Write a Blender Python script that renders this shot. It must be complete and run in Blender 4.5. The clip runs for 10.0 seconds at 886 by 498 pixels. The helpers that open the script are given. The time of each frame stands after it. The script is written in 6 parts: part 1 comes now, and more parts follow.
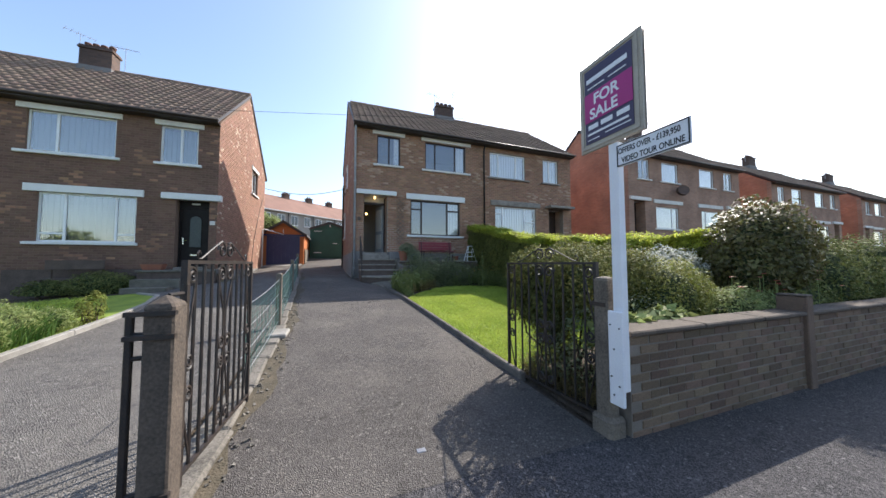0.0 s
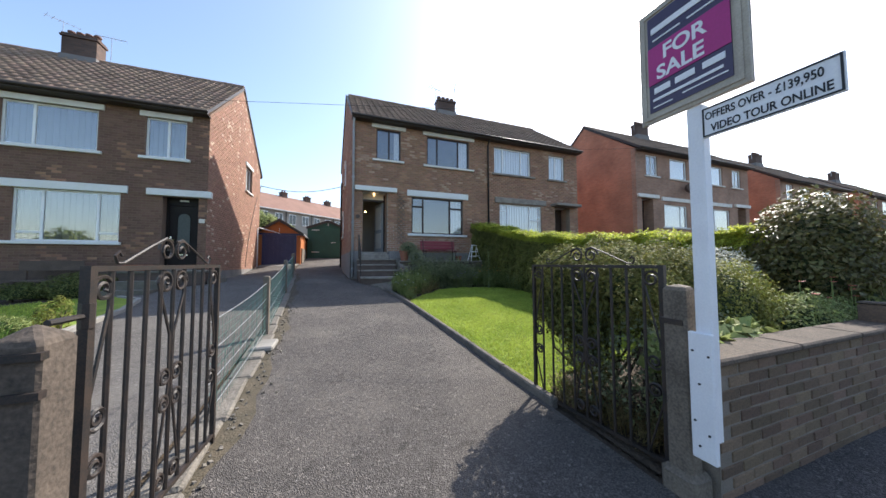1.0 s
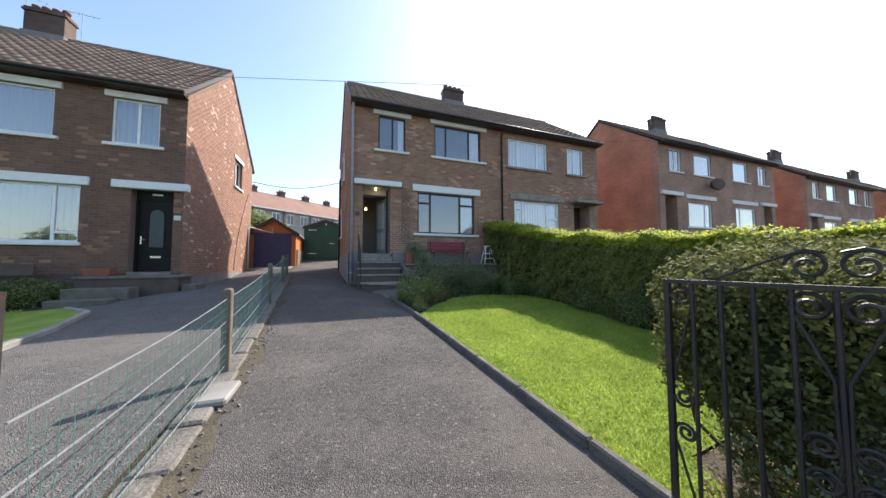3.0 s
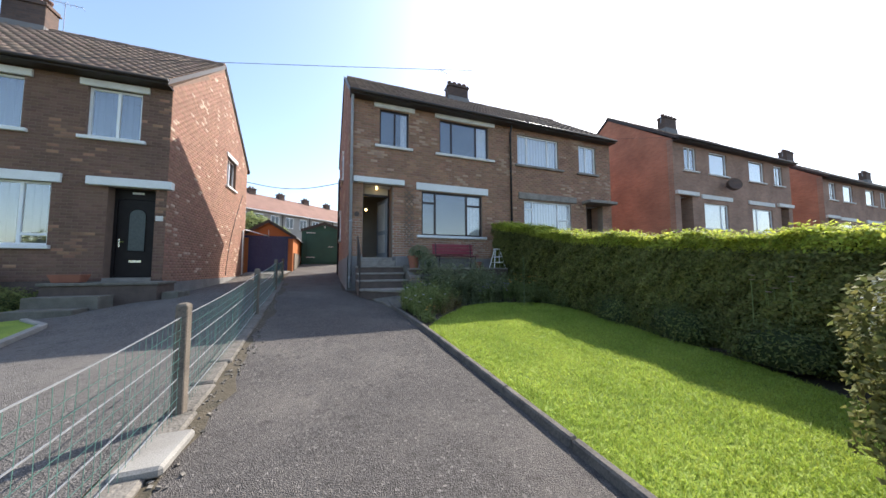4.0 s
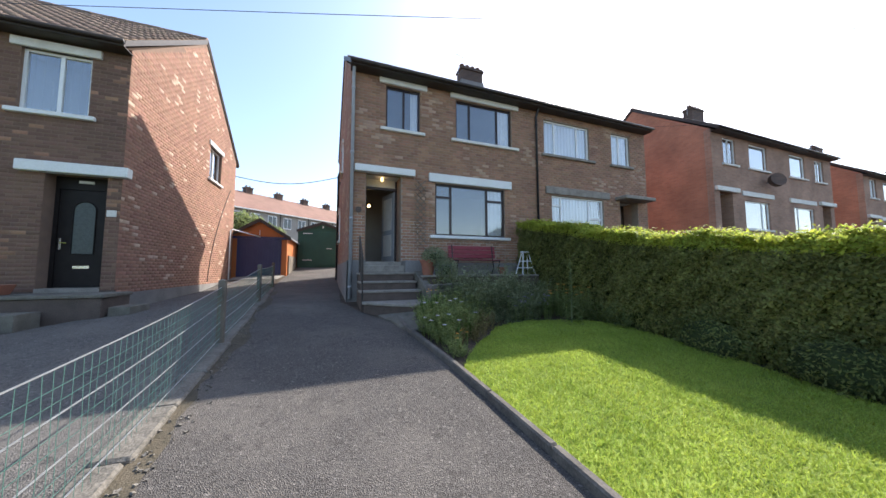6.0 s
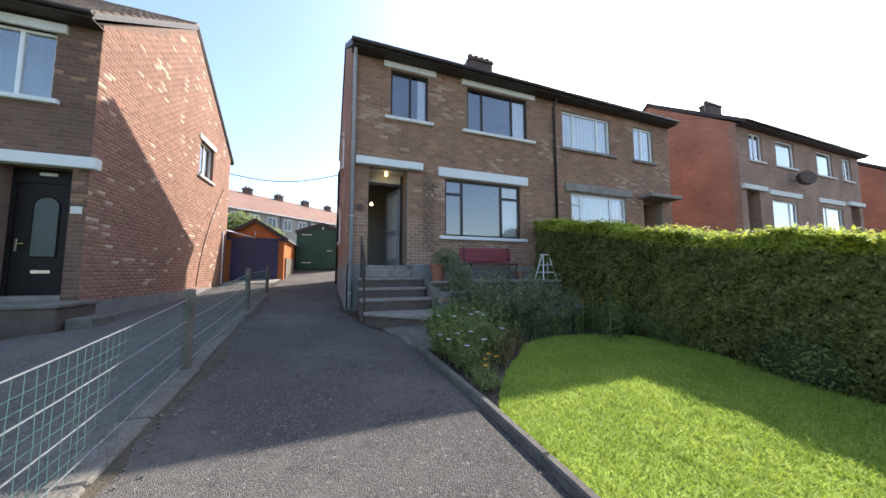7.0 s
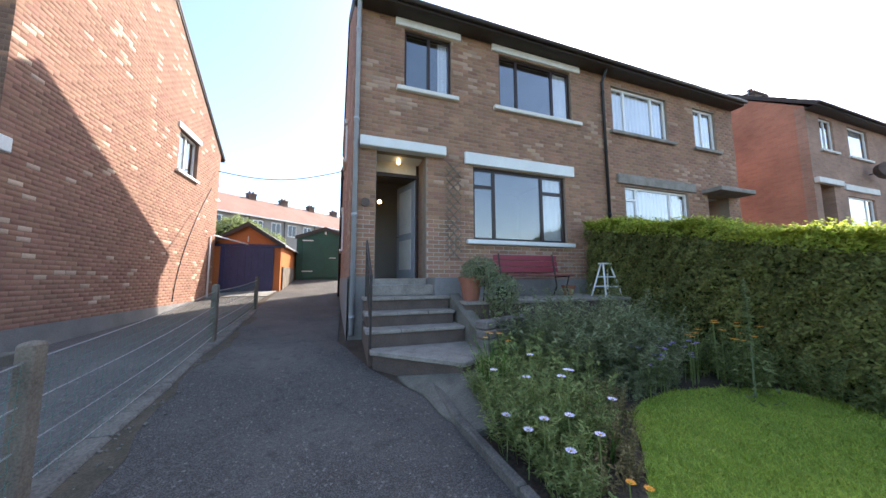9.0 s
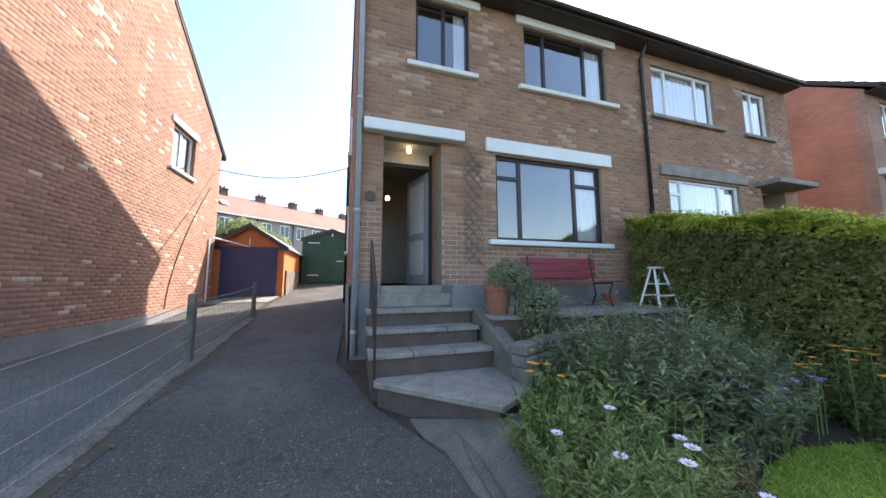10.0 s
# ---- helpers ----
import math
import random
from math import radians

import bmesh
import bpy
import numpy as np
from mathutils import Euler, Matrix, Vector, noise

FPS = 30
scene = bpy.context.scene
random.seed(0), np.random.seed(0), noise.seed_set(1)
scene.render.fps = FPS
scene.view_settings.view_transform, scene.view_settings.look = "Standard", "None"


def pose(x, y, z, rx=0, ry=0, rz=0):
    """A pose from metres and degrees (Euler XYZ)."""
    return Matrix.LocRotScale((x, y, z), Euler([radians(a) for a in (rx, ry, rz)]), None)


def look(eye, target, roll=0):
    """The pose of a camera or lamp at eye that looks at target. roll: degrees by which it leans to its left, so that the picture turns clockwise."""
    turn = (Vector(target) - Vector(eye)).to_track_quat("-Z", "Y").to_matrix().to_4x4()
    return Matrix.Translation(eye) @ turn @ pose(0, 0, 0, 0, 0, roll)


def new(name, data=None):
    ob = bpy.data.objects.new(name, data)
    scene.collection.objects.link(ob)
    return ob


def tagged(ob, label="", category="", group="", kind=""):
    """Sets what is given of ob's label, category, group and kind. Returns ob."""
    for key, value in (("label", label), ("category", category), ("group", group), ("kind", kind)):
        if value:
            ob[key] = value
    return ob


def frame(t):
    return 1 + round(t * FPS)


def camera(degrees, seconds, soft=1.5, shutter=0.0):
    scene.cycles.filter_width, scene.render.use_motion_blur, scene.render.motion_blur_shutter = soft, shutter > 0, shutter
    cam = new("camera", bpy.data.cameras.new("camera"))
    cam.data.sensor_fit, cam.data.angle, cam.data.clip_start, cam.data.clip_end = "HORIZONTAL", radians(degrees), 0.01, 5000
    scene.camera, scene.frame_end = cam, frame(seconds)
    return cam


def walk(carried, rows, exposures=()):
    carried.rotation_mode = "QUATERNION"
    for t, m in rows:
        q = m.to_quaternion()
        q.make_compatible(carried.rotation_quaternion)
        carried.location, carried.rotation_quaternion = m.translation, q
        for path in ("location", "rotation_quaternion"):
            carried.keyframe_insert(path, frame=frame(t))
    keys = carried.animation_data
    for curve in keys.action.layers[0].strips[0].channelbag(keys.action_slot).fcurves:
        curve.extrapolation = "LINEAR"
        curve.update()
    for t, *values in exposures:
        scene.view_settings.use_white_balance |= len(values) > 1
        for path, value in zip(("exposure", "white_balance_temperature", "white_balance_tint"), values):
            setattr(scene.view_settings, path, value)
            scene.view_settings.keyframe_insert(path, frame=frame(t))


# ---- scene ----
cam = camera(112.9, 10.0)
PATH = [
    (0, (0.001, -0.056, 1.464), (0.692, 1.818, 1.565), -0.1),
    (0.5, (0.033, 0.252, 1.484), (0.731, 2.124, 1.58), -0.1),
    (1, (0.072, 0.576, 1.498), (0.768, 2.449, 1.594), -0.15),
    (1.5, (0.108, 0.914, 1.52), (0.806, 2.786, 1.614), -0.1),
    (2, (0.134, 1.275, 1.54), (0.832, 3.147, 1.638), -0.1),
    (2.5, (0.155, 1.64, 1.56), (0.852, 3.512, 1.659), -0.1),
    (4, (0.295, 2.87, 1.6), (0.987, 4.742, 1.729), -0.2),
    (4.5, (0.314, 3.306, 1.63), (1.007, 5.177, 1.77), -0.2),
    (5, (0.335, 3.743, 1.677), (1.029, 5.615, 1.81), -0.15),
    (5.5, (0.352, 4.182, 1.711), (1.044, 6.053, 1.847), -0.15),
    (7, (0.454, 5.581, 1.806), (1.134, 7.456, 1.962), -0.05),
    (7.5, (0.471, 6.052, 1.838), (1.146, 7.927, 2.006), -0.05),
    (8, (0.496, 6.518, 1.886), (1.167, 8.394, 2.061), -0.15),
    (8.5, (0.545, 6.97, 1.935), (1.204, 8.849, 2.124), -0.2),
    (9, (0.613, 7.43, 1.989), (1.252, 9.315, 2.184), -0.2),
    (9.5, (0.695, 7.882, 2.03), (1.308, 9.775, 2.235), -0.25),
    (10, (0.746, 8.347, 2.063), (1.327, 10.249, 2.277), -0.2),
]
walk(cam, [(t, look(eye, target, roll)) for t, eye, target, roll in PATH], exposures=[(0, 1.04), (4, 1.18), (7, 1.38), (10, 1.82)])

# ---- sky and sun ----
SUN_TO = Vector((4.8, 3.2, 5.08)).normalized()
world = bpy.data.worlds.new("sky")
scene.world = world
world.use_nodes = True
wn = world.node_tree
sky = wn.nodes.new("ShaderNodeTexSky")
sky.sky_type = "NISHITA"
sky.sun_disc = False
sky.sun_elevation = math.asin(SUN_TO.z)
sky.sun_rotation = math.atan2(SUN_TO.x, SUN_TO.y)
sky.air_density, sky.dust_density, sky.ozone_density = 1.0, 1.3, 1.0
bgn = wn.nodes["Background"]
bgn.inputs["Strength"].default_value = 0.15
wn.links.new(sky.outputs["Color"], bgn.inputs["Color"])
sun_data = bpy.data.lights.new("sun", "SUN")
sun_data.energy, sun_data.angle, sun_data.color = 3.7, radians(0.5), (1.0, 0.95, 0.87)
sun_ob = new("sun", sun_data)
sun_ob.matrix_world = look((30, 30, 40), Vector((30, 30, 40)) - SUN_TO)

# ---- materials ----
def mat(name, col, col2=None, rough=0.8, metal=0.0, scale=8.0, fine=90.0, bump=0.15, spread=0.5, island=0.0, rand=0.0, spec=0.4, depth=0.01, trans=0.0, coarse=1.0):
    """Two colours mixed by noise at two scales, with relief; island / rand vary the value piece by piece."""
    m = bpy.data.materials.new(name)
    m.use_nodes = True
    t = m.node_tree
    n, l = t.nodes, t.links
    b = n["Principled BSDF"]
    co = n.new("ShaderNodeTexCoord")
    na, nb = n.new("ShaderNodeTexNoise"), n.new("ShaderNodeTexNoise")
    for q, s, d in ((na, scale, 4), (nb, fine, 3)):
        q.inputs["Scale"].default_value, q.inputs["Detail"].default_value = s, d
        l.new(co.outputs["Object"], q.inputs["Vector"])
    mul = n.new("ShaderNodeMath"); mul.operation = "ADD"
    wa, wb = n.new("ShaderNodeMath"), n.new("ShaderNodeMath")
    wa.operation = wb.operation = "MULTIPLY"
    wa.inputs[1].default_value, wb.inputs[1].default_value = coarse, 2 - coarse
    l.new(na.outputs["Fac"], wa.inputs[0]); l.new(nb.outputs["Fac"], wb.inputs[0])
    l.new(wa.outputs[0], mul.inputs[0]); l.new(wb.outputs[0], mul.inputs[1])
    mr = n.new("ShaderNodeMapRange")
    mr.inputs["From Min"].default_value, mr.inputs["From Max"].default_value = 1 - spread * 0.5, 1 + spread * 0.5
    l.new(mul.outputs[0], mr.inputs["Value"])
    mix = n.new("ShaderNodeMix"); mix.data_type = "RGBA"
    mix.inputs["A"].default_value = (*col, 1)
    mix.inputs["B"].default_value = (*(col2 or [c * 0.7 for c in col]), 1)
    l.new(mr.outputs[0], mix.inputs["Factor"])
    out = mix.outputs["Result"]
    if island or rand:
        src = n.new("ShaderNodeNewGeometry").outputs["Random Per Island"] if island else n.new("ShaderNodeObjectInfo").outputs["Random"]
        amount = island or rand
        hs = n.new("ShaderNodeHueSaturation")
        v = n.new("ShaderNodeMapRange")
        v.inputs["To Min"].default_value, v.inputs["To Max"].default_value = 1 - amount, 1 + amount
        l.new(src, v.inputs["Value"]); l.new(v.outputs[0], hs.inputs["Value"])
        h = n.new("ShaderNodeMath"); h.operation = "MULTIPLY"; h.inputs[1].default_value = 37.7
        f = n.new("ShaderNodeMath"); f.operation = "FRACT"
        hm = n.new("ShaderNodeMapRange")
        hm.inputs["To Min"].default_value, hm.inputs["To Max"].default_value = 0.5 - amount * 0.05, 0.5 + amount * 0.05
        l.new(src, h.inputs[0]); l.new(h.outputs[0], f.inputs[0]); l.new(f.outputs[0], hm.inputs["Value"]); l.new(hm.outputs[0], hs.inputs["Hue"])
        l.new(out, hs.inputs["Color"])
        out = hs.outputs["Color"]
    l.new(out, b.inputs["Base Color"])
    b.inputs["Roughness"].default_value, b.inputs["Metallic"].default_value = rough, metal
    b.inputs["Specular IOR Level"].default_value = spec
    if bump:
        bp = n.new("ShaderNodeBump")
        bp.inputs["Strength"].default_value, bp.inputs["Distance"].default_value = bump, depth
        l.new(mul.outputs[0], bp.inputs["Height"]); l.new(bp.outputs[0], b.inputs["Normal"])
    if trans:
        tl = n.new("ShaderNodeBsdfTranslucent")
        mx = n.new("ShaderNodeMixShader"); mx.inputs[0].default_value = trans
        l.new(out, tl.inputs["Color"]); l.new(b.outputs[0], mx.inputs[1]); l.new(tl.outputs[0], mx.inputs[2])
        l.new(mx.outputs[0], n["Material Output"].inputs["Surface"])
    return m


def brick_wall_mat(name, c1, c2, mortar, course=0.0857, length=0.235):
    """Far walls: coursed brick with recessed joints."""
    m = bpy.data.materials.new(name); m.use_nodes = True
    n, l = m.node_tree.nodes, m.node_tree.links
    b = n["Principled BSDF"]
    co, sp, cb, ad = n.new("ShaderNodeTexCoord"), n.new("ShaderNodeSeparateXYZ"), n.new("ShaderNodeCombineXYZ"), n.new("ShaderNodeMath")
    l.new(co.outputs["Object"], sp.inputs[0])
    l.new(sp.outputs[0], ad.inputs[0]); l.new(sp.outputs[1], ad.inputs[1]); l.new(ad.outputs[0], cb.inputs[0]); l.new(sp.outputs[2], cb.inputs[1])
    br = n.new("ShaderNodeTexBrick")
    br.inputs["Scale"].default_value = 1.0
    br.inputs["Brick Width"].default_value, br.inputs["Row Height"].default_value = length, course
    br.inputs["Mortar Size"].default_value, br.inputs["Mortar Smooth"].default_value = 0.006, 0.3
    br.inputs["Color1"].default_value, br.inputs["Color2"].default_value, br.inputs["Mortar"].default_value = (*c1, 1), (*c2, 1), (*mortar, 1)
    l.new(cb.outputs[0], br.inputs["Vector"])
    nz = n.new("ShaderNodeTexNoise"); nz.inputs["Scale"].default_value = 0.9; nz.inputs["Detail"].default_value = 6
    l.new(co.outputs["Object"], nz.inputs["Vector"])
    mr = n.new("ShaderNodeMapRange"); mr.inputs["From Min"].default_value, mr.inputs["From Max"].default_value = 0.3, 0.7
    mr.inputs["To Min"].default_value, mr.inputs["To Max"].default_value = 0.75, 1.2
    hs = n.new("ShaderNodeHueSaturation")
    l.new(nz.outputs["Fac"], mr.inputs["Value"]); l.new(mr.outputs[0], hs.inputs["Value"]); l.new(br.outputs["Color"], hs.inputs["Color"])
    l.new(hs.outputs[0], b.inputs["Base Color"])
    bp = n.new("ShaderNodeBump"); bp.invert = True; bp.inputs["Strength"].default_value = 0.6; bp.inputs["Distance"].default_value = 0.008
    l.new(br.outputs["Fac"], bp.inputs["Height"]); l.new(bp.outputs[0], b.inputs["Normal"])
    b.inputs["Roughness"].default_value = 0.9
    return m


def glass_mat(name, tint=(1, 1, 1), straight=0.17):
    """A thin pane: clear, with a sky reflection that grows towards grazing angles."""
    m = bpy.data.materials.new(name); m.use_nodes = True
    n, l = m.node_tree.nodes, m.node_tree.links
    lw, pw, mr = n.new("ShaderNodeLayerWeight"), n.new("ShaderNodeMath"), n.new("ShaderNodeMapRange")
    tr, gl, mx = n.new("ShaderNodeBsdfTransparent"), n.new("ShaderNodeBsdfGlossy"), n.new("ShaderNodeMixShader")
    lw.inputs["Blend"].default_value = 0.5
    pw.operation = "POWER"; pw.inputs[1].default_value = 3.0
    mr.inputs["To Min"].default_value, mr.inputs["To Max"].default_value = straight, 0.95
    tr.inputs["Color"].default_value = (*[c * 0.94 for c in tint], 1)
    gl.inputs["Roughness"].default_value = 0.01
    l.new(lw.outputs["Facing"], pw.inputs[0]); l.new(pw.outputs[0], mr.inputs["Value"]); l.new(mr.outputs[0], mx.inputs[0])
    l.new(tr.outputs[0], mx.inputs[1]); l.new(gl.outputs[0], mx.inputs[2])
    l.new(mx.outputs[0], n["Material Output"].inputs["Surface"])
    return m


def lamp_mat(name, col, strength):
    m = bpy.data.materials.new(name); m.use_nodes = True
    b = m.node_tree.nodes["Principled BSDF"]
    b.inputs["Emission Color"].default_value, b.inputs["Emission Strength"].default_value = (*col, 1), strength
    return m


M_EARTH = mat("earth", (0.10, 0.075, 0.05), (0.05, 0.035, 0.025), 0.95, scale=3, fine=40, bump=0.8, depth=0.03)
def chippings_mat(name, tar, chip, dust, grain=85.0, share=0.42, patch=0.55):
    """Worn tarmac: pale stone chips in dark tar, with dusty worn patches."""
    m = bpy.data.materials.new(name); m.use_nodes = True
    n, l = m.node_tree.nodes, m.node_tree.links
    b = n["Principled BSDF"]
    co = n.new("ShaderNodeTexCoord")
    vo, va, na, nb = n.new("ShaderNodeTexVoronoi"), n.new("ShaderNodeTexVoronoi"), n.new("ShaderNodeTexNoise"), n.new("ShaderNodeTexNoise")
    vo.inputs["Scale"].default_value, va.inputs["Scale"].default_value = grain, grain * 0.45
    na.inputs["Scale"].default_value, na.inputs["Detail"].default_value, na.inputs["Roughness"].default_value = 0.8, 9, 0.65
    nb.inputs["Scale"].default_value, nb.inputs["Detail"].default_value = 9.0, 6
    for q in (vo, va, na, nb):
        l.new(co.outputs["Object"], q.inputs["Vector"])
    sep = n.new("ShaderNodeSeparateColor"); l.new(vo.outputs["Color"], sep.inputs[0])
    sep2 = n.new("ShaderNodeSeparateColor"); l.new(va.outputs["Color"], sep2.inputs[0])
    def ramp(src, lo, hi, a=0.0, z=1.0):
        r = n.new("ShaderNodeMapRange"); r.inputs["From Min"].default_value, r.inputs["From Max"].default_value = lo, hi
        r.inputs["To Min"].default_value, r.inputs["To Max"].default_value = a, z
        l.new(src, r.inputs["Value"]); return r.outputs[0]
    def mixc(f, a, z):
        x = n.new("ShaderNodeMix"); x.data_type = "RGBA"; l.new(f, x.inputs["Factor"])
        for key, v in (("A", a), ("B", z)):
            if isinstance(v, tuple): x.inputs[key].default_value = (*v, 1)
            else: l.new(v, x.inputs[key])
        return x.outputs["Result"]
    c = mixc(ramp(sep.outputs[0], 1 - share - 0.25, 1 - share + 0.25), tar, chip)
    c = mixc(ramp(sep2.outputs[1], 0.95, 0.99), c, tuple(min(v * 1.5, 0.5) for v in chip))
    c = mixc(ramp(na.outputs["Fac"], 0.45, 0.72, 0.0, patch), c, dust)
    c = mixc(ramp(nb.outputs["Fac"], 0.42, 0.3, 0.0, 0.45), c, tuple(v * 0.6 for v in tar))
    l.new(c, b.inputs["Base Color"])
    b.inputs["Roughness"].default_value, b.inputs["Specular IOR Level"].default_value = 0.92, 0.3
    bp = n.new("ShaderNodeBump"); bp.inputs["Strength"].default_value, bp.inputs["Distance"].default_value = 1.0, 0.009
    l.new(vo.outputs["Distance"], bp.inputs["Height"]); l.new(bp.outputs[0], b.inputs["Normal"])
    return m


M_ASPHALT = chippings_mat("asphalt", (0.071, 0.063, 0.0575), (0.149, 0.132, 0.12), (0.192, 0.168, 0.147), 135.0, 0.42, 0.65)
M_PAVE = chippings_mat("pavement_asphalt", (0.04, 0.037, 0.04), (0.13, 0.12, 0.12), (0.1, 0.091, 0.088), 135.0)
M_CONCRETE = mat("concrete", (0.36, 0.34, 0.31), (0.2, 0.185, 0.165), 0.9, scale=2.5, fine=120, spread=0.5, bump=0.5, depth=0.006)
M_GRAVELLY = chippings_mat("rough_concrete_drive", (0.085, 0.077, 0.07), (0.168, 0.153, 0.14), (0.19, 0.172, 0.153), 105.0, 0.5, 0.85)
M_DIRT = mat("mossy_dirt", (0.12, 0.095, 0.065), (0.06, 0.052, 0.035), 0.95, scale=6, fine=60, spread=0.5, bump=0.9, depth=0.012)
M_POST = mat("weathered_concrete", (0.225, 0.185, 0.145), (0.09, 0.074, 0.058), 0.92, scale=4, fine=70, spread=0.6, bump=0.6, depth=0.006)
M_GATEPOST = mat("dark_weathered_concrete", (0.14, 0.108, 0.084), (0.055, 0.044, 0.036), 0.92, scale=4, fine=60, spread=0.6, bump=0.7, depth=0.006)
M_EDGING = mat("dirty_concrete_edging", (0.23, 0.205, 0.175), (0.09, 0.08, 0.068), 0.95, scale=5, fine=45, spread=0.55, bump=0.9, depth=0.012)
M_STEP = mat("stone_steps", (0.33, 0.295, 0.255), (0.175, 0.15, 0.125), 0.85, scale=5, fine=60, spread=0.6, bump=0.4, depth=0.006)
M_PATHSTONE = mat("mossy_path_stone", (0.2, 0.18, 0.15), (0.1, 0.092, 0.072), 0.92, scale=4, fine=60, spread=0.55, bump=0.6, depth=0.008)
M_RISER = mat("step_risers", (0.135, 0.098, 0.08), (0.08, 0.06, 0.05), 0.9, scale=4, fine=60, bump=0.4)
M_RENDERBASE = mat("grey_plinth", (0.26, 0.245, 0.235), (0.17, 0.16, 0.155), 0.9, scale=2, fine=80, bump=0.4)
M_MORTAR = mat("mortar", (0.32, 0.245, 0.19), (0.24, 0.18, 0.14), 0.95, scale=5, fine=120, bump=0.4)
M_BRICK = mat("brown_brick", (0.345, 0.188, 0.115), (0.235, 0.13, 0.083), 0.9, scale=1.6, fine=60, spread=0.4, bump=0.5, depth=0.006, island=0.17)
M_BRICK_P = mat("brown_brick_single", (0.345, 0.188, 0.115), (0.235, 0.13, 0.083), 0.9, scale=1.6, fine=60, spread=0.4, bump=0.5, depth=0.006, rand=0.2)
M_BRICK_PALE = mat("pale_brick", (0.43, 0.285, 0.195), (0.36, 0.23, 0.155), 0.9, scale=3, fine=60, bump=0.5, depth=0.006, island=0.15)
M_MORTAR_L = mat("brown_mortar", (0.235, 0.15, 0.11), (0.18, 0.118, 0.088), 0.95, scale=5, fine=120, bump=0.4)
M_BRICK_L = mat("reddish_brown_brick", (0.19, 0.109, 0.077), (0.135, 0.08, 0.058), 0.9, scale=1.1, fine=60, spread=0.45, bump=0.5, depth=0.006, island=0.14)
M_BRICK_FLECK = mat("pale_fleck_brick", (0.54, 0.4, 0.3), (0.44, 0.31, 0.225), 0.9, scale=3, fine=60, bump=0.5, depth=0.006, island=0.12)
M_BRICK_RED = mat("orange_red_brick", (0.325, 0.172, 0.118), (0.255, 0.135, 0.094), 0.9, scale=1.3, fine=60, spread=0.5, bump=0.5, depth=0.006, island=0.16)
M_FAR_FRONT = brick_wall_mat("far_brown_brick", (0.38, 0.22, 0.15), (0.3, 0.175, 0.12), (0.3, 0.235, 0.185))
M_SOOT = brick_wall_mat("sooty_brick", (0.13, 0.08, 0.06), (0.09, 0.06, 0.05), (0.1, 0.08, 0.07))
M_FAR_GABLE = brick_wall_mat("far_red_brick", (0.42, 0.185, 0.11), (0.35, 0.15, 0.092), (0.34, 0.2, 0.14))
M_WALLBRICK = mat("dark_garden_brick", (0.19, 0.125, 0.085), (0.085, 0.062, 0.044), 0.92, scale=3, fine=70, spread=0.5, bump=0.6, depth=0.006, rand=0.3)
M_WALLBRICK_J = mat("dark_garden_brick_joined", (0.15, 0.092, 0.07), (0.085, 0.058, 0.048), 0.92, scale=3, fine=70, spread=0.5, bump=0.6, depth=0.006, island=0.3)
M_WALLMORTAR = mat("garden_mortar", (0.25, 0.21, 0.175), (0.16, 0.135, 0.11), 0.95, scale=5, fine=120, bump=0.4)
M_WHITE = mat("white_paint", (0.8, 0.8, 0.79), (0.66, 0.65, 0.62), 0.55, scale=3, fine=30, spread=0.9, bump=0.1)
M_LINTEL = mat("painted_lintel", (0.80, 0.77, 0.72), (0.6, 0.56, 0.5), 0.7, scale=2.5, fine=40, spread=0.8, bump=0.25)
M_UPVC = mat("white_upvc", (0.85, 0.85, 0.85), (0.76, 0.76, 0.75), 0.35, scale=2, fine=20, bump=0.0)
M_BROWNFRAME = mat("dark_brown_frame", (0.045, 0.025, 0.022), (0.03, 0.018, 0.016), 0.35, scale=4, fine=40, bump=0.05)
M_TILE = mat("brown_roof_tile", (0.29, 0.2, 0.145), (0.18, 0.125, 0.092), 0.85, scale=1.2, fine=50, spread=0.5, bump=0.4, island=0.18)
M_TILE_PINK = mat("faded_red_tiles", (0.3, 0.17, 0.13), (0.22, 0.125, 0.095), 0.9, scale=0.6, fine=12, bump=0.3)
M_FASCIA = mat("dark_fascia", (0.055, 0.04, 0.033), (0.035, 0.027, 0.023), 0.5, scale=4, bump=0.05)
M_IRON = mat("black_painted_iron", (0.022, 0.02, 0.02), (0.05, 0.035, 0.028), 0.5, scale=12, fine=150, spread=0.4, bump=0.3, depth=0.002)
M_PIPE = mat("grey_painted_pipe", (0.42, 0.43, 0.46), (0.33, 0.34, 0.36), 0.45, scale=4, bump=0.05)
M_BLACKPIPE = mat("black_pipe", (0.02, 0.02, 0.024), None, 0.4, scale=4, bump=0.0)
M_GLASS = glass_mat("window_glass")
M_DARK = mat("room_interior", (0.4, 0.37, 0.33), (0.33, 0.3, 0.27), 0.9, scale=1, bump=0.0)
M_CURTAIN = mat("white_curtain", (0.8, 0.8, 0.8), (0.7, 0.7, 0.7), 0.9, scale=3, fine=30, bump=0.1)
M_BLIND = mat("grey_blind", (0.13, 0.14, 0.14), (0.1, 0.11, 0.11), 0.9, scale=3, fine=30, bump=0.1)
M_BLACKDOOR = mat("black_door", (0.014, 0.011, 0.011), (0.022, 0.018, 0.017), 0.5, scale=5, bump=0.05, spec=0.15)
M_BROWNDOOR = mat("dark_timber_door", (0.06, 0.035, 0.025), (0.035, 0.02, 0.015), 0.45, scale=5, fine=60, bump=0.1)
M_CHROME = mat("chrome", (0.75, 0.75, 0.75), None, 0.2, 1.0, bump=0.0)
M_ALU = mat("aluminium", (0.6, 0.6, 0.62), None, 0.35, 1.0, bump=0.0)

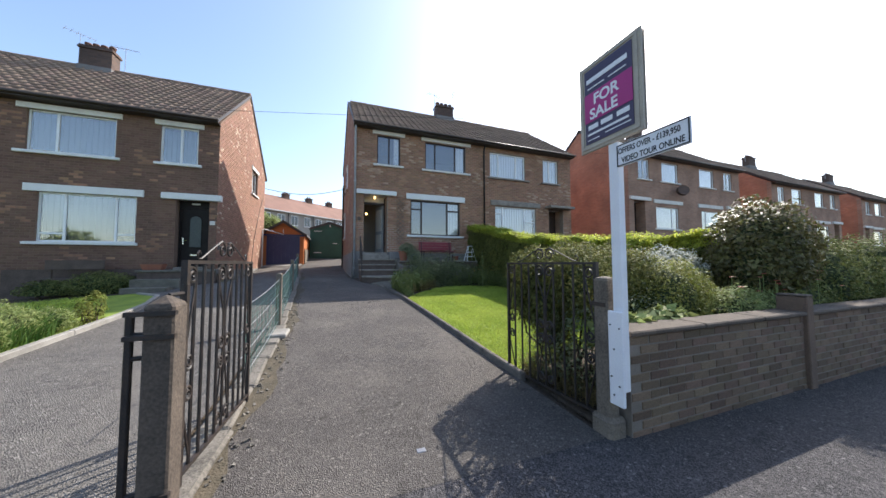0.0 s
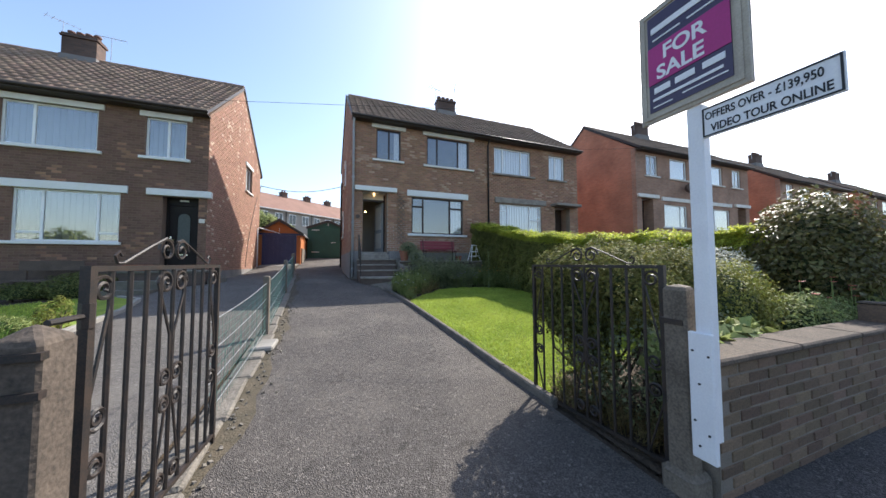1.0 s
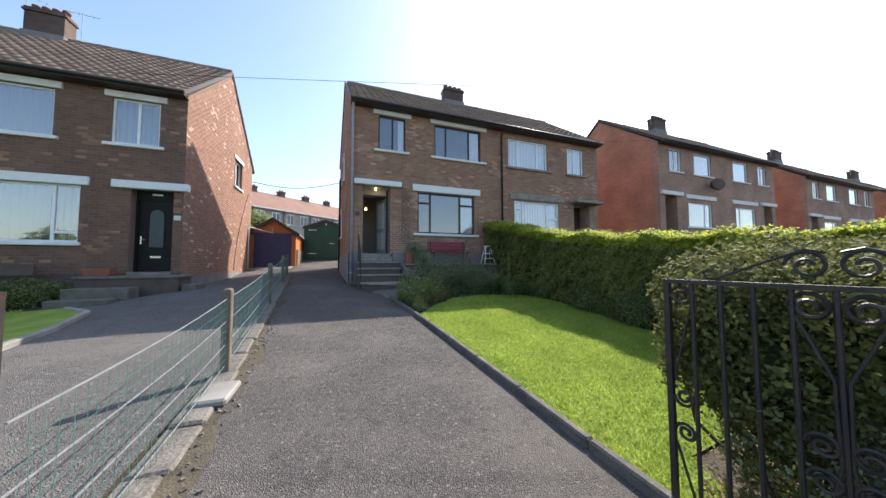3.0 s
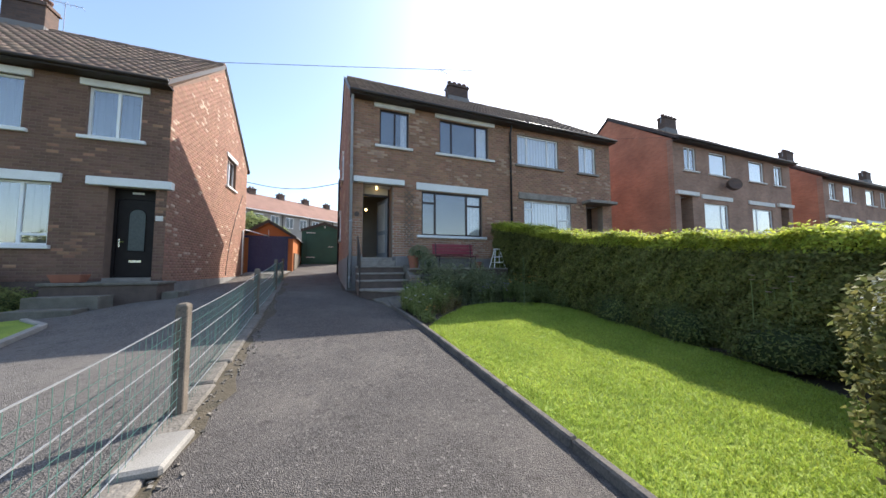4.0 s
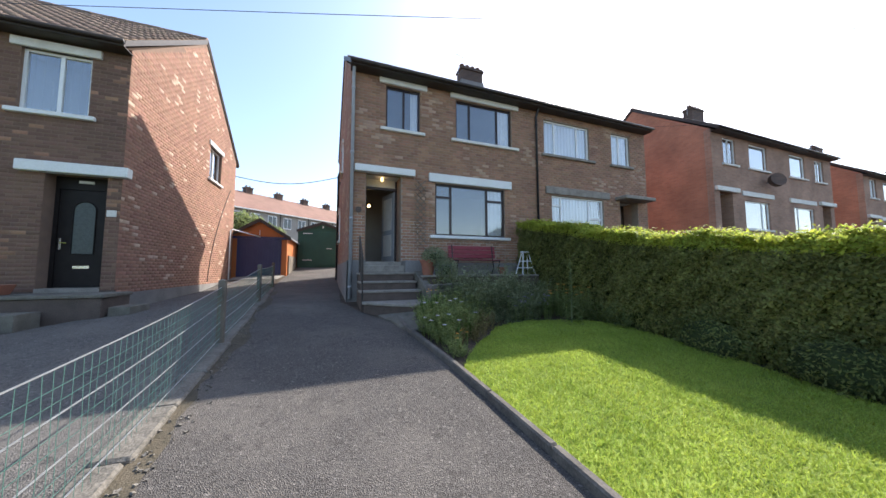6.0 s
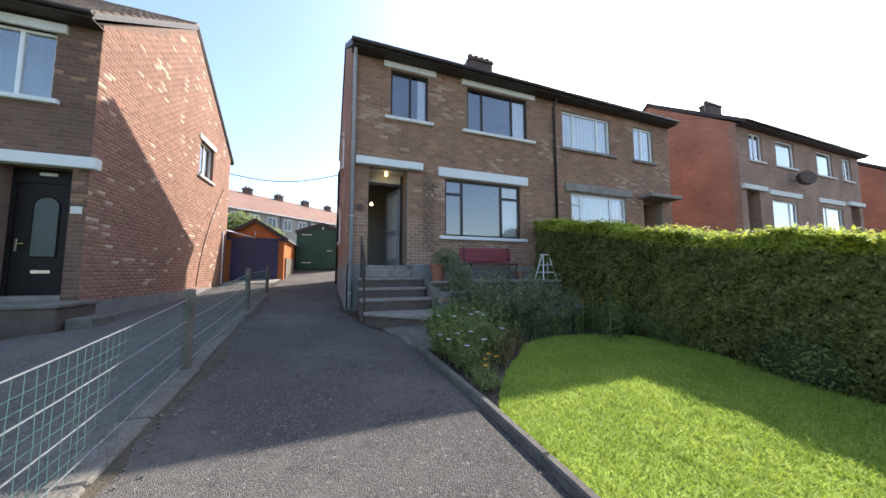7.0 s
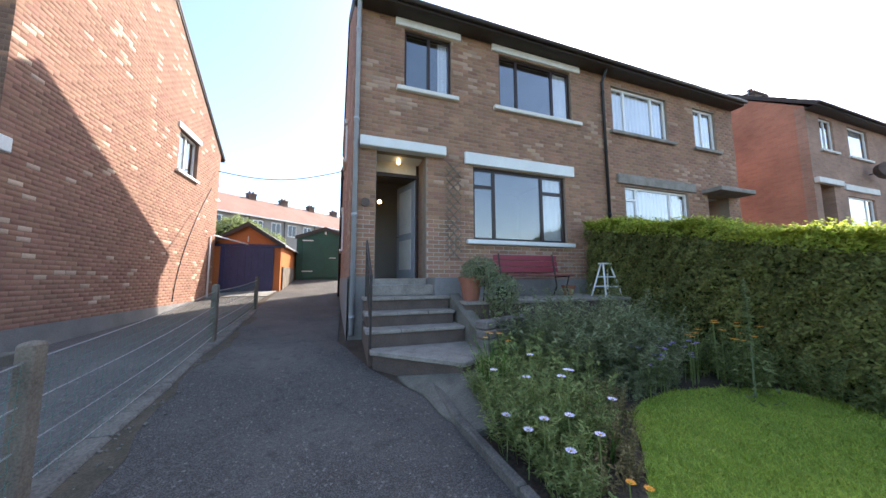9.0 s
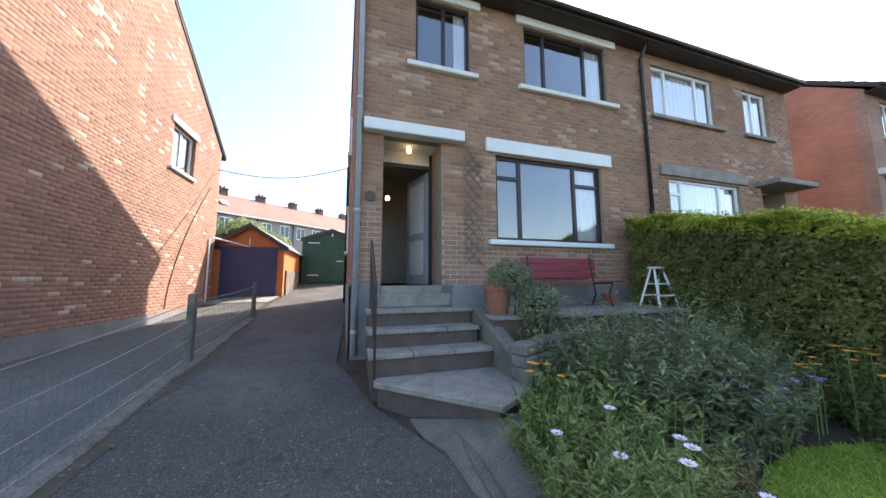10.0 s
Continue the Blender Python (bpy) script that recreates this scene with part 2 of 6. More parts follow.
# ---- mesh helpers ----
class MB:
    """Collects plain faces for one mesh."""
    def __init__(s):
        s.v, s.f = [], []

    def add(s, vs, fs):
        o = len(s.v)
        s.v += [tuple(p) for p in vs]
        s.f += [tuple(i + o for i in q) for q in fs]
        return s

    def box(s, x0, x1, y0, y1, z0, z1, m=None):
        vs = [Vector((x, y, z)) for z in (z0, z1) for y in (y0, y1) for x in (x0, x1)]
        if m is not None:
            vs = [m @ p for p in vs]
        return s.add(vs, [(0, 2, 3, 1), (4, 5, 7, 6), (0, 1, 5, 4), (2, 6, 7, 3), (0, 4, 6, 2), (1, 3, 7, 5)])

    def tube(s, pts, r, n=8, r2=None):
        """A round bar along points."""
        pts = [Vector(p) for p in pts]
        rings, up = [], None
        for i, p in enumerate(pts):
            d = (pts[min(i + 1, len(pts) - 1)] - pts[max(i - 1, 0)]).normalized()
            if up is None:
                up = d.orthogonal().normalized()
            up = (up - d * up.dot(d)).normalized()
            w = d.cross(up)
            rr = r if r2 is None else r + (r2 - r) * i / (len(pts) - 1)
            rings.append([p + (up * math.cos(a) + w * math.sin(a)) * rr for a in [2 * math.pi * k / n for k in range(n)]])
        vs = [q for ring in rings for q in ring]
        fs = [(i * n + k, i * n + (k + 1) % n, (i + 1) * n + (k + 1) % n, (i + 1) * n + k) for i in range(len(pts) - 1) for k in range(n)]
        fs += [tuple(range(n - 1, -1, -1)), tuple(range((len(pts) - 1) * n, len(pts) * n))]
        return s.add(vs, fs)

    def prism(s, poly, z0, z1):
        """poly: list of (x, y); z0 / z1 may be functions of x, y."""
        f0 = z0 if callable(z0) else (lambda x, y: z0)
        f1 = z1 if callable(z1) else (lambda x, y: z1)
        n = len(poly)
        vs = [(x, y, f0(x, y)) for x, y in poly] + [(x, y, f1(x, y)) for x, y in poly]
        return s.add(vs, [tuple(range(n - 1, -1, -1)), tuple(range(n, 2 * n))] + [(i, (i + 1) % n, n + (i + 1) % n, n + i) for i in range(n)])

    def lathe(s, prof, cx, cy, n=16):
        """prof: list of (radius, z)."""
        vs = [(cx + r * math.cos(2 * math.pi * k / n), cy + r * math.sin(2 * math.pi * k / n), z) for r, z in prof for k in range(n)]
        fs = [(i * n + k, i * n + (k + 1) % n, (i + 1) * n + (k + 1) % n, (i + 1) * n + k) for i in range(len(prof) - 1) for k in range(n)]
        fs += [tuple(range(n - 1, -1, -1)), tuple(range((len(prof) - 1) * n, len(prof) * n))]
        return s.add(vs, fs)

    def mesh(s, name, bevel=0.0, smooth=False, weld=False):
        me = bpy.data.meshes.new(name)
        me.from_pydata(s.v, [], s.f)
        bm = bmesh.new()
        bm.from_mesh(me)
        if weld:
            bmesh.ops.remove_doubles(bm, verts=bm.verts, dist=1e-4)
            seen = {}
            for f in bm.faces:
                seen.setdefault(tuple(sorted(v.index for v in f.verts)), []).append(f)
            bmesh.ops.delete(bm, geom=[f for q in seen.values() if len(q) > 1 for f in q], context="FACES")
        bmesh.ops.recalc_face_normals(bm, faces=bm.faces)
        if bevel:
            es = [e for e in bm.edges if e.is_manifold and e.calc_face_angle(0) > 0.6]
            bmesh.ops.bevel(bm, geom=es, offset=bevel, segments=1, affect="EDGES", clamp_overlap=True)
        bm.to_mesh(me)
        bm.free()
        if smooth:
            me.shade_smooth()
        return me


def fast_mesh(name, V, F):
    """V: (n, 3) array; F: (m, 4) or (m, 3) array of indices."""
    me = bpy.data.meshes.new(name)
    V, F = np.asarray(V, np.float32), np.asarray(F, np.int32)
    k = F.shape[1]
    me.vertices.add(len(V)); me.vertices.foreach_set("co", V.ravel())
    me.loops.add(F.size); me.loops.foreach_set("vertex_index", F.ravel())
    me.polygons.add(len(F))
    me.polygons.foreach_set("loop_start", np.arange(0, F.size, k, dtype=np.int32))
    me.update(calc_edges=True)
    me.validate()
    return me


def thing(name, at, label, category, group="", kind=""):
    ob = new(name)
    ob.location = at
    ob.empty_display_size = 0.1
    return tagged(ob, label, category, group, kind)


def part(name, mb, material, parent, label="", bevel=0.0, smooth=False, weld=False):
    me = mb.mesh(name, bevel, smooth, weld) if isinstance(mb, MB) else mb
    me.materials.clear()
    me.materials.append(material)
    ob = new(name, me)
    ob.parent = parent
    if parent.type == "EMPTY" and parent.parent is None:
        ob.matrix_parent_inverse = Matrix.Translation(-parent.location)
    return tagged(ob, label)


def solo(name, mb, material, label, category="", kind="", group="", bevel=0.0, smooth=False):
    me = mb.mesh(name, bevel, smooth) if isinstance(mb, MB) else mb
    me.materials.clear()
    me.materials.append(material)
    return tagged(new(name, me), label, category, group, kind)


# ---- lie of the land ----
GY = (-60, 1.5, 4, 7, 10, 12.5, 18, 22, 26, 45, 120, 1500)
GZ = (-0.2, 0.03, 0.14, 0.36, 0.6, 0.86, 1.05, 1.5, 2.0, 3.6, 5.0, 8.0)


def land(x, y):
    z = float(np.interp(y, GY, GZ))
    k = min(max((y - 3) / 8, 0), 1)
    if x < -3.2:
        z -= k * min(0.08 * (-3.2 - x), 0.6)
    if x > 12.8:
        z += k * min(0.06 * (x - 12.8), 1.0)
    return z


def sheet(name, poly, lift, material, label, kind="structure", step=0.5, category=""):
    """A surface over a convex or simple polygon, following the land, cut on a grid."""
    bm = bmesh.new()
    vs = [bm.verts.new((x, y, 0)) for x, y in poly]
    bm.faces.new(vs)
    xs, ys = [p[0] for p in poly], [p[1] for p in poly]
    for lo, hi, ax in ((min(xs), max(xs), 0), (min(ys), max(ys), 1)):
        c = math.floor(lo / step) * step + step
        while c < hi - 1e-4:
            co, no = Vector((0, 0, 0)), Vector((0, 0, 0))
            co[ax], no[ax] = c, 1
            bmesh.ops.bisect_plane(bm, geom=bm.verts[:] + bm.edges[:] + bm.faces[:], plane_co=co, plane_no=no, dist=1e-5)
            c += step
    for v in bm.verts:
        v.co.z = land(v.co.x, v.co.y) + lift
    bmesh.ops.recalc_face_normals(bm, faces=bm.faces)
    if sum(f.normal.z for f in bm.faces) < 0:
        bmesh.ops.reverse_faces(bm, faces=bm.faces)
    me = bpy.data.meshes.new(name)
    bm.to_mesh(me)
    bm.free()
    return solo(name, me, material, label, category, kind)

# ---- ground, road, drives ----
def ground_sheet():
    xs = [-1500, -300, -80, -40, -20] + [x * 1.0 for x in range(-12, 41)] + [60, 100, 300, 1500]
    ys = [-1500, -300, -60, -20, -10] + [y * 1.0 for y in range(-4, 30)] + [36, 45, 60, 120, 400, 1500]
    V = [(x, y, land(x, y) - 0.02) for y in ys for x in xs]
    n = len(xs)
    F = [(j * n + i, j * n + i + 1, (j + 1) * n + i + 1, (j + 1) * n + i) for j in range(len(ys) - 1) for i in range(n - 1)]
    return solo("ground", fast_mesh("ground", V, F), M_EARTH, "bare brown garden earth under the plots", "ground", "structure")


ground_sheet()
sheet("pavement", [(-60, -4), (60, -4), (60, 1.85), (-60, 1.85)], 0.0, M_PAVE, "dark worn asphalt footpath along the garden wall", step=3)
sheet("road", [(-60, -14), (60, -14), (60, -4.02), (-60, -4.02)], -0.01, M_PAVE, "dark asphalt street surface", step=6)
drive = sheet("driveway", [(-0.93, 1.8), (2.1, 1.8), (2.06, 4.5), (1.86, 8.2), (1.62, 10.5), (1.0, 11.6), (0.55, 13.0), (0.55, 25.15), (-1.84, 25.15), (-1.95, 20.2), (-1.9, 18), (-1.25, 12.1), (-0.98, 7.8)], 0.004, M_ASPHALT, "grey worn asphalt driveway sloping up to the house", step=0.5)
sheet("neighbour_driveway", [(-4.1, 1.8), (-1.06, 1.8), (-1.12, 7.8), (-1.45, 12.1), (-2.1, 18), (-2.2, 21.3), (-4.2, 21.3), (-4.2, 12.6), (-5.6, 11.2), (-5.0, 7.2), (-4.5, 5)], 0.003, M_GRAVELLY, "pale rough concrete driveway of the house next door", step=0.5)

# ---- houses ----
FRONT, BACK = 13.2, 20.95


def holes_wall(mb, u0, u1, z0, z1, holes, put):
    """Fills a wall rectangle round its holes (ua, ub, za, zb); put(ua, ub, za, zb) adds a block."""
    us = sorted({u0, u1, *[h[0] for h in holes], *[h[1] for h in holes]})
    zs = sorted({z0, z1, *[min(max(h[2], z0), z1) for h in holes], *[min(max(h[3], z0), z1) for h in holes]})
    for a, b in zip(us, us[1:]):
        for lo, hi in zip(zs, zs[1:]):
            if not any(h[0] < (a + b) / 2 < h[1] and h[2] < (lo + hi) / 2 < h[3] for h in holes):
                put(a, b, lo, hi)


def skin(u0, u1, z0, top, holes, to_world, rng, course=0.0857, length=0.235, proud=0.0028, keep=None):
    """Bricks in stretcher bond over a wall; returns vertex and face arrays. top: height, or a function of u."""
    V, F = [], []
    j = 0.010
    row = 0
    z = z0
    zmax = top if not callable(top) else max(top(u0 + (u1 - u0) * k / 20) for k in range(21))
    while z < zmax - 0.02:
        u = u0 - (length / 2 if row % 2 else 0)
        za, zb = z, z + course - j
        while u < u1:
            spans = [(max(u, u0), min(u + length - j, u1))]
            for h in holes:
                if h[2] < zb - 0.01 and h[3] > za + 0.01:
                    nxt = []
                    for a, b in spans:
                        if h[1] <= a or h[0] >= b:
                            nxt.append((a, b))
                        else:
                            if h[0] > a:
                                nxt.append((a, h[0]))
                            if h[1] < b:
                                nxt.append((h[1], b))
                    spans = nxt
            for a, b in spans:
                if b - a < 0.03 or (callable(top) and min(top(a), top(b)) < zb) or (not callable(top) and top < zb - 0.02):
                    continue
                if keep and not keep(a, b, za, zb):
                    continue
                d = proud + rng.uniform(-0.0015, 0.002)
                o = len(V)
                e = 0.003
                V += [to_world(a, 0, za), to_world(b, 0, za), to_world(b, 0, zb), to_world(a, 0, zb),
                      to_world(a + e, d, za + e), to_world(b - e, d, za + e), to_world(b - e, d, zb - e), to_world(a + e, d, zb - e)]
                F += [(o + 4, o + 5, o + 6, o + 7), (o, o + 1, o + 5, o + 4), (o + 1, o + 2, o + 6, o + 5), (o + 2, o + 3, o + 7, o + 6), (o + 3, o, o + 4, o + 7)]
            u += length
        z += course
        row += 1
    return V, F


def tiles(x0, x1, eave_y, eave_z, ridge_y, ridge_z, wide=0.30, gauge=0.34):
    """Rolled concrete tiles in lapped courses on one roof slope."""
    run = Vector((0, ridge_y - eave_y, ridge_z - eave_z))
    L = run.length
    d = run / L
    nrm = Vector((0, -d.z, d.y)) if d.y > 0 else Vector((0, d.z, -d.y))
    rows = int(L / gauge)
    g = L / rows
    cols = max(2, round((x1 - x0) / wide))
    w = (x1 - x0) / cols
    prof = [(0.0, 0.022), (0.12, 0.036), (0.25, 0.022), (0.33, 0.004), (0.8, 0.0), (0.97, 0.004)]
    V, F = [], []
    for r in range(rows):
        lo, hi = r * g - 0.03, (r + 1) * g
        for c in range(cols):
            o = len(V)
            us = [(x0 + (c + p) * w, h) for p, h in prof] + [(x0 + (c + 1) * w - 0.004, 0.018)]
            k = len(us)
            for s_, lift in ((lo, 0.0), (lo, 0.034), (hi, 0.006)):
                for u, h in us:
                    p = Vector((u, eave_y, eave_z)) + d * s_ + nrm * (h * (0.0 if lift == 0.0 else 1.0) + lift)
                    V.append(tuple(p))
            for q in range(2):
                for i in range(k - 1):
                    F.append((o + q * k + i, o + q * k + i + 1, o + (q + 1) * k + i + 1, o + (q + 1) * k + i))
    return V, F


def window(house, xa, xb, za, zb, y, material, mullions, transoms=(), bar=0.055, curtain=(), kind_label="", sill=None, lintel=None, sill_mat=None, lintel_mat=None, cloth=None):
    """A window in the front wall: frame, panes, sill and lintel. transoms: (from mullion, to mullion, height)."""
    fr = MB()
    ya, yb = y + 0.07, y + 0.13
    edges = [xa, *mullions, xb]
    panes = []
    for i, (a, b) in enumerate(zip(edges, edges[1:])):
        cuts = [za] + sorted(z for p, q, z in transoms if p <= i < q) + [zb]
        for lo, hi in zip(cuts, cuts[1:]):
            panes.append((a + (bar if i == 0 else bar * 0.6), b - (bar if i == len(edges) - 2 else bar * 0.6), lo + (bar if lo == za else bar * 0.6), hi - (bar if hi == zb else bar * 0.6)))
    holes_wall(fr, xa, xb, za, zb, panes, lambda a, b, lo, hi: fr.box(a, b, ya, yb, lo, hi))
    w = part("window", fr, material, house, kind_label, weld=True)
    for a, b, lo, hi in panes:
        pane = part("pane", MB().box(a - 0.01, b + 0.01, y + 0.095, y + 0.101, lo - 0.01, hi + 0.01), M_GLASS, w)
        pane.visible_shadow = False
    for a, b in curtain:
        n = max(6, int((b - a) / 0.05))
        cv = [(a + (b - a) * i / n, y + 0.15 + 0.012 * math.sin(i * 2.1), z) for z in (za + 0.02, zb - 0.03) for i in range(n + 1)]
        part("curtain", MB().add(cv, [(i, i + 1, n + 2 + i, n + 1 + i) for i in range(n)]), cloth or M_CURTAIN, w, "grey blind" if cloth else "white curtain")
    if sill:
        a, b, hgt = sill
        part("sill", MB().box(a, b, y - 0.09, y + 0.07, za - hgt, za - 0.005), sill_mat or M_LINTEL, w, bevel=0.012)
    if lintel:
        a, b, lo, hi = lintel
        part("lintel", MB().box(a, b, y - 0.06, y + 0.07, lo - 0.04, hi - 0.05), lintel_mat or M_LINTEL, w, bevel=0.012)
    return w


def chimney(house, cx, cy, z0, z1, w=1.25, d=0.55, pots=4):
    st = MB().box(cx - w / 2, cx + w / 2, cy - d / 2, cy + d / 2, z0, z1 - 0.28)
    st.box(cx - w / 2 - 0.05, cx + w / 2 + 0.05, cy - d / 2 - 0.05, cy + d / 2 + 0.05, z1 - 0.28, z1 - 0.2)
    st.box(cx - w / 2 - 0.02, cx + w / 2 + 0.02, cy - d / 2 - 0.02, cy + d / 2 + 0.02, z1 - 0.2, z1 - 0.12)
    c = part("chimney", st, M_SOOT, house, "brown brick chimney stack", bevel=0.01)
    part("flashing", MB().box(cx - w / 2 - 0.03, cx + w / 2 + 0.03, cy - d / 2 - 0.06, cy + d / 2 + 0.06, z0 - 0.3, z0 + 0.12), M_RENDERBASE, c, "grey lead flashing")
    for i in range(pots):
        x = cx + (i - (pots - 1) / 2) * w / pots
        part("chimney_pot", MB().lathe([(0.11, z1 - 0.12), (0.1, z1 + 0.02), (0.125, z1 + 0.04), (0.12, z1 + 0.1), (0.07, z1 + 0.1)], x, cy, 12), M_POTRED, c, smooth=True)


def aerial(house, x, y, z, h, turn, n=6):
    a = MB().tube([(x, y, z - 0.3), (x, y, z + h)], 0.014, 6)
    c, s_ = math.cos(turn), math.sin(turn)
    a.tube([(x - 0.5 * c, y - 0.5 * s_, z + h - 0.1), (x + 0.45 * c, y + 0.45 * s_, z + h - 0.02)], 0.01, 5)
    for i in range(n):
        t = -0.45 + 0.9 * i / (n - 1)
        p = Vector((x + t * c, y + t * s_, z + h - 0.06 + 0.04 * t))
        q = Vector((-s_, c, 0.0)) * (0.22 - 0.02 * i)
        a.tube([p - q, p + q], 0.006, 4)
    part("aerial", a, M_ALU, house, "thin metal television aerial")


M_POTRED = mat("clay_pot", (0.20, 0.10, 0.07), (0.12, 0.07, 0.055), 0.85, scale=6, bump=0.2)


def build_semi(name, label, x0, x1, dz, wins, porches, detail, gable_l, gable_r, front_mat, trim, FRONT=13.2, BACK=20.95, ridge=10.68, mortar=None, skew=0.0):
    """One pair of houses: hollow brick walls, tiled roof, chimney; wins and porches say what stands in the front."""
    E, R = 7.66 + dz, ridge - 0.14 + dz
    RY = (FRONT + BACK) / 2
    base = 0.2 + dz
    h = thing(name, ((x0 + x1) / 2, (FRONT + BACK) / 2, land((x0 + x1) / 2, 14)), label, "house")
    T = 0.28
    holes = [(w["x"][0], w["x"][1], w["z"][0] + dz, w["z"][1] + dz) for w in wins] + [(p["x"][0], p["x"][1], p["z"][0] + dz - 0.2, p["z"][1] + dz) for p in porches]
    core = MB()
    holes_wall(core, x0, x1, base, E, holes, lambda a, b, lo, hi: core.box(a, b, FRONT, FRONT + T, lo, hi))
    fw = part("front_wall", core, (mortar or M_MORTAR) if detail else front_mat, h, "brown brick front wall", weld=True)
    bw = part("back_wall", MB().box(x0, x1, BACK - T, BACK, base, E), M_FAR_FRONT, h)
    gs = []
    for gx, gmat, sgn, ghole in ((x0, gable_l[0], 1, gable_l[1]), (x1, gable_r[0], -1, gable_r[1])):
        g = MB()
        a, b = sorted((gx, gx + sgn * T))
        if ghole:
            holes_wall(g, FRONT + T, BACK - T, base, E, ghole, lambda p, q, lo, hi: g.box(a, b, p, q, lo, hi))
        else:
            g.box(a, b, FRONT + T, BACK - T, base, E)
        g.add([(u, yy, zz) for u in (a, b) for yy, zz in ((FRONT, E), (BACK, E), (RY, R - 0.02))], [(0, 1, 2), (3, 5, 4), (0, 3, 4, 1), (1, 4, 5, 2), (2, 5, 3, 0)])
        if sgn > 0:
            g.v = [(x - skew * (y - FRONT), y, z) for x, y, z in g.v]
        gs.append(part("gable_wall", g, gmat, h, "red brick gable end", weld=True))
    mid = (x0 + x1) / 2
    part("party_wall", MB().box(mid - 0.1, mid + 0.1, FRONT + T, BACK - T, base, E), M_DARK, h)
    for za, zb in ((4.98 + dz, 5.1 + dz), (1.85 + dz, 1.93 + dz), (E - 0.1, E - 0.02)):
        part("floor", MB().box(x0 + T, x1 - T, FRONT + T, BACK - T, za, zb), M_DARK, h)
    part("room_wall", MB().box(x0 + T, x1 - T, FRONT + 3.4, FRONT + 3.5, base + 1.8, E - 0.1), M_DARK, h)
    # roof
    over, ov = 0.34, 0.03
    s_ = (R - E) / (RY - FRONT)
    ey, ez = FRONT - over, 7.64 + dz
    by = BACK + over
    top = ridge + dz
    rf = MB()
    rf.add([(u, yy, zz) for u in (x0 - ov, x1 + ov) for yy, zz in ((ey, ez - 0.12), (ey, ez), (RY, top), (by, ez), (by, ez - 0.12), (RY, top - 0.15))],
           [(0, 1, 2, 5), (5, 2, 3, 4), (6, 11, 8, 7), (11, 10, 9, 8), (1, 7, 8, 2), (2, 8, 9, 3), (0, 5, 11, 6), (5, 4, 10, 11), (0, 6, 7, 1), (4, 3, 9, 10)])
    lean_out = lambda vs: [(x - skew * (y - FRONT) if x < x0 + 0.2 else x, y, z) for x, y, z in vs]
    rf.v = lean_out(rf.v)
    roof = part("roof", rf, M_FASCIA, h, "brown concrete tiled pitched roof")
    V, F = tiles(x0 - ov, x1 + ov, ey, ez, RY, top)
    tl = part("roof_tiles", fast_mesh("roof_tiles", V, F), M_TILE, roof, "lapped brown rolled concrete tiles")
    tagged(tl, kind="stuff")
    if detail:
        V, F = tiles(x0 - ov, x1 + ov, by, ez, RY, top)
        tagged(part("roof_tiles", fast_mesh("roof_tiles", V, F), M_TILE, roof), kind="stuff")
    rd = MB()
    n = int((x1 - x0 + 2 * ov) / 0.45)
    for i in range(n):
        a = x0 - ov + i * (x1 - x0 + 2 * ov) / n
        rd.tube([(a, RY, top - 0.03), (a + (x1 - x0 + 2 * ov) / n - 0.01, RY, top - 0.03)], 0.12 + 0.006 * (i % 2), 10)
    part("ridge_tile", rd, M_TILE, roof, "half-round ridge tiles")
    gu = MB()
    gu.box(x0 - ov, x1 + ov, ey - 0.012, ey + 0.012, ez - 0.12, ez - 0.05)
    part("fascia", gu, M_FASCIA, roof, "dark painted fascia board", bevel=0.004)
    part("soffit", MB().box(x0 - ov, x1 + ov, ey + 0.012, FRONT - 0.002, ez - 0.125, ez - 0.105), M_FASCIA, roof)
    part("gutter", MB().tube([(x0 - ov - 0.02, ey - 0.06, ez - 0.03), (x1 + ov + 0.02, ey - 0.06, ez - 0.03)], 0.05, 8), M_FASCIA, roof, "black half-round gutter", smooth=True)
    for gx in (x0 - ov, x1 + ov):
        for yy in (ey, by):
            bb = MB().add(lean_out([(gx - 0.02, yy, ez - 0.06), (gx - 0.02, yy, ez + 0.03), (gx - 0.02, RY, top + 0.03), (gx - 0.02, RY, top - 0.06), (gx + 0.02, yy, ez - 0.06), (gx + 0.02, yy, ez + 0.03), (gx + 0.02, RY, top + 0.03), (gx + 0.02, RY, top - 0.06)]),
                          [(0, 1, 2, 3), (4, 7, 6, 5), (0, 4, 5, 1), (1, 5, 6, 2), (2, 6, 7, 3), (3, 7, 4, 0)])
            part("bargeboard", bb, M_FASCIA, roof)
    # windows
    for w in wins:
        a, b = w["x"]
        lo, hi = w["z"][0] + dz, w["z"][1] + dz
        f = w.get("frame", M_UPVC)
        lt = w.get("lintel")
        window(h, a, b, lo, hi, FRONT, f, w["m"], [(p, q, z + dz) for p, q, z in w.get("t", ())], w.get("bar", 0.055), w.get("c", ()), w.get("label", ""),
               sill=(w["sill"][0], w["sill"][1], 0.1), lintel=(lt[0], lt[1], lt[2] + dz, lt[3] + dz) if lt else None, sill_mat=w.get("smat"), lintel_mat=w.get("lmat"), cloth=w.get("cloth"))
    # porches
    for p in porches:
        a, b = p["x"]
        lo, hi = p["z"][0] + dz, p["z"][1] + dz
        yb = FRONT + p["deep"]
        po = MB().box(a - 0.1, a, FRONT + T, yb + 0.1, lo - 0.2, hi).box(b, b + 0.1, FRONT + T, yb + 0.1, lo - 0.2, hi)
        if p["deep"] > 0.4:
            part("porch_side", po, M_FAR_FRONT, h)
        part("porch_ceiling", MB().box(a, b, FRONT + T, yb + 0.1, hi, hi + 0.06), M_WHITE, h)
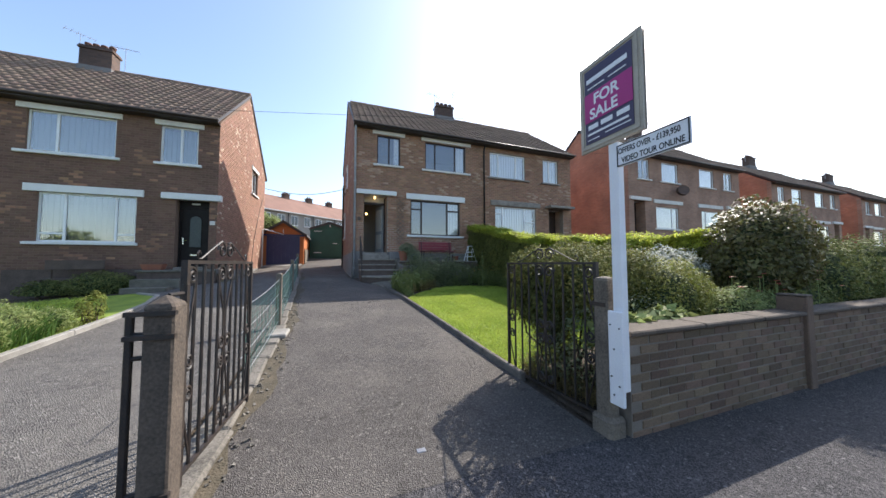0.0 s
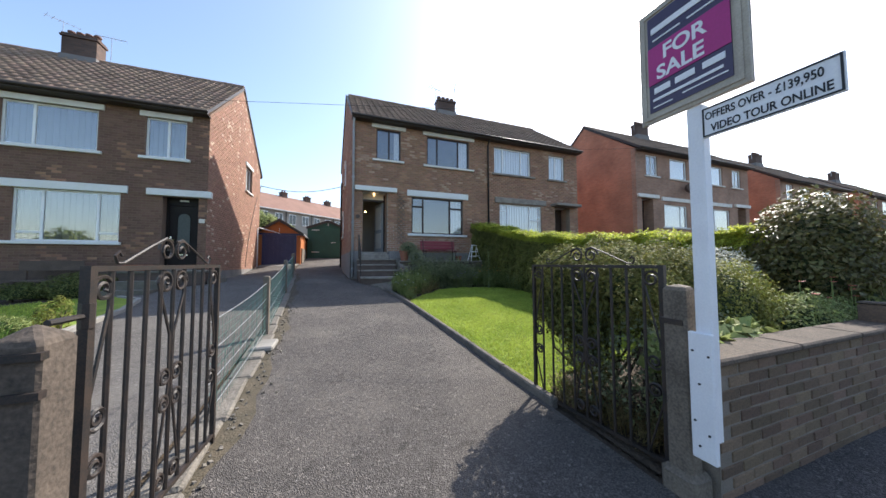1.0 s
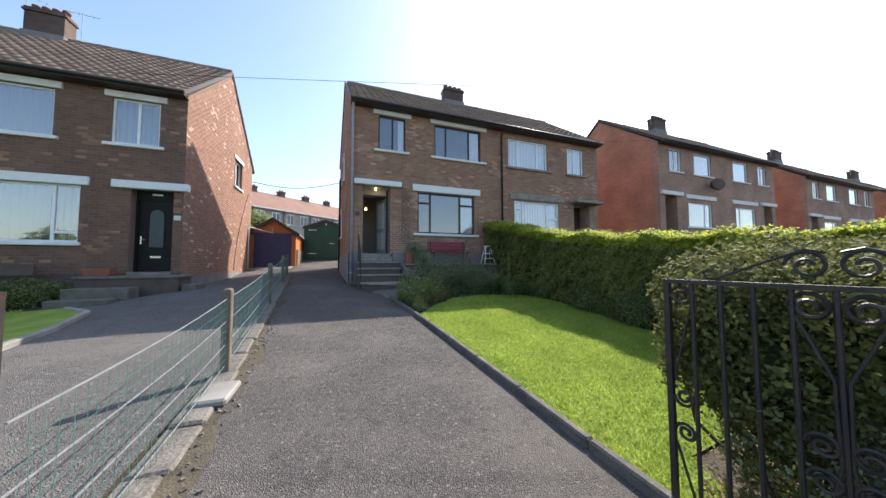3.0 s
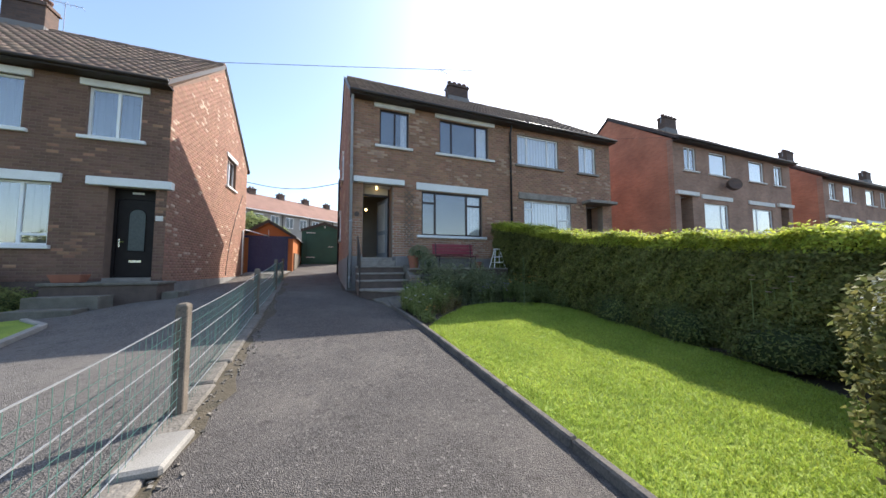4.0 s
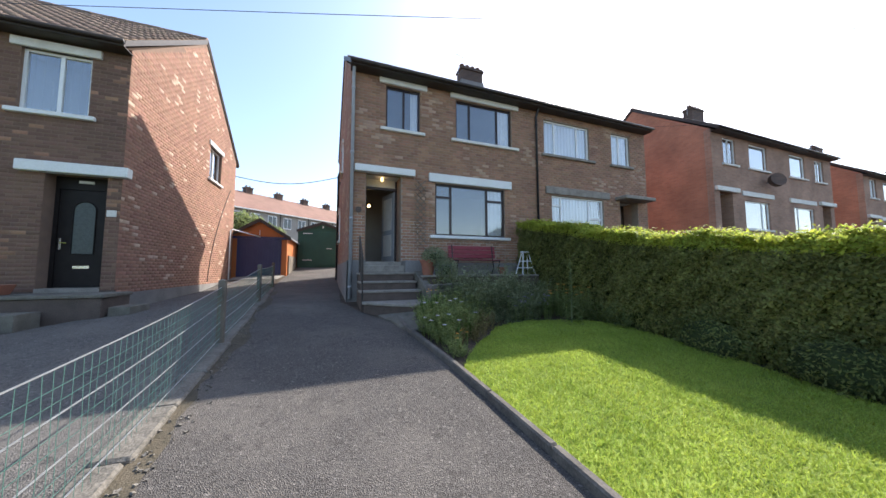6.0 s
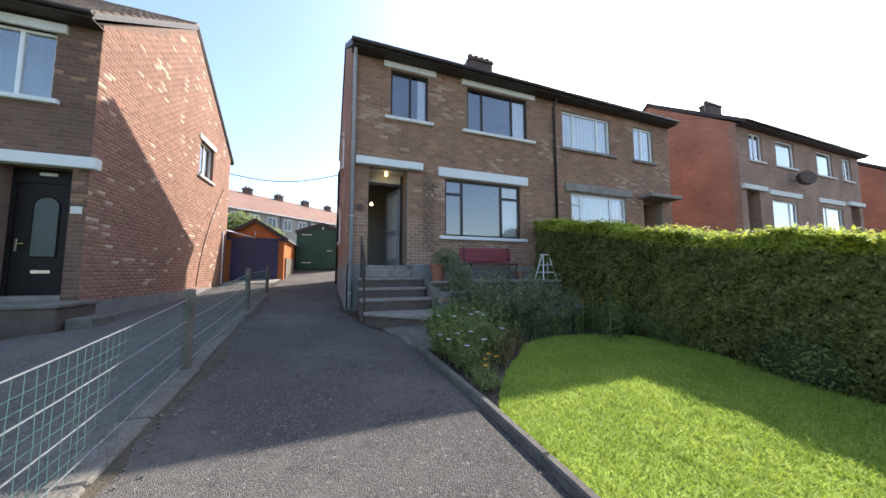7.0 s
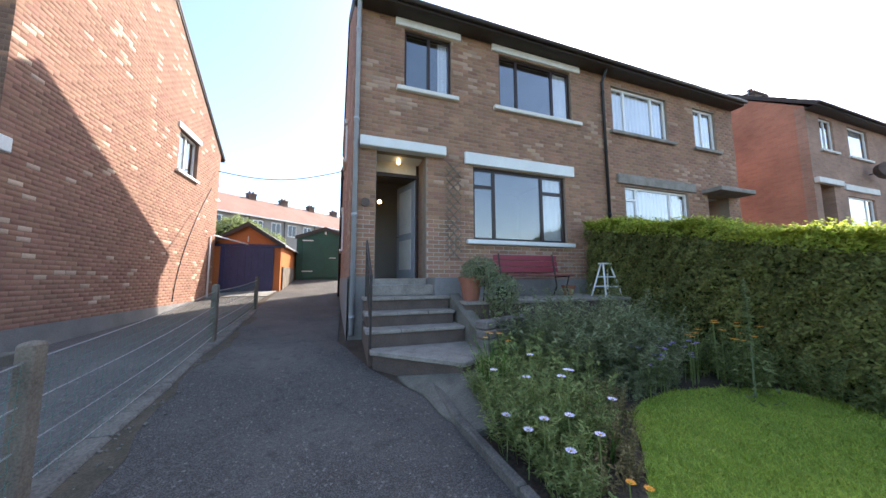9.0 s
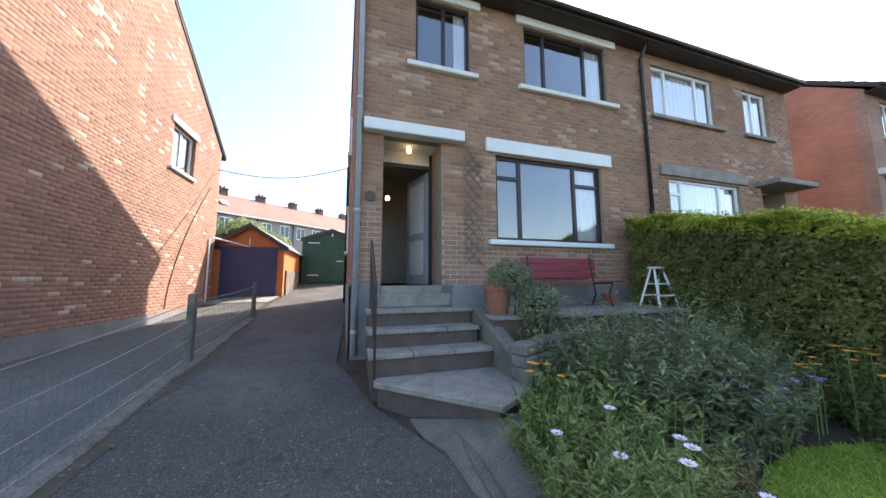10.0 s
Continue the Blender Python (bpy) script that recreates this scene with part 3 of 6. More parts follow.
        part("porch_floor", MB().box(a, b, FRONT - 0.02, yb + 0.1, lo - 0.2, lo), M_STEP, h)
        la, lb, l0, l1 = p["lintel"]
        part("porch_lintel", MB().box(la, lb, FRONT - p.get("out", 0.14), FRONT + 0.05, l0 + dz - 0.05, l1 + dz - 0.06), p.get("lmat", M_LINTEL), h, "white painted concrete canopy over the door", bevel=0.015)
        p["make"](h, a, b, lo, hi, yb)
    return h, fw, gs, dict(E=E, R=R, RY=RY, base=base, holes=holes)


def plain_door(h, a, b, lo, hi, yb):
    d = part("door", MB().box(a + 0.06, b - 0.06, yb, yb + 0.05, lo, hi - 0.3), M_BROWNDOOR, h, "dark front door", bevel=0.006)
    part("door_frame", MB().box(a, a + 0.06, yb - 0.02, yb + 0.06, lo, hi).box(b - 0.06, b, yb - 0.02, yb + 0.06, lo, hi).box(a + 0.06, b - 0.06, yb - 0.02, yb + 0.06, hi - 0.3, hi - 0.24).box(a + 0.06, b - 0.06, yb + 0.01, yb + 0.04, hi - 0.24, hi), M_BROWNDOOR, h)


def black_door(h, a, b, lo, hi, yb):
    fr = MB().box(a, a + 0.07, yb - 0.02, yb + 0.06, lo, hi).box(b - 0.07, b, yb - 0.02, yb + 0.06, lo, hi).box(a + 0.07, b - 0.07, yb - 0.02, yb + 0.06, hi - 0.28, hi)
    part("door_frame", fr, M_BLACKDOOR, h)
    d = part("door", MB().box(a + 0.075, b - 0.075, yb, yb + 0.05, lo + 0.01, hi - 0.285), M_BLACKDOOR, h, "black panelled front door with oval glass", bevel=0.006)
    c = (a + b) / 2
    z0, z1, w = lo + 0.75, hi - 0.55, 0.19
    arch = [(c - w, z0), (c + w, z0), (c + w, z1 - w)] + [(c + w * math.cos(t), z1 - w + w * math.sin(t)) for t in [math.pi * k / 10 for k in range(1, 10)]] + [(c - w, z1 - w)]
    k = len(arch)
    part("door_glass", MB().add([(x, yb - 0.006, z) for x, z in arch] + [(x, yb - 0.001, z) for x, z in arch], [tuple(range(k - 1, -1, -1))] + [(i, (i + 1) % k, k + (i + 1) % k, k + i) for i in range(k)]), M_FROST, d, "obscured patterned glass panel")
    bead = MB().tube([(x, yb - 0.008, z) for x, z in arch + arch[:1]], 0.014, 6)
    part("bead", bead, M_BLACKDOOR, d)
    part("letterbox", MB().box(c - 0.14, c + 0.14, yb - 0.012, yb, lo + 0.42, lo + 0.49), M_CHROME, d, "chrome letterbox", bevel=0.004)
    part("handle", MB().box(a + 0.12, a + 0.16, yb - 0.02, yb, lo + 0.85, lo + 1.1).tube([(a + 0.14, yb - 0.05, lo + 1.0), (a + 0.27, yb - 0.05, lo + 1.0)], 0.011, 6), M_CHROME, d, "chrome door handle")
    part("house_light", MB().box(c - 0.13, c + 0.13, yb - 0.03, yb - 0.02, hi - 0.13, hi - 0.07), M_WHITE, h, "small white plate above the door")


M_FROST = mat("frosted_glass", (0.07, 0.085, 0.08), (0.04, 0.05, 0.048), 0.35, scale=30, fine=90, bump=0.3)

# ---- the house that is for sale, with its other half ----
def open_door(h, a, b, lo, hi, yb):
    fr = MB().box(a, a + 0.06, yb - 0.02, yb + 0.06, lo, hi - 0.02).box(b - 0.06, b, yb - 0.02, yb + 0.06, lo, hi - 0.02).box(a + 0.06, b - 0.06, yb - 0.02, yb + 0.06, hi - 0.33, hi - 0.25)
    part("door_frame", fr, M_BROWNFRAME, h, "dark brown door frame", bevel=0.005)
    part("transom_panel", MB().box(a + 0.02, b - 0.02, yb, yb + 0.03, hi - 0.25, hi), M_LINTEL, h, "cream panel above the door")
    # the leaf stands open into the hall, hinged on the right
    m = Matrix.Translation((b - 0.08, yb + 0.06, 0)) @ Matrix.Rotation(radians(-72), 4, "Z")
    d = part("door", MB().box(-0.84, 0, 0, 0.045, lo + 0.01, hi - 0.34, m), M_PIPE, h, "pale grey front door standing open", bevel=0.005)
    part("door_panel", MB().box(-0.7, -0.14, -0.012, 0.0, lo + 0.2, lo + 0.9, m).box(-0.7, -0.14, -0.012, 0.0, lo + 1.05, hi - 0.5, m), M_LINTEL, d, bevel=0.008)
    part("handle", MB().tube([m @ Vector((-0.76, -0.05, lo + 1.0)), m @ Vector((-0.64, -0.05, lo + 1.0))], 0.012, 6), M_CHROME, d)
    part("hall_lamp", MB().lathe([(0.01, lo + 1.98), (0.05, lo + 2.0), (0.055, lo + 2.05), (0.03, lo + 2.09), (0.01, lo + 2.1)], a + 0.3, yb + 1.4, 12), lamp_mat("hall_bulb", (1, 0.66, 0.28), 3), h, "glowing warm hall ceiling lamp", smooth=True)
    part("porch_lamp", MB().lathe([(0.015, hi - 0.13), (0.04, hi - 0.115), (0.048, hi - 0.08), (0.04, hi - 0.04), (0.03, hi)], (a + b) / 2, FRONT + 0.42, 14), lamp_mat("porch_bulb", (1, 0.66, 0.28), 1.6), h, "lit round porch ceiling lamp", smooth=True)


DK = dict(frame=M_BROWNFRAME)
main_wins = [
    dict(x=(3.28, 5.78), z=(2.81, 4.45), m=(3.82, 5.12), t=((0, 1, 4.03), (2, 3, 4.03)), sill=(3.1, 5.95), lintel=(3.07, 6.04, 4.52, 4.8), c=((5.2, 5.72),), label="dark brown framed living room window", bar=0.06, smat=M_WHITE, lmat=M_WHITE, **DK),
    dict(x=(1.72, 2.78), z=(5.98, 7.32), m=(2.27,), sill=(1.56, 2.93), lintel=(1.52, 3.0, 7.38, 7.56), c=((2.5, 2.72),), label="dark brown framed upper window", **DK),
    dict(x=(3.99, 6.1), z=(5.98, 7.32), m=(4.5, 5.55), sill=(3.82, 6.36), lintel=(3.8, 6.38, 7.38, 7.56), c=((5.62, 6.04),), label="dark brown framed wide upper window", **DK),
    dict(x=(7.78, 10.3), z=(2.84, 4.45), m=(8.25, 9.6), t=((2, 3, 3.7), (0, 1, 4.1)), sill=(7.62, 10.45), lintel=(7.5, 10.6, 4.54, 4.82), label="white framed living room window", c=((7.9, 10.15),), smat=M_STEP, lmat=M_STEP),
    dict(x=(7.5, 9.66), z=(5.98, 7.28), m=(8.02, 9.1), sill=(7.36, 9.9), label="white framed upper window with closed curtains", c=((7.58, 9.58),), smat=M_STEP),
    dict(x=(10.85, 11.88), z=(5.98, 7.28), m=(11.32,), sill=(10.72, 12.0), label="small white framed upper window", c=((10.9, 11.8),), smat=M_STEP),
]
main_porch = [
    dict(x=(1.18, 2.2), z=(1.98, 4.58), deep=0.66, lintel=(0.85, 2.6, 4.59, 4.8), out=0.17, make=open_door, lmat=M_WHITE),
    dict(x=(11.2, 12.2), z=(1.98, 4.5), deep=0.66, lintel=(10.94, 12.6, 4.56, 4.7), make=plain_door, lmat=M_STEP, out=0.5),
]
X0, X1 = 0.72, 12.78
SKEW = 0.03  # the gable runs slightly out of square
side_x = lambda y: X0 - SKEW * (y - FRONT)
main, main_front, main_gables, md = build_semi("semi_detached_house", "brown brick semi-detached house pair with white lintels and tiled roof", X0, X1, 0.0, main_wins, main_porch, True, (M_MORTAR, None), (M_FAR_GABLE, None), M_FAR_FRONT, None, skew=SKEW)
chimney(main, 6.37, 17.08, 10.6, 11.55, w=1.12)
aerial(main, 5.75, 17.05, 11.4, 0.75, 0.4)
aerial(main, 7.0, 17.05, 11.3, 1.15, 1.3)
NEAR = (0.64, 3.1, 1.9, 4.6)
M_POINTING = mat("pale_pointing", (0.46, 0.41, 0.35), (0.3, 0.25, 0.2), 0.95, scale=3, fine=60, spread=0.6, bump=0.3)
for xa, xb, za, zb in ((X0 + 0.01, 1.16, 2.03, 3.35), (2.22, 3.26, 1.97, 3.2), (3.27, 6.3, 1.97, 2.7)):
    part("repointing", MB().box(xa, xb, FRONT - 0.0013, FRONT + 0.002, za, zb), M_POINTING, main, "pale repointed mortar joints")


def downpipe(h, x, y, z0, z1, r, material, label):
    p = MB().tube([(x, y - 0.25, z1 + 0.1), (x, y - 0.22, z1), (x, y - 0.06, z1 - 0.3), (x, y - 0.06, z0)], r, 10)
    for z in np.linspace(z0 + 0.3, z1 - 0.6, 4):
        p.tube([(x, y - 0.06, z), (x, y - 0.06, z + 0.06)], r * 1.25, 10)
    part("downpipe", p, material, h, label, smooth=True)


downpipe(main, 0.78, FRONT, 0.95, 7.55, 0.045, M_PIPE, "pale grey rainwater pipe")
downpipe(main, 7.12, FRONT, 1.6, 7.55, 0.04, M_BLACKPIPE, "black rainwater pipe")
part("plinth", MB().box(X0 - 0.03, 1.17, FRONT - 0.03, FRONT - 0.001, 0.6, 2.02).box(2.21, 6.6, FRONT - 0.03, FRONT - 0.001, 0.6, 1.96).box(6.6, X1, FRONT - 0.03, FRONT - 0.001, 0.6, 1.9), M_RENDERBASE, main, "grey rendered plinth")
part("plinth", MB().prism([(X0 - 0.03, FRONT - 0.03), (X0 - 0.001, FRONT - 0.03), (side_x(BACK) - 0.001, BACK), (side_x(BACK) - 0.03, BACK)], 0.6, 1.98), M_RENDERBASE, main)

for ya, yb, za, zb in ((16.6, 17.3, 5.6, 6.7), (18.2, 19.0, 3.0, 4.3)):
    sx = side_x(yb)
    gwin = part("gable_window", MB().box(sx - 0.03, sx + 0.02, ya, yb, za, zb), M_UPVC, main, "white framed gable window")
    part("pane", MB().box(sx - 0.036, sx - 0.031, ya + 0.06, yb - 0.06, za + 0.06, zb - 0.06), M_FROST, gwin)
    part("lintel", MB().box(sx - 0.06, sx + 0.02, ya - 0.12, yb + 0.12, zb, zb + 0.15), M_LINTEL, gwin, bevel=0.01)
    part("sill", MB().box(sx - 0.09, sx + 0.02, ya - 0.08, yb + 0.08, za - 0.09, za), M_LINTEL, gwin, bevel=0.01)
part("soil_pipe", MB().tube([(side_x(19.9) - 0.06, 19.9, 1.2), (side_x(19.9) - 0.06, 19.9, 6.4), (side_x(19.9), 19.9, 6.6)], 0.05, 10), M_BLACKPIPE, main, "black soil pipe on the gable", smooth=True)

# ---- the pair of houses next door ----
left_wins = [
    dict(x=(-9.14, -6.63), z=(2.92, 4.56), m=(-8.5, -7.2), t=((0, 1, 3.2), (2, 3, 3.2)), sill=(-9.4, -6.55), lintel=(-9.46, -6.44, 4.6, 4.86), c=((-9.05, -6.7),), cloth=M_BLIND, label="white framed living room window", smat=M_WHITE, lmat=M_WHITE),
    dict(x=(-9.5, -7.28), z=(5.9, 7.28), m=(-8.8,), sill=(-9.74, -7.14), lintel=(-9.74, -7.12, 7.32, 7.52), c=((-9.4, -7.35),), cloth=M_BLIND, label="white framed upper window with closed blinds", smat=M_WHITE),
    dict(x=(-6.06, -4.92), z=(5.9, 7.28), m=(-5.45,), sill=(-6.2, -4.78), lintel=(-6.22, -4.75, 7.32, 7.52), c=((-6.0, -5.0),), cloth=M_BLIND, label="white framed narrow upper window with blinds", smat=M_WHITE),
    dict(x=(-14.2, -11.7), z=(2.92, 4.56), m=(-13.5, -12.3), sill=(-14.4, -11.5), lintel=(-14.5, -11.4, 4.6, 4.86), c=((-14.1, -11.8),), cloth=M_BLIND, label="white framed living room window"),
    dict(x=(-13.7, -11.4), z=(5.9, 7.28), m=(-12.6,), sill=(-13.9, -11.2), lintel=(-13.95, -11.15, 7.32, 7.52), c=((-13.6, -11.5),), cloth=M_BLIND, label="white framed upper window"),
]
left_porch = [
    dict(x=(-5.52, -4.5), z=(2.06, 4.56), deep=0.3, lintel=(-5.92, -4.1, 4.6, 4.84), make=black_door, lmat=M_WHITE),
    dict(x=(-16.1, -15.1), z=(2.06, 4.5), deep=0.3, lintel=(-16.3, -14.8, 4.6, 4.84), make=plain_door),
]
L0, L1, LD = -16.4, -4.25, -0.70
LF = 13.42
GW = [(18.2, 19.42, 5.32, 6.6)]
left, left_front, left_gables, ld = build_semi("semi_detached_house", "brown brick semi-detached house pair with white windows and black door", L0, L1, LD, left_wins, left_porch, True, (M_FAR_GABLE, None), (M_MORTAR_L, GW), M_FAR_FRONT, None, FRONT=LF, BACK=21.3, ridge=10.95, mortar=M_MORTAR_L)
chimney(left, -10.1, 17.36, 10.1, 11.27, w=1.1)
aerial(left, -10.75, 17.3, 11.0, 0.75, 0.8)
aerial(left, -9.2, 17.3, 10.5, 0.95, 0.2)
part("plinth", MB().box(-9.8, -5.53, LF - 0.03, LF - 0.001, 0.1, 1.3).box(-4.49, L1 + 0.03, LF - 0.03, LF - 0.001, 0.3, 1.3), M_RISER, left, "dark brown plinth")
part("plinth", MB().box(L1 + 0.001, L1 + 0.03, LF - 0.03, BACK, 0.4, 1.22), M_RENDERBASE, left)
# side window in the gable
GA, GB, GC, GD = GW[0]
sw = part("side_window", MB().box(L1 - 0.16, L1 - 0.1, GA, GA + 0.06, GC, GD).box(L1 - 0.16, L1 - 0.1, GB - 0.06, GB, GC, GD).box(L1 - 0.16, L1 - 0.1, GA + 0.06, GB - 0.06, GC, GC + 0.06).box(L1 - 0.16, L1 - 0.1, GA + 0.06, GB - 0.06, GD - 0.06, GD).box(L1 - 0.16, L1 - 0.1, GA + 0.56, GA + 0.62, GC + 0.06, GD - 0.06), M_UPVC, left, "white framed landing window")
part("pane", MB().box(L1 - 0.135, L1 - 0.129, GA + 0.03, GB - 0.03, GC + 0.03, GD - 0.03), M_GLASS, sw).visible_shadow = False
part("lintel", MB().box(L1 - 0.05, L1 + 0.05, GA - 0.15, GB + 0.12, GD, GD + 0.18), M_WHITE, sw, bevel=0.01)
part("sill", MB().box(L1 - 0.1, L1 + 0.09, GA - 0.1, GB + 0.05, GC - 0.1, GC - 0.01), M_WHITE, sw, bevel=0.01)

# ---- houses further along the street ----
def far_semi(ox, dz, glabel):
    ws = []
    for a, b, z0, z1, m, lint, ct in ((3.22, 5.5, 2.84, 4.3, (4.9,), (3.0, 5.9, 4.56, 4.82), 1), (1.66, 2.71, 6.05, 7.38, (2.2,), None, 0), (3.9, 5.6, 6.05, 7.38, (), None, 1)):
        for k in (0, 1):
            f = (lambda x: x) if k == 0 else (lambda x: X0 + X1 - x)
            xa, xb = sorted((f(a) + ox, f(b) + ox))
            d = dict(x=(xa, xb), z=(z0, z1), m=[f(q) + ox for q in m], sill=(xa - 0.15, xb + 0.15), label="white framed window", c=((xa + 0.08, xb - 0.1),) if ct else (), smat=M_LINTEL)
            if lint:
                la, lb = sorted((f(lint[0]) + ox, f(lint[1]) + ox))
                d["lintel"] = (la, lb, lint[2], lint[3])
            ws.append(d)
    ps = []
    for k in (0, 1):
        f = (lambda x: x) if k == 0 else (lambda x: X0 + X1 - x)
        xa, xb = sorted((f(1.18) + ox, f(2.2) + ox))
        la, lb = sorted((f(0.78) + ox, f(2.62) + ox))
        ps.append(dict(x=(xa, xb), z=(1.98, 4.58), deep=0.66, lintel=(la, lb, 4.64, 4.87), make=plain_door))
    hs, fw, gs, d = build_semi("semi_detached_house", glabel, X0 + ox, X1 + ox, dz, ws, ps, False, (M_FAR_GABLE, None), (M_FAR_GABLE, None), M_FAR_FRONT, None)
    chimney(hs, 6.7 + ox, 17.08, 10.75 + dz, 11.9 + dz)
    aerial(hs, 6.0 + ox, 17.05, 11.6 + dz, 0.9, 0.7)
    return hs


far_semi(16.75, 0.95, "brown brick house pair with plain red gable further along")
far_semi(33.4, 0.6, "distant brown brick house pair with red gable and chimney")
far_semi(50.2, 0.5, "far brown brick house pair at the end of the row")

# ---- gates, posts, garden wall, sale sign ----
def spiral(c, r, a0, turns, u, v, n=22):
    """A flat scroll in the plane of u and v, from the rim inwards."""
    return [c + (u * math.cos(a0 + turns * 2 * math.pi * k / n) + v * math.sin(a0 + turns * 2 * math.pi * k / n)) * r * (1 - 0.75 * k / n) for k in range(n + 1)]


def iron_gate(hinge, end, z0, z1, label):
    H, E_ = Vector((*hinge, 0)), Vector((*end, 0))
    u, v = (E_ - H).normalized(), Vector((0, 0, 1))
    L = (E_ - H).length
    g = thing("iron_gate", (*hinge, z0), label, "gate", "driveway gates")
    P = lambda s_, z: H + u * s_ + v * z
    side = Vector((-u.y, u.x, 0))

    def flat(a, b, w, d):
        """A square bar between two points."""
        dr = (b - a).normalized()
        q = dr.cross(side).normalized()
        vs = [p + side * d * i + q * w * j for p in (a, b) for i, j in ((-.5, -.5), (.5, -.5), (.5, .5), (-.5, .5))]
        return MB().add(vs, [(0, 1, 2, 3), (7, 6, 5, 4), (0, 4, 5, 1), (1, 5, 6, 2), (2, 6, 7, 3), (3, 7, 4, 0)])
    part("hinge_stile", flat(P(0, z0), P(0, z1), 0.035, 0.035), M_IRON, g)
    part("end_stile", flat(P(L, z0), P(L, z1), 0.03, 0.03), M_IRON, g)
    part("top_rail", flat(P(0.018, z1 - 0.012), P(L - 0.016, z1 - 0.012), 0.024, 0.03), M_IRON, g)
    part("bottom_rail", flat(P(0.018, z0 + 0.06), P(L - 0.016, z0 + 0.06), 0.024, 0.026), M_IRON, g)
    n = 9
    for i in range(1, n + 1):
        s_ = L * i / (n + 1)
        part("bar", MB().tube([P(s_, z0 + 0.07), P(s_, z1 - 0.025)], 0.0115, 6), M_IRON, g)
    # scrolls
    c = L / 2
    zt = z1 - 0.1
    for sg in (-1, 1):
        for (sc, zc, r) in ((c + sg * 0.075, zt, 0.07), (c + sg * 0.06, z0 + 0.72, 0.055), (c + sg * 0.06, z0 + 0.57, 0.055), (c + sg * 0.07, z0 + 0.15, 0.05)):
            part("scroll", MB().tube(spiral(P(sc, zc), r, 0 if sg > 0 else math.pi, 1.6 * sg, u, v), 0.0098, 5), M_IRON, g)
        part("lyre_bar", MB().tube([P(c + sg * 0.14, zt), P(c + sg * 0.02, zt - 0.3), P(c + sg * 0.015, z0 + 0.66), P(c + sg * 0.11, z0 + 0.18)], 0.0075, 5), M_IRON, g)
        part("crest_scroll", MB().tube(spiral(P(c + sg * 0.075, z1 + 0.085), 0.07, 0 if sg > 0 else math.pi, 1.5 * sg, u, v), 0.0082, 5), M_IRON, g)
        part("crest_bar", MB().tube([P(c + sg * 0.02, z1 + 0.14), P(c + sg * 0.08, z1 + 0.155), P(c + sg * 0.2, z1 + 0.105), P(c + sg * 0.4, z1 + 0.012), P(c + sg * 0.44, z1 + 0.012), P(c + sg * 0.455, z1 + 0.045), P(c + sg * 0.43, z1 + 0.065), P(c + sg * 0.415, z1 + 0.045)], 0.0065, 5), M_IRON, g)
    for s0, sg in ((0.0, 1), (L, -1)):
        part("scroll", MB().tube(spiral(P(s0 + sg * 0.075, zt), 0.062, math.pi if sg > 0 else 0, -1.6 * sg, u, v), 0.0098, 5), M_IRON, g)
        part("side_bar", MB().tube([P(s0 + sg * 0.13, zt), P(s0 + sg * 0.03, zt - 0.45), P(s0 + sg * 0.03, zt - 0.5)], 0.0075, 5), M_IRON, g)
        for zc in (z0 + 0.72, z0 + 0.52):
            part("scroll", MB().tube(spiral(P(s0 + sg * 0.07, zc), 0.055, math.pi if sg > 0 else 0, 1.6 * sg if zc > z0 + 0.6 else -1.6 * sg, u, v), 0.0098, 5), M_IRON, g)
        part("side_bar", MB().tube([P(s0 + sg * 0.02, z0 + 0.45), P(s0 + sg * 0.12, z0 + 0.1)], 0.0075, 5), M_IRON, g)
    for z in (z1 - 0.2, z0 + 0.2):
        part("hinge", MB().tube([P(0.0, z - 0.05), P(0.0, z + 0.05)], 0.026, 8).tube([P(0, z), P(-0.16, z)], 0.012, 6), M_IRON, g)
    return g


iron_gate((-0.86, 2.2), (-0.785, 3.37), 0.13, 1.49, "black scrolled wrought iron gate standing open beside the wire fence")
iron_gate((2.235, 1.98), (2.135, 3.26), 0.07, 1.48, "black scrolled wrought iron gate standing open against the bush")


def concrete_post(name, cx, cy, w, d, z0, z1, label, tip=0.05, group=""):
    m = MB()
    h = [(w / 2, d / 2, z0), (w / 2, d / 2, z1), (w / 2 - 0.012, d / 2 - 0.012, z1 + 0.012), (0.01, 0.01, z1 + tip)]
    vs = [(cx + sx * a, cy + sy * b, z) for a, b, z in h for sx, sy in ((-1, -1), (1, -1), (1, 1), (-1, 1))]
    fs = [(i * 4 + k, i * 4 + (k + 1) % 4, (i + 1) * 4 + (k + 1) % 4, (i + 1) * 4 + k) for i in range(3) for k in range(4)] + [(3, 2, 1, 0), (12, 13, 14, 15)]
    m.add(vs, fs)
    return m


gp = thing("gate_post", (-0.88, 1.97, 0.03), "weathered grey concrete gate post with iron straps", "gate post", "gate posts")
part("post", concrete_post("post", -0.845, 1.96, 0.13, 0.15, 0.0, 1.25, ""), M_GATEPOST, gp, bevel=0.012)
for z in (0.28, 1.08, 1.2):
    part("strap", MB().box(-0.98, -0.77, 1.87, 1.9, z, z + 0.024), M_IRON, gp, "rusty iron strap")
gb = thing("gate_stile", (-1.05, 1.93, 0.03), "narrow black iron gate edge hung on the concrete post", "gate")
part("stile", MB().box(-0.995, -0.965, 1.915, 1.945, 0.04, 1.2), M_IRON, gb, bevel=0.004)
for z in (0.3, 0.98, 1.1):
    part("bracket", MB().tube([(-0.98, 1.93, z), (-0.91, 1.93, z)], 0.014, 6), M_IRON, gb)
rp = thing("gate_post", (2.2, 1.87, 0.1), "pale concrete gate post on a stone block beside the sign", "gate post", "gate posts")
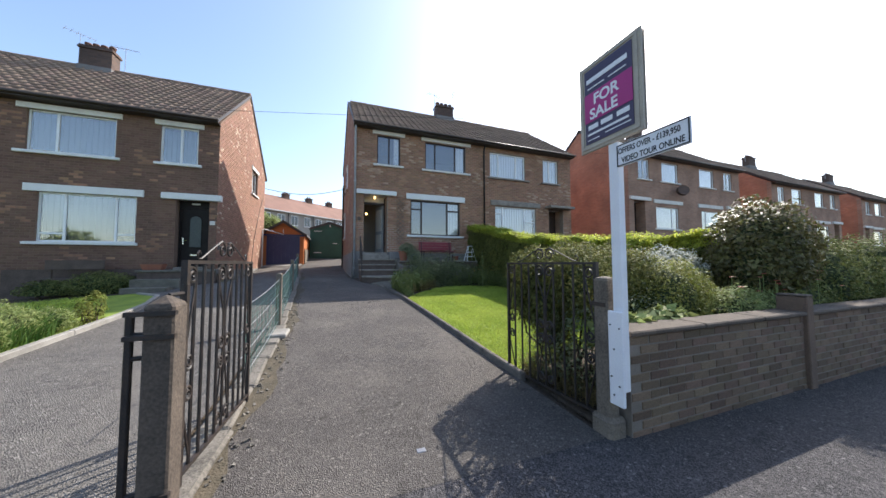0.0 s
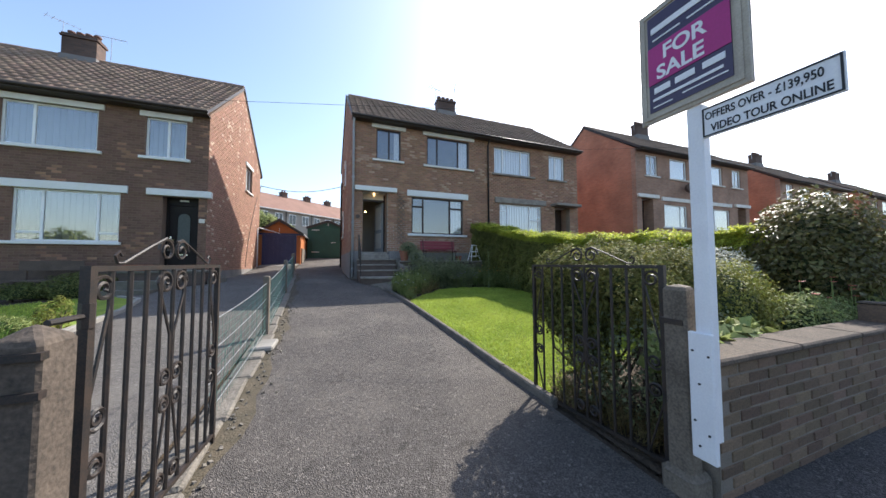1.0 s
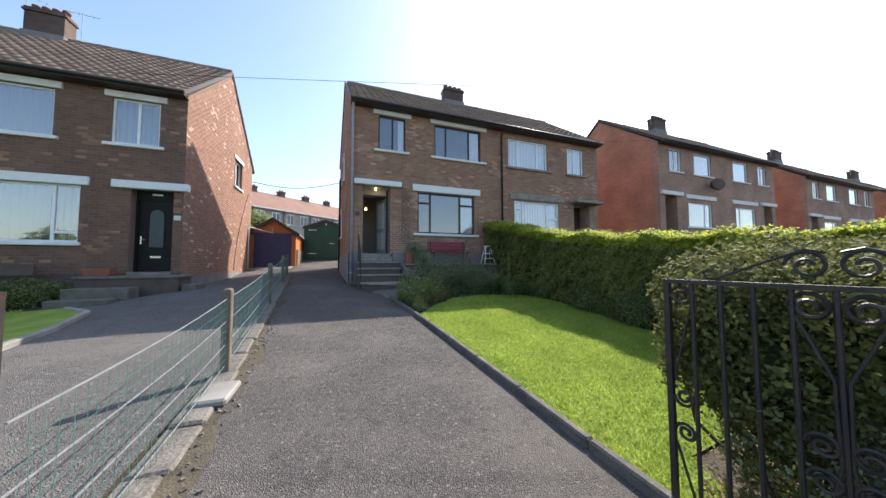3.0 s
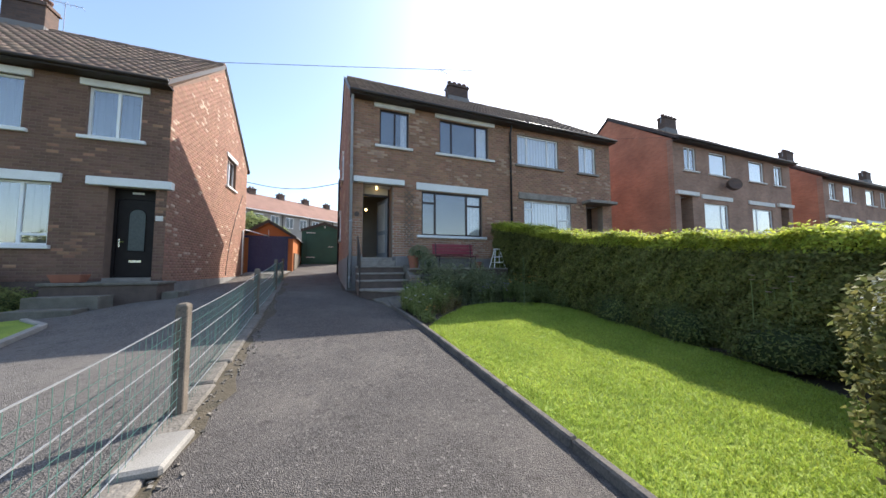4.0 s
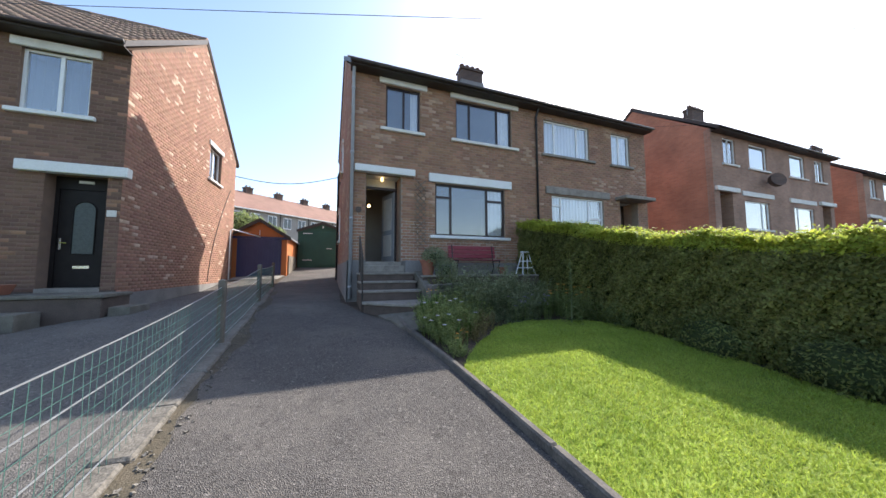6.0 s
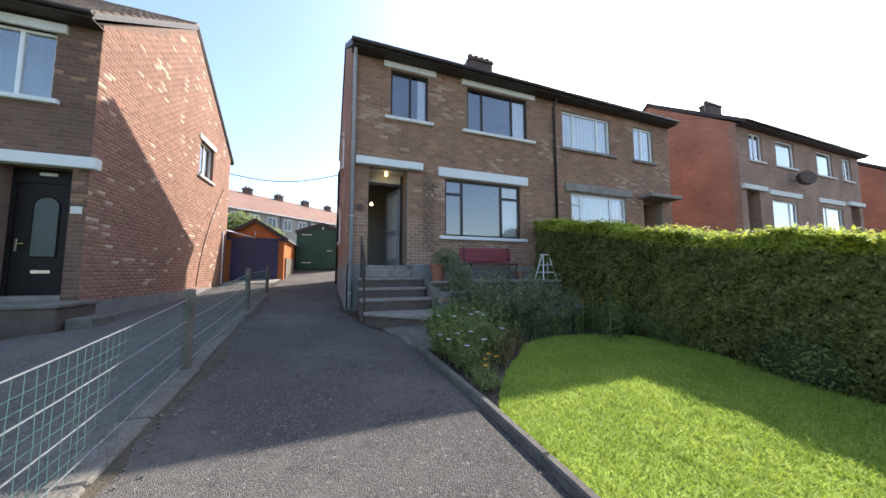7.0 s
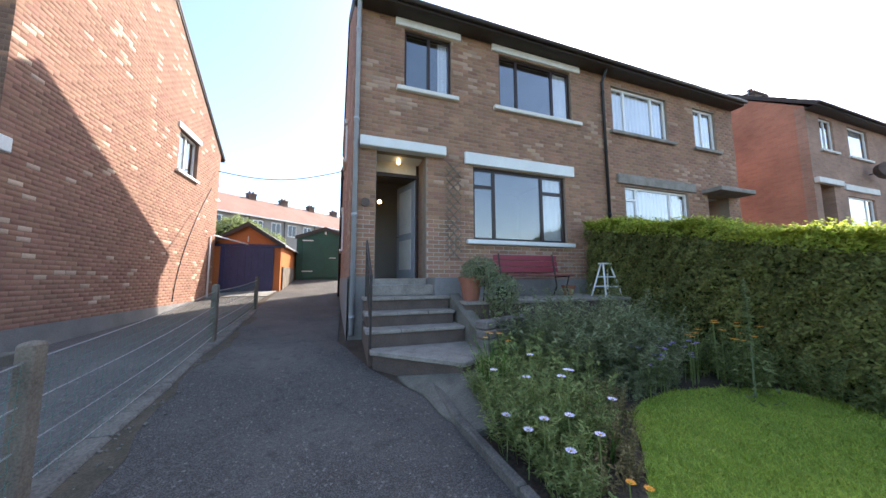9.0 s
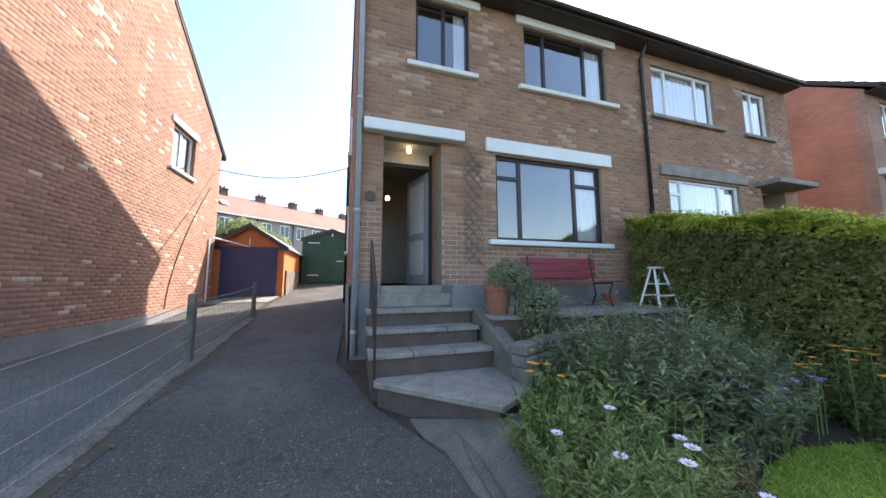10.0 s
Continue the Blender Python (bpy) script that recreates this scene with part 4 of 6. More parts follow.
part("post", concrete_post("post", 2.185, 1.85, 0.105, 0.14, 0.15, 1.33, "", 0.025), M_POST, rp, bevel=0.01)
part("base_block", MB().box(2.1, 2.29, 1.75, 1.96, 0.0, 0.2), M_POST, rp, bevel=0.03)
part("strap", MB().box(2.125, 2.245, 1.8, 1.94, 1.1, 1.135), M_IRON, rp)

# sale sign on its timber post, boards square to the street
M_BOARD = mat("sign_navy", (0.05, 0.04, 0.085), (0.065, 0.052, 0.1), 0.4, scale=3, bump=0.0)
M_MAGENTA = mat("sign_magenta", (0.42, 0.03, 0.2), (0.36, 0.03, 0.17), 0.4, scale=3, bump=0.0)
M_BEIGE = mat("sign_frame", (0.46, 0.41, 0.34), (0.34, 0.3, 0.25), 0.6, scale=6, bump=0.1)
M_SIGNWHITE = mat("sign_white", (0.82, 0.82, 0.84), (0.74, 0.74, 0.77), 0.5, scale=5, bump=0.05)
M_INK = mat("sign_ink", (0.02, 0.02, 0.025), None, 0.5, bump=0.0)
sg_ = thing("sale_sign", (2.17, 1.71, 0.05), "white timber estate agent sale sign post with navy and magenta board", "sale sign")
part("post", MB().box(2.145, 2.215, 1.655, 1.74, 0.45, 2.46), M_SIGNWHITE, sg_, "white painted square post", bevel=0.006)
part("brace", MB().box(2.11, 2.143, 1.64, 1.765, 0.34, 1.08), M_SIGNWHITE, sg_, "white strapping board screwed to the post", bevel=0.006)
for dy, z in ((-0.04, 0.95), (0.04, 0.97), (0.01, 0.78), (-0.03, 0.5), (0.04, 0.56), (0.02, 0.42)):
    part("screw", MB().tube([(2.104, 1.7 + dy, z), (2.111, 1.7 + dy, z)], 0.007, 6), M_INK, sg_)
bd = part("board", MB().box(2.13, 2.15, 1.42, 2.01, 2.46, 3.26), M_BEIGE, sg_, "grey beige sign board", bevel=0.004)
part("board_back", MB().add([(2.155, 2.0, 2.47), (2.155, 2.0, 3.25), (2.175, 1.43, 3.25), (2.175, 1.43, 2.47), (2.165, 2.0, 2.47), (2.165, 2.0, 3.25), (2.185, 1.43, 3.25), (2.185, 1.43, 2.47)], [(0, 1, 2, 3), (7, 6, 5, 4), (0, 4, 5, 1), (1, 5, 6, 2), (2, 6, 7, 3), (3, 7, 4, 0)]), M_BEIGE, sg_)
mould = MB()
holes_wall(mould, 1.445, 1.99, 2.485, 3.24, [(1.47, 1.965, 2.51, 3.215)], lambda a, b, lo, hi: mould.box(2.121, 2.1295, a, b, lo, hi))
part("moulding", mould, M_BEIGE, bd, weld=True)
part("panel", MB().box(2.124, 2.1295, 1.49, 1.945, 2.53, 3.2), M_BOARD, bd)
part("band", MB().box(2.119, 2.1235, 1.49, 1.945, 2.72, 2.98), M_MAGENTA, bd)


def words(text, y_start, z, size, x, material, parent, stretch=1.0, bold=0.0):
    """Lettering that faces -x and reads towards -y."""
    c = bpy.data.curves.new("lettering", "FONT")
    c.body, c.size, c.extrude, c.offset = text, size, 0.001, bold
    ob = new("lettering", c)
    dg = bpy.context.evaluated_depsgraph_get()
    me = bpy.data.meshes.new_from_object(ob.evaluated_get(dg))
    bpy.data.objects.remove(ob)
    me.transform(Matrix(((0, 0, -1, x), (-stretch, 0, 0, y_start), (0, 1, 0, z), (0, 0, 0, 1))))
    return part("lettering", me, material, parent, text)


words("FOR", 1.85, 2.865, 0.13, 2.117, M_SIGNWHITE, bd, 1.0, 0.003)
words("SALE", 1.89, 2.74, 0.13, 2.117, M_SIGNWHITE, bd, 1.0, 0.003)
for ya, yb, za, zb in ((1.92, 1.53, 3.075, 3.115), (1.91, 1.74, 3.02, 3.03), (1.7, 1.54, 3.02, 3.03), (1.91, 1.81, 2.65, 2.69), (1.78, 1.67, 2.65, 2.69), (1.63, 1.52, 2.65, 2.69), (1.92, 1.53, 2.6, 2.618), (1.92, 1.8, 2.555, 2.563), (1.74, 1.51, 2.565, 2.573)):
    part("printed_bar", MB().box(2.119, 2.1235, yb, ya, za, zb), M_SIGNWHITE, bd)
ob_ = part("offer_board", MB().box(2.128, 2.142, 1.12, 1.65, 2.235, 2.415), M_SIGNWHITE, sg_, "narrow white offer board", bevel=0.002)
rim = MB()
holes_wall(rim, 1.125, 1.645, 2.24, 2.41, [(1.133, 1.637, 2.248, 2.402)], lambda a, b, lo, hi: rim.box(2.124, 2.1275, a, b, lo, hi))
part("rim", rim, M_INK, ob_, weld=True)
words("OFFERS OVER - £139,950", 1.632, 2.338, 0.062, 2.126, M_INK, ob_, 0.68, 0.001)
words("VIDEO TOUR ONLINE", 1.605, 2.262, 0.062, 2.126, M_INK, ob_, 0.74, 0.001)

# garden wall: core, bricks, coping, pier
WY0, WY1, WTOP = 1.72, 1.94, 0.86
gw = thing("garden_wall", (7, 1.83, 0.0), "low dark brick garden wall with concrete coping", "wall", kind="structure")
part("core", MB().box(2.3, 14.0, WY0 + 0.006, WY1, -0.05, WTOP), M_WALLMORTAR, gw)
for i in range(12):
    a = 2.27 + i * 0.98
    part("coping", MB().box(a, a + 0.972, WY0 - 0.035, WY1 + 0.04, WTOP, WTOP + 0.045), M_GATEPOST, gw, bevel=0.012)
part("pier", MB().box(5.08, 5.22, WY0 - 0.04, WY1 + 0.0, -0.05, 1.07), M_WALLBRICK_J, gw, bevel=0.01)
part("pier_cap", MB().box(5.075, 5.225, WY0 - 0.045, WY1 + 0.005, 1.073, 1.1), M_GATEPOST, gw, bevel=0.015)
rng = random.Random(5)
shapes = []
for k in range(6):
    q = MB()
    j = lambda: rng.uniform(-0.003, 0.003)
    vs = [(x + j(), y, z + j()) for z in (0, 0.064) for x, y in ((0, 0.0), (0.214, 0.0))] + [(x, 0.02, z) for z in (0, 0.064) for x in (0, 0.214)]
    q.add(vs, [(0, 1, 3, 2), (0, 4, 5, 1), (2, 3, 7, 6), (0, 2, 6, 4), (1, 5, 7, 3)])
    me = q.mesh("brick", bevel=0.004)
    me.materials.append(M_WALLBRICK)
    shapes.append(me)
for r in range(11):
    for c in range(27):
        x = 2.31 + c * 0.225 + (0.1125 if r % 2 else 0)
        b = new("brick", shapes[rng.randrange(6)])
        b.parent = gw
        b.matrix_parent_inverse = Matrix.Translation(-gw.location)
        b.location = (x, WY0 + rng.uniform(-0.004, 0.003), 0.02 + r * 0.0765)
V, F = skin(8.4, 14.0, 0.0, WTOP, [], lambda u, d, z: (u, WY0 + 0.006 - d, z), rng, course=0.0765, length=0.225)
tagged(part("bricks", fast_mesh("bricks", V, F), M_WALLBRICK_J, gw), kind="stuff")

# ---- wire fence between the drives ----
FENCE = [(-0.9, 3.6), (-0.96, 6.17), (-1.22, 10.05), (-1.45, 13.5), (-1.9, 17.9)]
M_WIRE = mat("green_wire", (0.06, 0.16, 0.125), (0.1, 0.2, 0.165), 0.5, scale=9, bump=0.0)
M_GALV = mat("galvanised_wire", (0.5, 0.5, 0.5), (0.4, 0.4, 0.4), 0.45, 0.6, scale=9, bump=0.0)
fence = thing("wire_fence", (-1.2, 8, land(-1.2, 8)), "low green wire mesh fence on concrete posts", "fence")
for i, (x, y) in enumerate(FENCE):
    z = land(x, y)
    if i:
        part("fence_post", concrete_post("post", x, y, 0.09, 0.1, z - 0.05, z + 0.98, "", 0.02), M_POST, fence, "weathered concrete fence post", bevel=0.008)
mesh_w = MB()
for (xa, ya), (xb, yb) in zip(FENCE, FENCE[1:]):
    A, B = Vector((xa, ya, land(xa, ya))), Vector((xb, yb, land(xb, yb)))
    L = (B - A).length
    for h_, r in ((0.88, 0.005), (0.62, 0.005), (0.36, 0.005), (0.12, 0.005)):
        pts = [A.lerp(B, k / 6) + Vector((0.0, 0, h_ - 0.03 * math.sin(math.pi * k / 6))) for k in range(7)]
        part("line_wire", MB().tube(pts, r, 4), M_GALV, fence, "galvanised line wire")
    n = int(L / 0.075)
    for k in range(1, n):
        p = A.lerp(B, k / n)
        w = 0.012 * math.sin(k * 1.7)
        sag = 0.03 * math.sin(math.pi * k / n)
        mesh_w.tube([p + Vector((0.01, 0, 0.04)), p + Vector((0.01 + w, 0, 0.45)), p + Vector((0.01, 0, 0.88 - sag))], 0.0017, 3)
    for h_ in (0.2, 0.28, 0.45, 0.53, 0.7, 0.78):
        mesh_w.tube([A.lerp(B, k / 6) + Vector((0.01, 0, h_ - 0.03 * math.sin(math.pi * k / 6))) for k in range(7)], 0.0024, 3)
tagged(part("mesh_wire", mesh_w, M_WIRE, fence, "green plastic coated wire netting"), kind="stuff")

# concrete edging of the drive beside the fence, broken in places
rng = random.Random(11)
edge = thing("drive_edging", (-1.05, 8, land(-1.05, 8)), "rough broken concrete edging along the fence", "edging", kind="structure")
y = 2.1
while y < 17.5:
    L = rng.uniform(0.5, 1.1)
    x = float(np.interp(y, [p[1] for p in FENCE], [p[0] for p in FENCE]))
    x2 = float(np.interp(y + L, [p[1] for p in FENCE], [p[0] for p in FENCE]))
    z, z2 = land(x, y), land(x2, y + L)
    w0, w1, h_ = rng.uniform(0.1, 0.14), rng.uniform(0.1, 0.16), rng.uniform(0.03, 0.06)
    q = MB().add([(x - 0.12, y, z - 0.05), (x + w0, y, z - 0.05), (x2 + w1, y + L - 0.02, z2 - 0.05), (x2 - 0.12, y + L - 0.02, z2 - 0.05), (x - 0.12, y, z + h_), (x + w0, y, z + h_), (x2 + w1, y + L - 0.02, z2 + h_), (x2 - 0.12, y + L - 0.02, z2 + h_)],
                 [(3, 2, 1, 0), (4, 5, 6, 7), (0, 1, 5, 4), (1, 2, 6, 5), (2, 3, 7, 6), (3, 0, 4, 7)])
    part("edging_stone", q, M_EDGING, edge, bevel=0.02)
    y += L
part("loose_slab", MB().box(-1.0, -0.72, 5.35, 5.85, land(-0.9, 5.6) + 0.0, land(-0.9, 5.6) + 0.075), M_CONCRETE, edge, "loose pale concrete slab", bevel=0.02)
rng = random.Random(14)
ys = [2.0 + 0.35 * k for k in range(42)]
fx = [float(np.interp(q, [p[1] for p in FENCE], [p[0] for p in FENCE])) for q in ys]
sheet("edge_dirt", [(a + 0.1, q) for a, q in zip(fx, ys)] + [(a + 0.24 + rng.uniform(-0.05, 0.09) + 0.06 * math.sin(q * 2), q) for a, q in reversed(list(zip(fx, ys)))], 0.009, M_DIRT, "brown moss and dirt along the drive edge", step=0.6)
solo("stopcock_cover", MB().box(0.6, 0.67, 2.12, 2.17, land(0.6, 2.1) + 0.003, land(0.6, 2.1) + 0.01), M_ALU, "small pale metal stopcock cover in the drive", "cover", bevel=0.003)
rng = random.Random(12)
rub = MB()
for k in range(240):
    yy = rng.uniform(2.2, 12.5)
    xx = float(np.interp(yy, [p[1] for p in FENCE], [p[0] for p in FENCE])) + 0.12 + abs(rng.gauss(0, 0.1))
    s_ = rng.uniform(0.004, 0.014)
    z = land(xx, yy) + 0.012
    rub.box(-s_, s_, -s_, s_, -s_ * 0.4, s_ * 0.7, pose(xx, yy, z, rng.uniform(-30, 30), rng.uniform(-30, 30), rng.uniform(0, 360)))
solo("rubble", rub, M_EDGING, "loose stones and crumbled concrete along the edging", "rubble", "stuff")

# kerb between drive and lawn
KERB = [(2.12, 3.0), (2.09, 4.4), (2.0, 6.4), (1.9, 8.1), (1.78, 9.3), (1.66, 10.3)]
kb = thing("lawn_kerb", (1.98, 6.5, land(1.98, 6.5)), "dark low concrete kerb between drive and lawn", "kerb", kind="structure")
M_KERB = mat("dark_kerb", (0.16, 0.14, 0.12), (0.08, 0.07, 0.062), 0.9, scale=5, fine=60, spread=0.5, bump=0.5)
yy = 2.95
while yy < 10.2:
    y2 = yy + 0.9
    xa, xb = [float(np.interp(q, [p[1] for p in KERB], [p[0] for p in KERB])) for q in (yy, y2 - 0.008)]
    za, zb = land(xa, yy), land(xb, y2)
    q = MB().add([(xa - 0.045, yy, za - 0.05), (xa + 0.045, yy, za - 0.05), (xb + 0.045, y2 - 0.008, zb - 0.05), (xb - 0.045, y2 - 0.008, zb - 0.05), (xa - 0.04, yy, za + 0.085), (xa + 0.04, yy, za + 0.085), (xb + 0.04, y2 - 0.008, zb + 0.085), (xb - 0.04, y2 - 0.008, zb + 0.085)],
                 [(3, 2, 1, 0), (4, 5, 6, 7), (0, 1, 5, 4), (1, 2, 6, 5), (2, 3, 7, 6), (3, 0, 4, 7)])
    part("kerb_stone", q, M_KERB, kb, bevel=0.015)
    yy = y2

# ---- lawns, hedge and shrubs ----
M_LAWN = mat("lawn_turf", (0.26, 0.33, 0.045), (0.15, 0.215, 0.03), 0.9, scale=2, fine=50, spread=0.4, bump=0.6)
M_GRASS = mat("grass_blade", (0.45, 0.525, 0.1), (0.31, 0.4, 0.065), 0.6, scale=1.5, fine=20, spread=0.4, bump=0.0, island=0.3, trans=0.45)
M_GRASS_TALL = mat("tall_grass", (0.11, 0.2, 0.035), (0.07, 0.13, 0.03), 0.6, scale=2, bump=0.0, island=0.3, trans=0.4)
# one privet in two colours: sunlight painted into the top, shade into the side
M_HEDGE = mat("sunlit_privet_leaf", (0.5, 0.53, 0.085), (0.36, 0.41, 0.07), 0.6, scale=1.5, fine=12, spread=0.4, bump=0.0, island=0.4, trans=0.58, spec=0.25)
M_HEDGE_SIDE = mat("shaded_privet_leaf", (0.25, 0.255, 0.075), (0.14, 0.145, 0.045), 0.6, scale=1.1, fine=9, spread=0.5, bump=0.0, island=0.45, trans=0.4, spec=0.2)
M_OLIVE = mat("olive_shrub_leaf", (0.225, 0.22, 0.07), (0.1, 0.112, 0.038), 0.7, scale=3, fine=12, bump=0.0, island=0.45, trans=0.35, spec=0.1)
M_LEAFMID = mat("mid_green_leaf", (0.24, 0.27, 0.1), (0.14, 0.17, 0.06), 0.65, scale=2, fine=12, bump=0.0, island=0.4, trans=0.3, spec=0.15)
M_BUSH = mat("dark_shrub_leaf", (0.19, 0.2, 0.065), (0.11, 0.135, 0.042), 0.68, scale=2, fine=12, bump=0.0, island=0.4, trans=0.2, spec=0.15)
M_YELLOW = mat("yellow_green_leaf", (0.24, 0.25, 0.06), (0.16, 0.18, 0.04), 0.55, scale=2, bump=0.0, island=0.4, trans=0.4, spec=0.2)
M_FRESH = mat("fresh_green_leaf", (0.33, 0.37, 0.14), (0.2, 0.25, 0.085), 0.55, scale=2, bump=0.0, island=0.35, trans=0.4, spec=0.2)
M_SILVER = mat("silver_leaf", (0.42, 0.44, 0.38), (0.3, 0.33, 0.27), 0.6, scale=2, bump=0.0, island=0.2, trans=0.25)
M_RUSSET = mat("russet_leaf", (0.26, 0.19, 0.09), (0.17, 0.15, 0.06), 0.6, scale=2, bump=0.0, island=0.4, trans=0.3, spec=0.2)
M_GREYGREEN = mat("grey_green_leaf", (0.29, 0.315, 0.175), (0.17, 0.2, 0.105), 0.55, scale=2, bump=0.0, island=0.35, trans=0.3, spec=0.2)
M_PURPLE = mat("bronze_leaf", (0.18, 0.155, 0.05), (0.1, 0.1, 0.035), 0.45, scale=2, bump=0.0, island=0.45, trans=0.3)
M_TWIG = mat("twigs", (0.07, 0.05, 0.035), (0.04, 0.03, 0.02), 0.9, scale=10, bump=0.3)
# near-black green: the shade deep inside foliage, put into the colour
M_CORE = mat("painted_inner_shade", (0.05, 0.07, 0.022), (0.03, 0.04, 0.014), 0.95, scale=9, fine=40, bump=0.8, depth=0.05)


def leaf_mesh(name, P, N, size, rs, slim=0.5):
    """One folded leaf at every point P, tipped by N."""
    n = len(P)
    N = N / (np.linalg.norm(N, axis=1, keepdims=True) + 1e-9)
    A = rs.normal(size=(n, 3)); A -= N * (A * N).sum(1, keepdims=True); A /= np.linalg.norm(A, axis=1, keepdims=True) + 1e-9
    B = np.cross(N, A)
    s_ = (size * rs.uniform(0.6, 1.3, n))[:, None]
    tip = P + A * s_ + N * s_ * 0.15
    base = P - A * s_
    l = P + B * s_ * slim - N * s_ * 0.2
    r = P - B * s_ * slim - N * s_ * 0.2
    V = np.stack([base, l, tip, r], 1).reshape(-1, 3)
    F = np.arange(4 * n).reshape(n, 4)
    return fast_mesh(name, V, F)


def blob_points(blobs, count, rs, shell=0.35):
    vol = np.array([b[3] * b[4] + b[4] * b[5] + b[3] * b[5] for b in blobs])
    pick = rs.choice(len(blobs), count, p=vol / vol.sum())
    B = np.array(blobs)[pick]
    D = rs.normal(size=(count, 3)); D /= np.linalg.norm(D, axis=1, keepdims=True)
    lump = 1 + 0.13 * np.sin(D[:, :1] * 7 + B[:, :1] * 5) * np.cos(D[:, 1:2] * 6 + D[:, 2:] * 5) + 0.06 * np.sin(D[:, 2:] * 15 + D[:, :1] * 13)
    R = (1 - shell * rs.random((count, 1)) ** 1.5) * lump
    return B[:, :3] + D * R * B[:, 3:6], D


def shrub(name, label, category, blobs, count, size, material, seed, slim=0.5, group="", stems=True, core=0.72, up=0.5):
    rs = np.random.RandomState(seed)
    cx, cy = np.mean([b[0] for b in blobs]), np.mean([b[1] for b in blobs])
    gz = land(cx, cy)
    t = thing(name, (cx, cy, gz), label, category, group)
    P, D = blob_points(blobs, count, rs)
    keep = P[:, 2] > gz + 0.02
    P, D = P[keep], D[keep]
    N = D + rs.normal(scale=0.7, size=D.shape) + np.array([0, 0, up])
    tagged(part("foliage", leaf_mesh("foliage", P, N, size, rs, slim), material, t), kind="stuff")
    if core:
        # solid dark blobs that close the gaps and paint the inner shade
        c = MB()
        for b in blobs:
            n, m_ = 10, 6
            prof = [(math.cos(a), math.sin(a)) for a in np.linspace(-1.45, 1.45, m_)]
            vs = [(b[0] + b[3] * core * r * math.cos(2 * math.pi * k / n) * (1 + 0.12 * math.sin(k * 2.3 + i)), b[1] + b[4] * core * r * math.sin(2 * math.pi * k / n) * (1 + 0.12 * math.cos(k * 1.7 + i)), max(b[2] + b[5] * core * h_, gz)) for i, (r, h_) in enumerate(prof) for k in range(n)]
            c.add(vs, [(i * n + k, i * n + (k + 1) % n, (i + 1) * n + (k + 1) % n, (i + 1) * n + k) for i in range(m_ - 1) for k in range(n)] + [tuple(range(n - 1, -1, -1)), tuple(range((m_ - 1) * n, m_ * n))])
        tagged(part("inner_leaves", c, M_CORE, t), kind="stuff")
    if stems:
        for k in range(7):
            b = blobs[k % len(blobs)]
            a = k * 2.4
            s_ = MB().tube([(cx + 0.1 * math.cos(a), cy + 0.1 * math.sin(a), gz - 0.03), (b[0] + 0.3 * b[3] * math.cos(a), b[1] + 0.3 * b[4] * math.sin(a), (gz + b[2]) / 2), (b[0] + 0.6 * b[3] * math.cos(a), b[1] + 0.6 * b[4] * math.sin(a), b[2] + 0.2 * b[5])], 0.018, 5, 0.006)
            part("stem", s_, M_TWIG, t, "thin brown stem")
    return t


LAWN = [(2.17, 3.15), (2.13, 4.6), (2.05, 6.4), (1.96, 8.15), (2.16, 8.48), (2.55, 8.95), (3.05, 9.4), (3.35, 9.75), (3.75, 9.92), (4.35, 10.02), (5.1, 9.9), (5.75, 9.65), (6.0, 9.2), (6.05, 8.0), (5.85, 6.7), (5.7, 5.3), (5.4, 4.2), (3.9, 3.6), (2.7, 3.5), (2.5, 3.15)]
sheet("flower_bed", [(2.16, 2.0), (13.5, 2.0), (13.5, 2.9), (6.0, 3.2), (6.05, 12.2), (2.45, 12.2), (2.35, 10.3), (1.72, 10.3), (1.84, 9.3), (1.96, 8.1), (2.06, 6.4), (2.15, 4.4)], 0.012, M_EARTH, "dark brown soil of the garden beds", step=0.7, category="flower bed")
sheet("lawn", LAWN, 0.032, M_LAWN, "bright green mown front lawn", step=0.4, category="lawn")


def in_poly(x, y, poly):
    c = np.zeros(len(x), bool)
    for (xa, ya), (xb, yb) in zip(poly, poly[1:] + poly[:1]):
        hit = ((ya > y) != (yb > y)) & (x < (xb - xa) * (y - ya) / (yb - ya + 1e-12) + xa)
        c ^= hit
    return c


def grass(name, poly, count, h, material, seed, lift, label, lean=0.5, wide=0.004, clumps=False):
    rs = np.random.RandomState(seed)
    xs, ys = [p[0] for p in poly], [p[1] for p in poly]
    x, y = rs.uniform(min(xs), max(xs), count), rs.uniform(min(ys), max(ys), count)
    k = in_poly(x, y, poly)
    x, y = x[k], y[k]
    z = np.array([land(a, b) for a, b in zip(x, y)]) + lift
    n = len(x)
    patch = 0.85 + 0.2 * np.sin(x * 17 + 2 * np.sin(y * 13)) * np.cos(y * 15 + x * 5)
    hh = h * rs.uniform(0.45, 1.4, n) * patch
    a = rs.uniform(0, 6.283, n)
    w = wide * rs.uniform(0.7, 1.4, n)
    dx, dy = rs.normal(scale=lean, size=n) * hh, rs.normal(scale=lean, size=n) * hh
    P = np.stack([x, y, z], 1)
    W = np.stack([np.cos(a) * w, np.sin(a) * w, np.zeros(n)], 1)
    M_ = P + np.stack([dx * 0.35, dy * 0.35, hh * 0.6], 1)
    T_ = P + np.stack([dx, dy, hh], 1)
    V = np.stack([P - W, P + W, M_ + W * 0.8, M_ - W * 0.8, T_ + W * 0.15, T_ - W * 0.15], 1).reshape(-1, 3)
    o = np.arange(n)[:, None] * 6
    F = np.concatenate([o + np.array([[0, 1, 2, 3]]), o + np.array([[3, 2, 4, 5]])], 0)
    return solo(name, fast_mesh(name, V, F), material, label, "grass", "stuff")


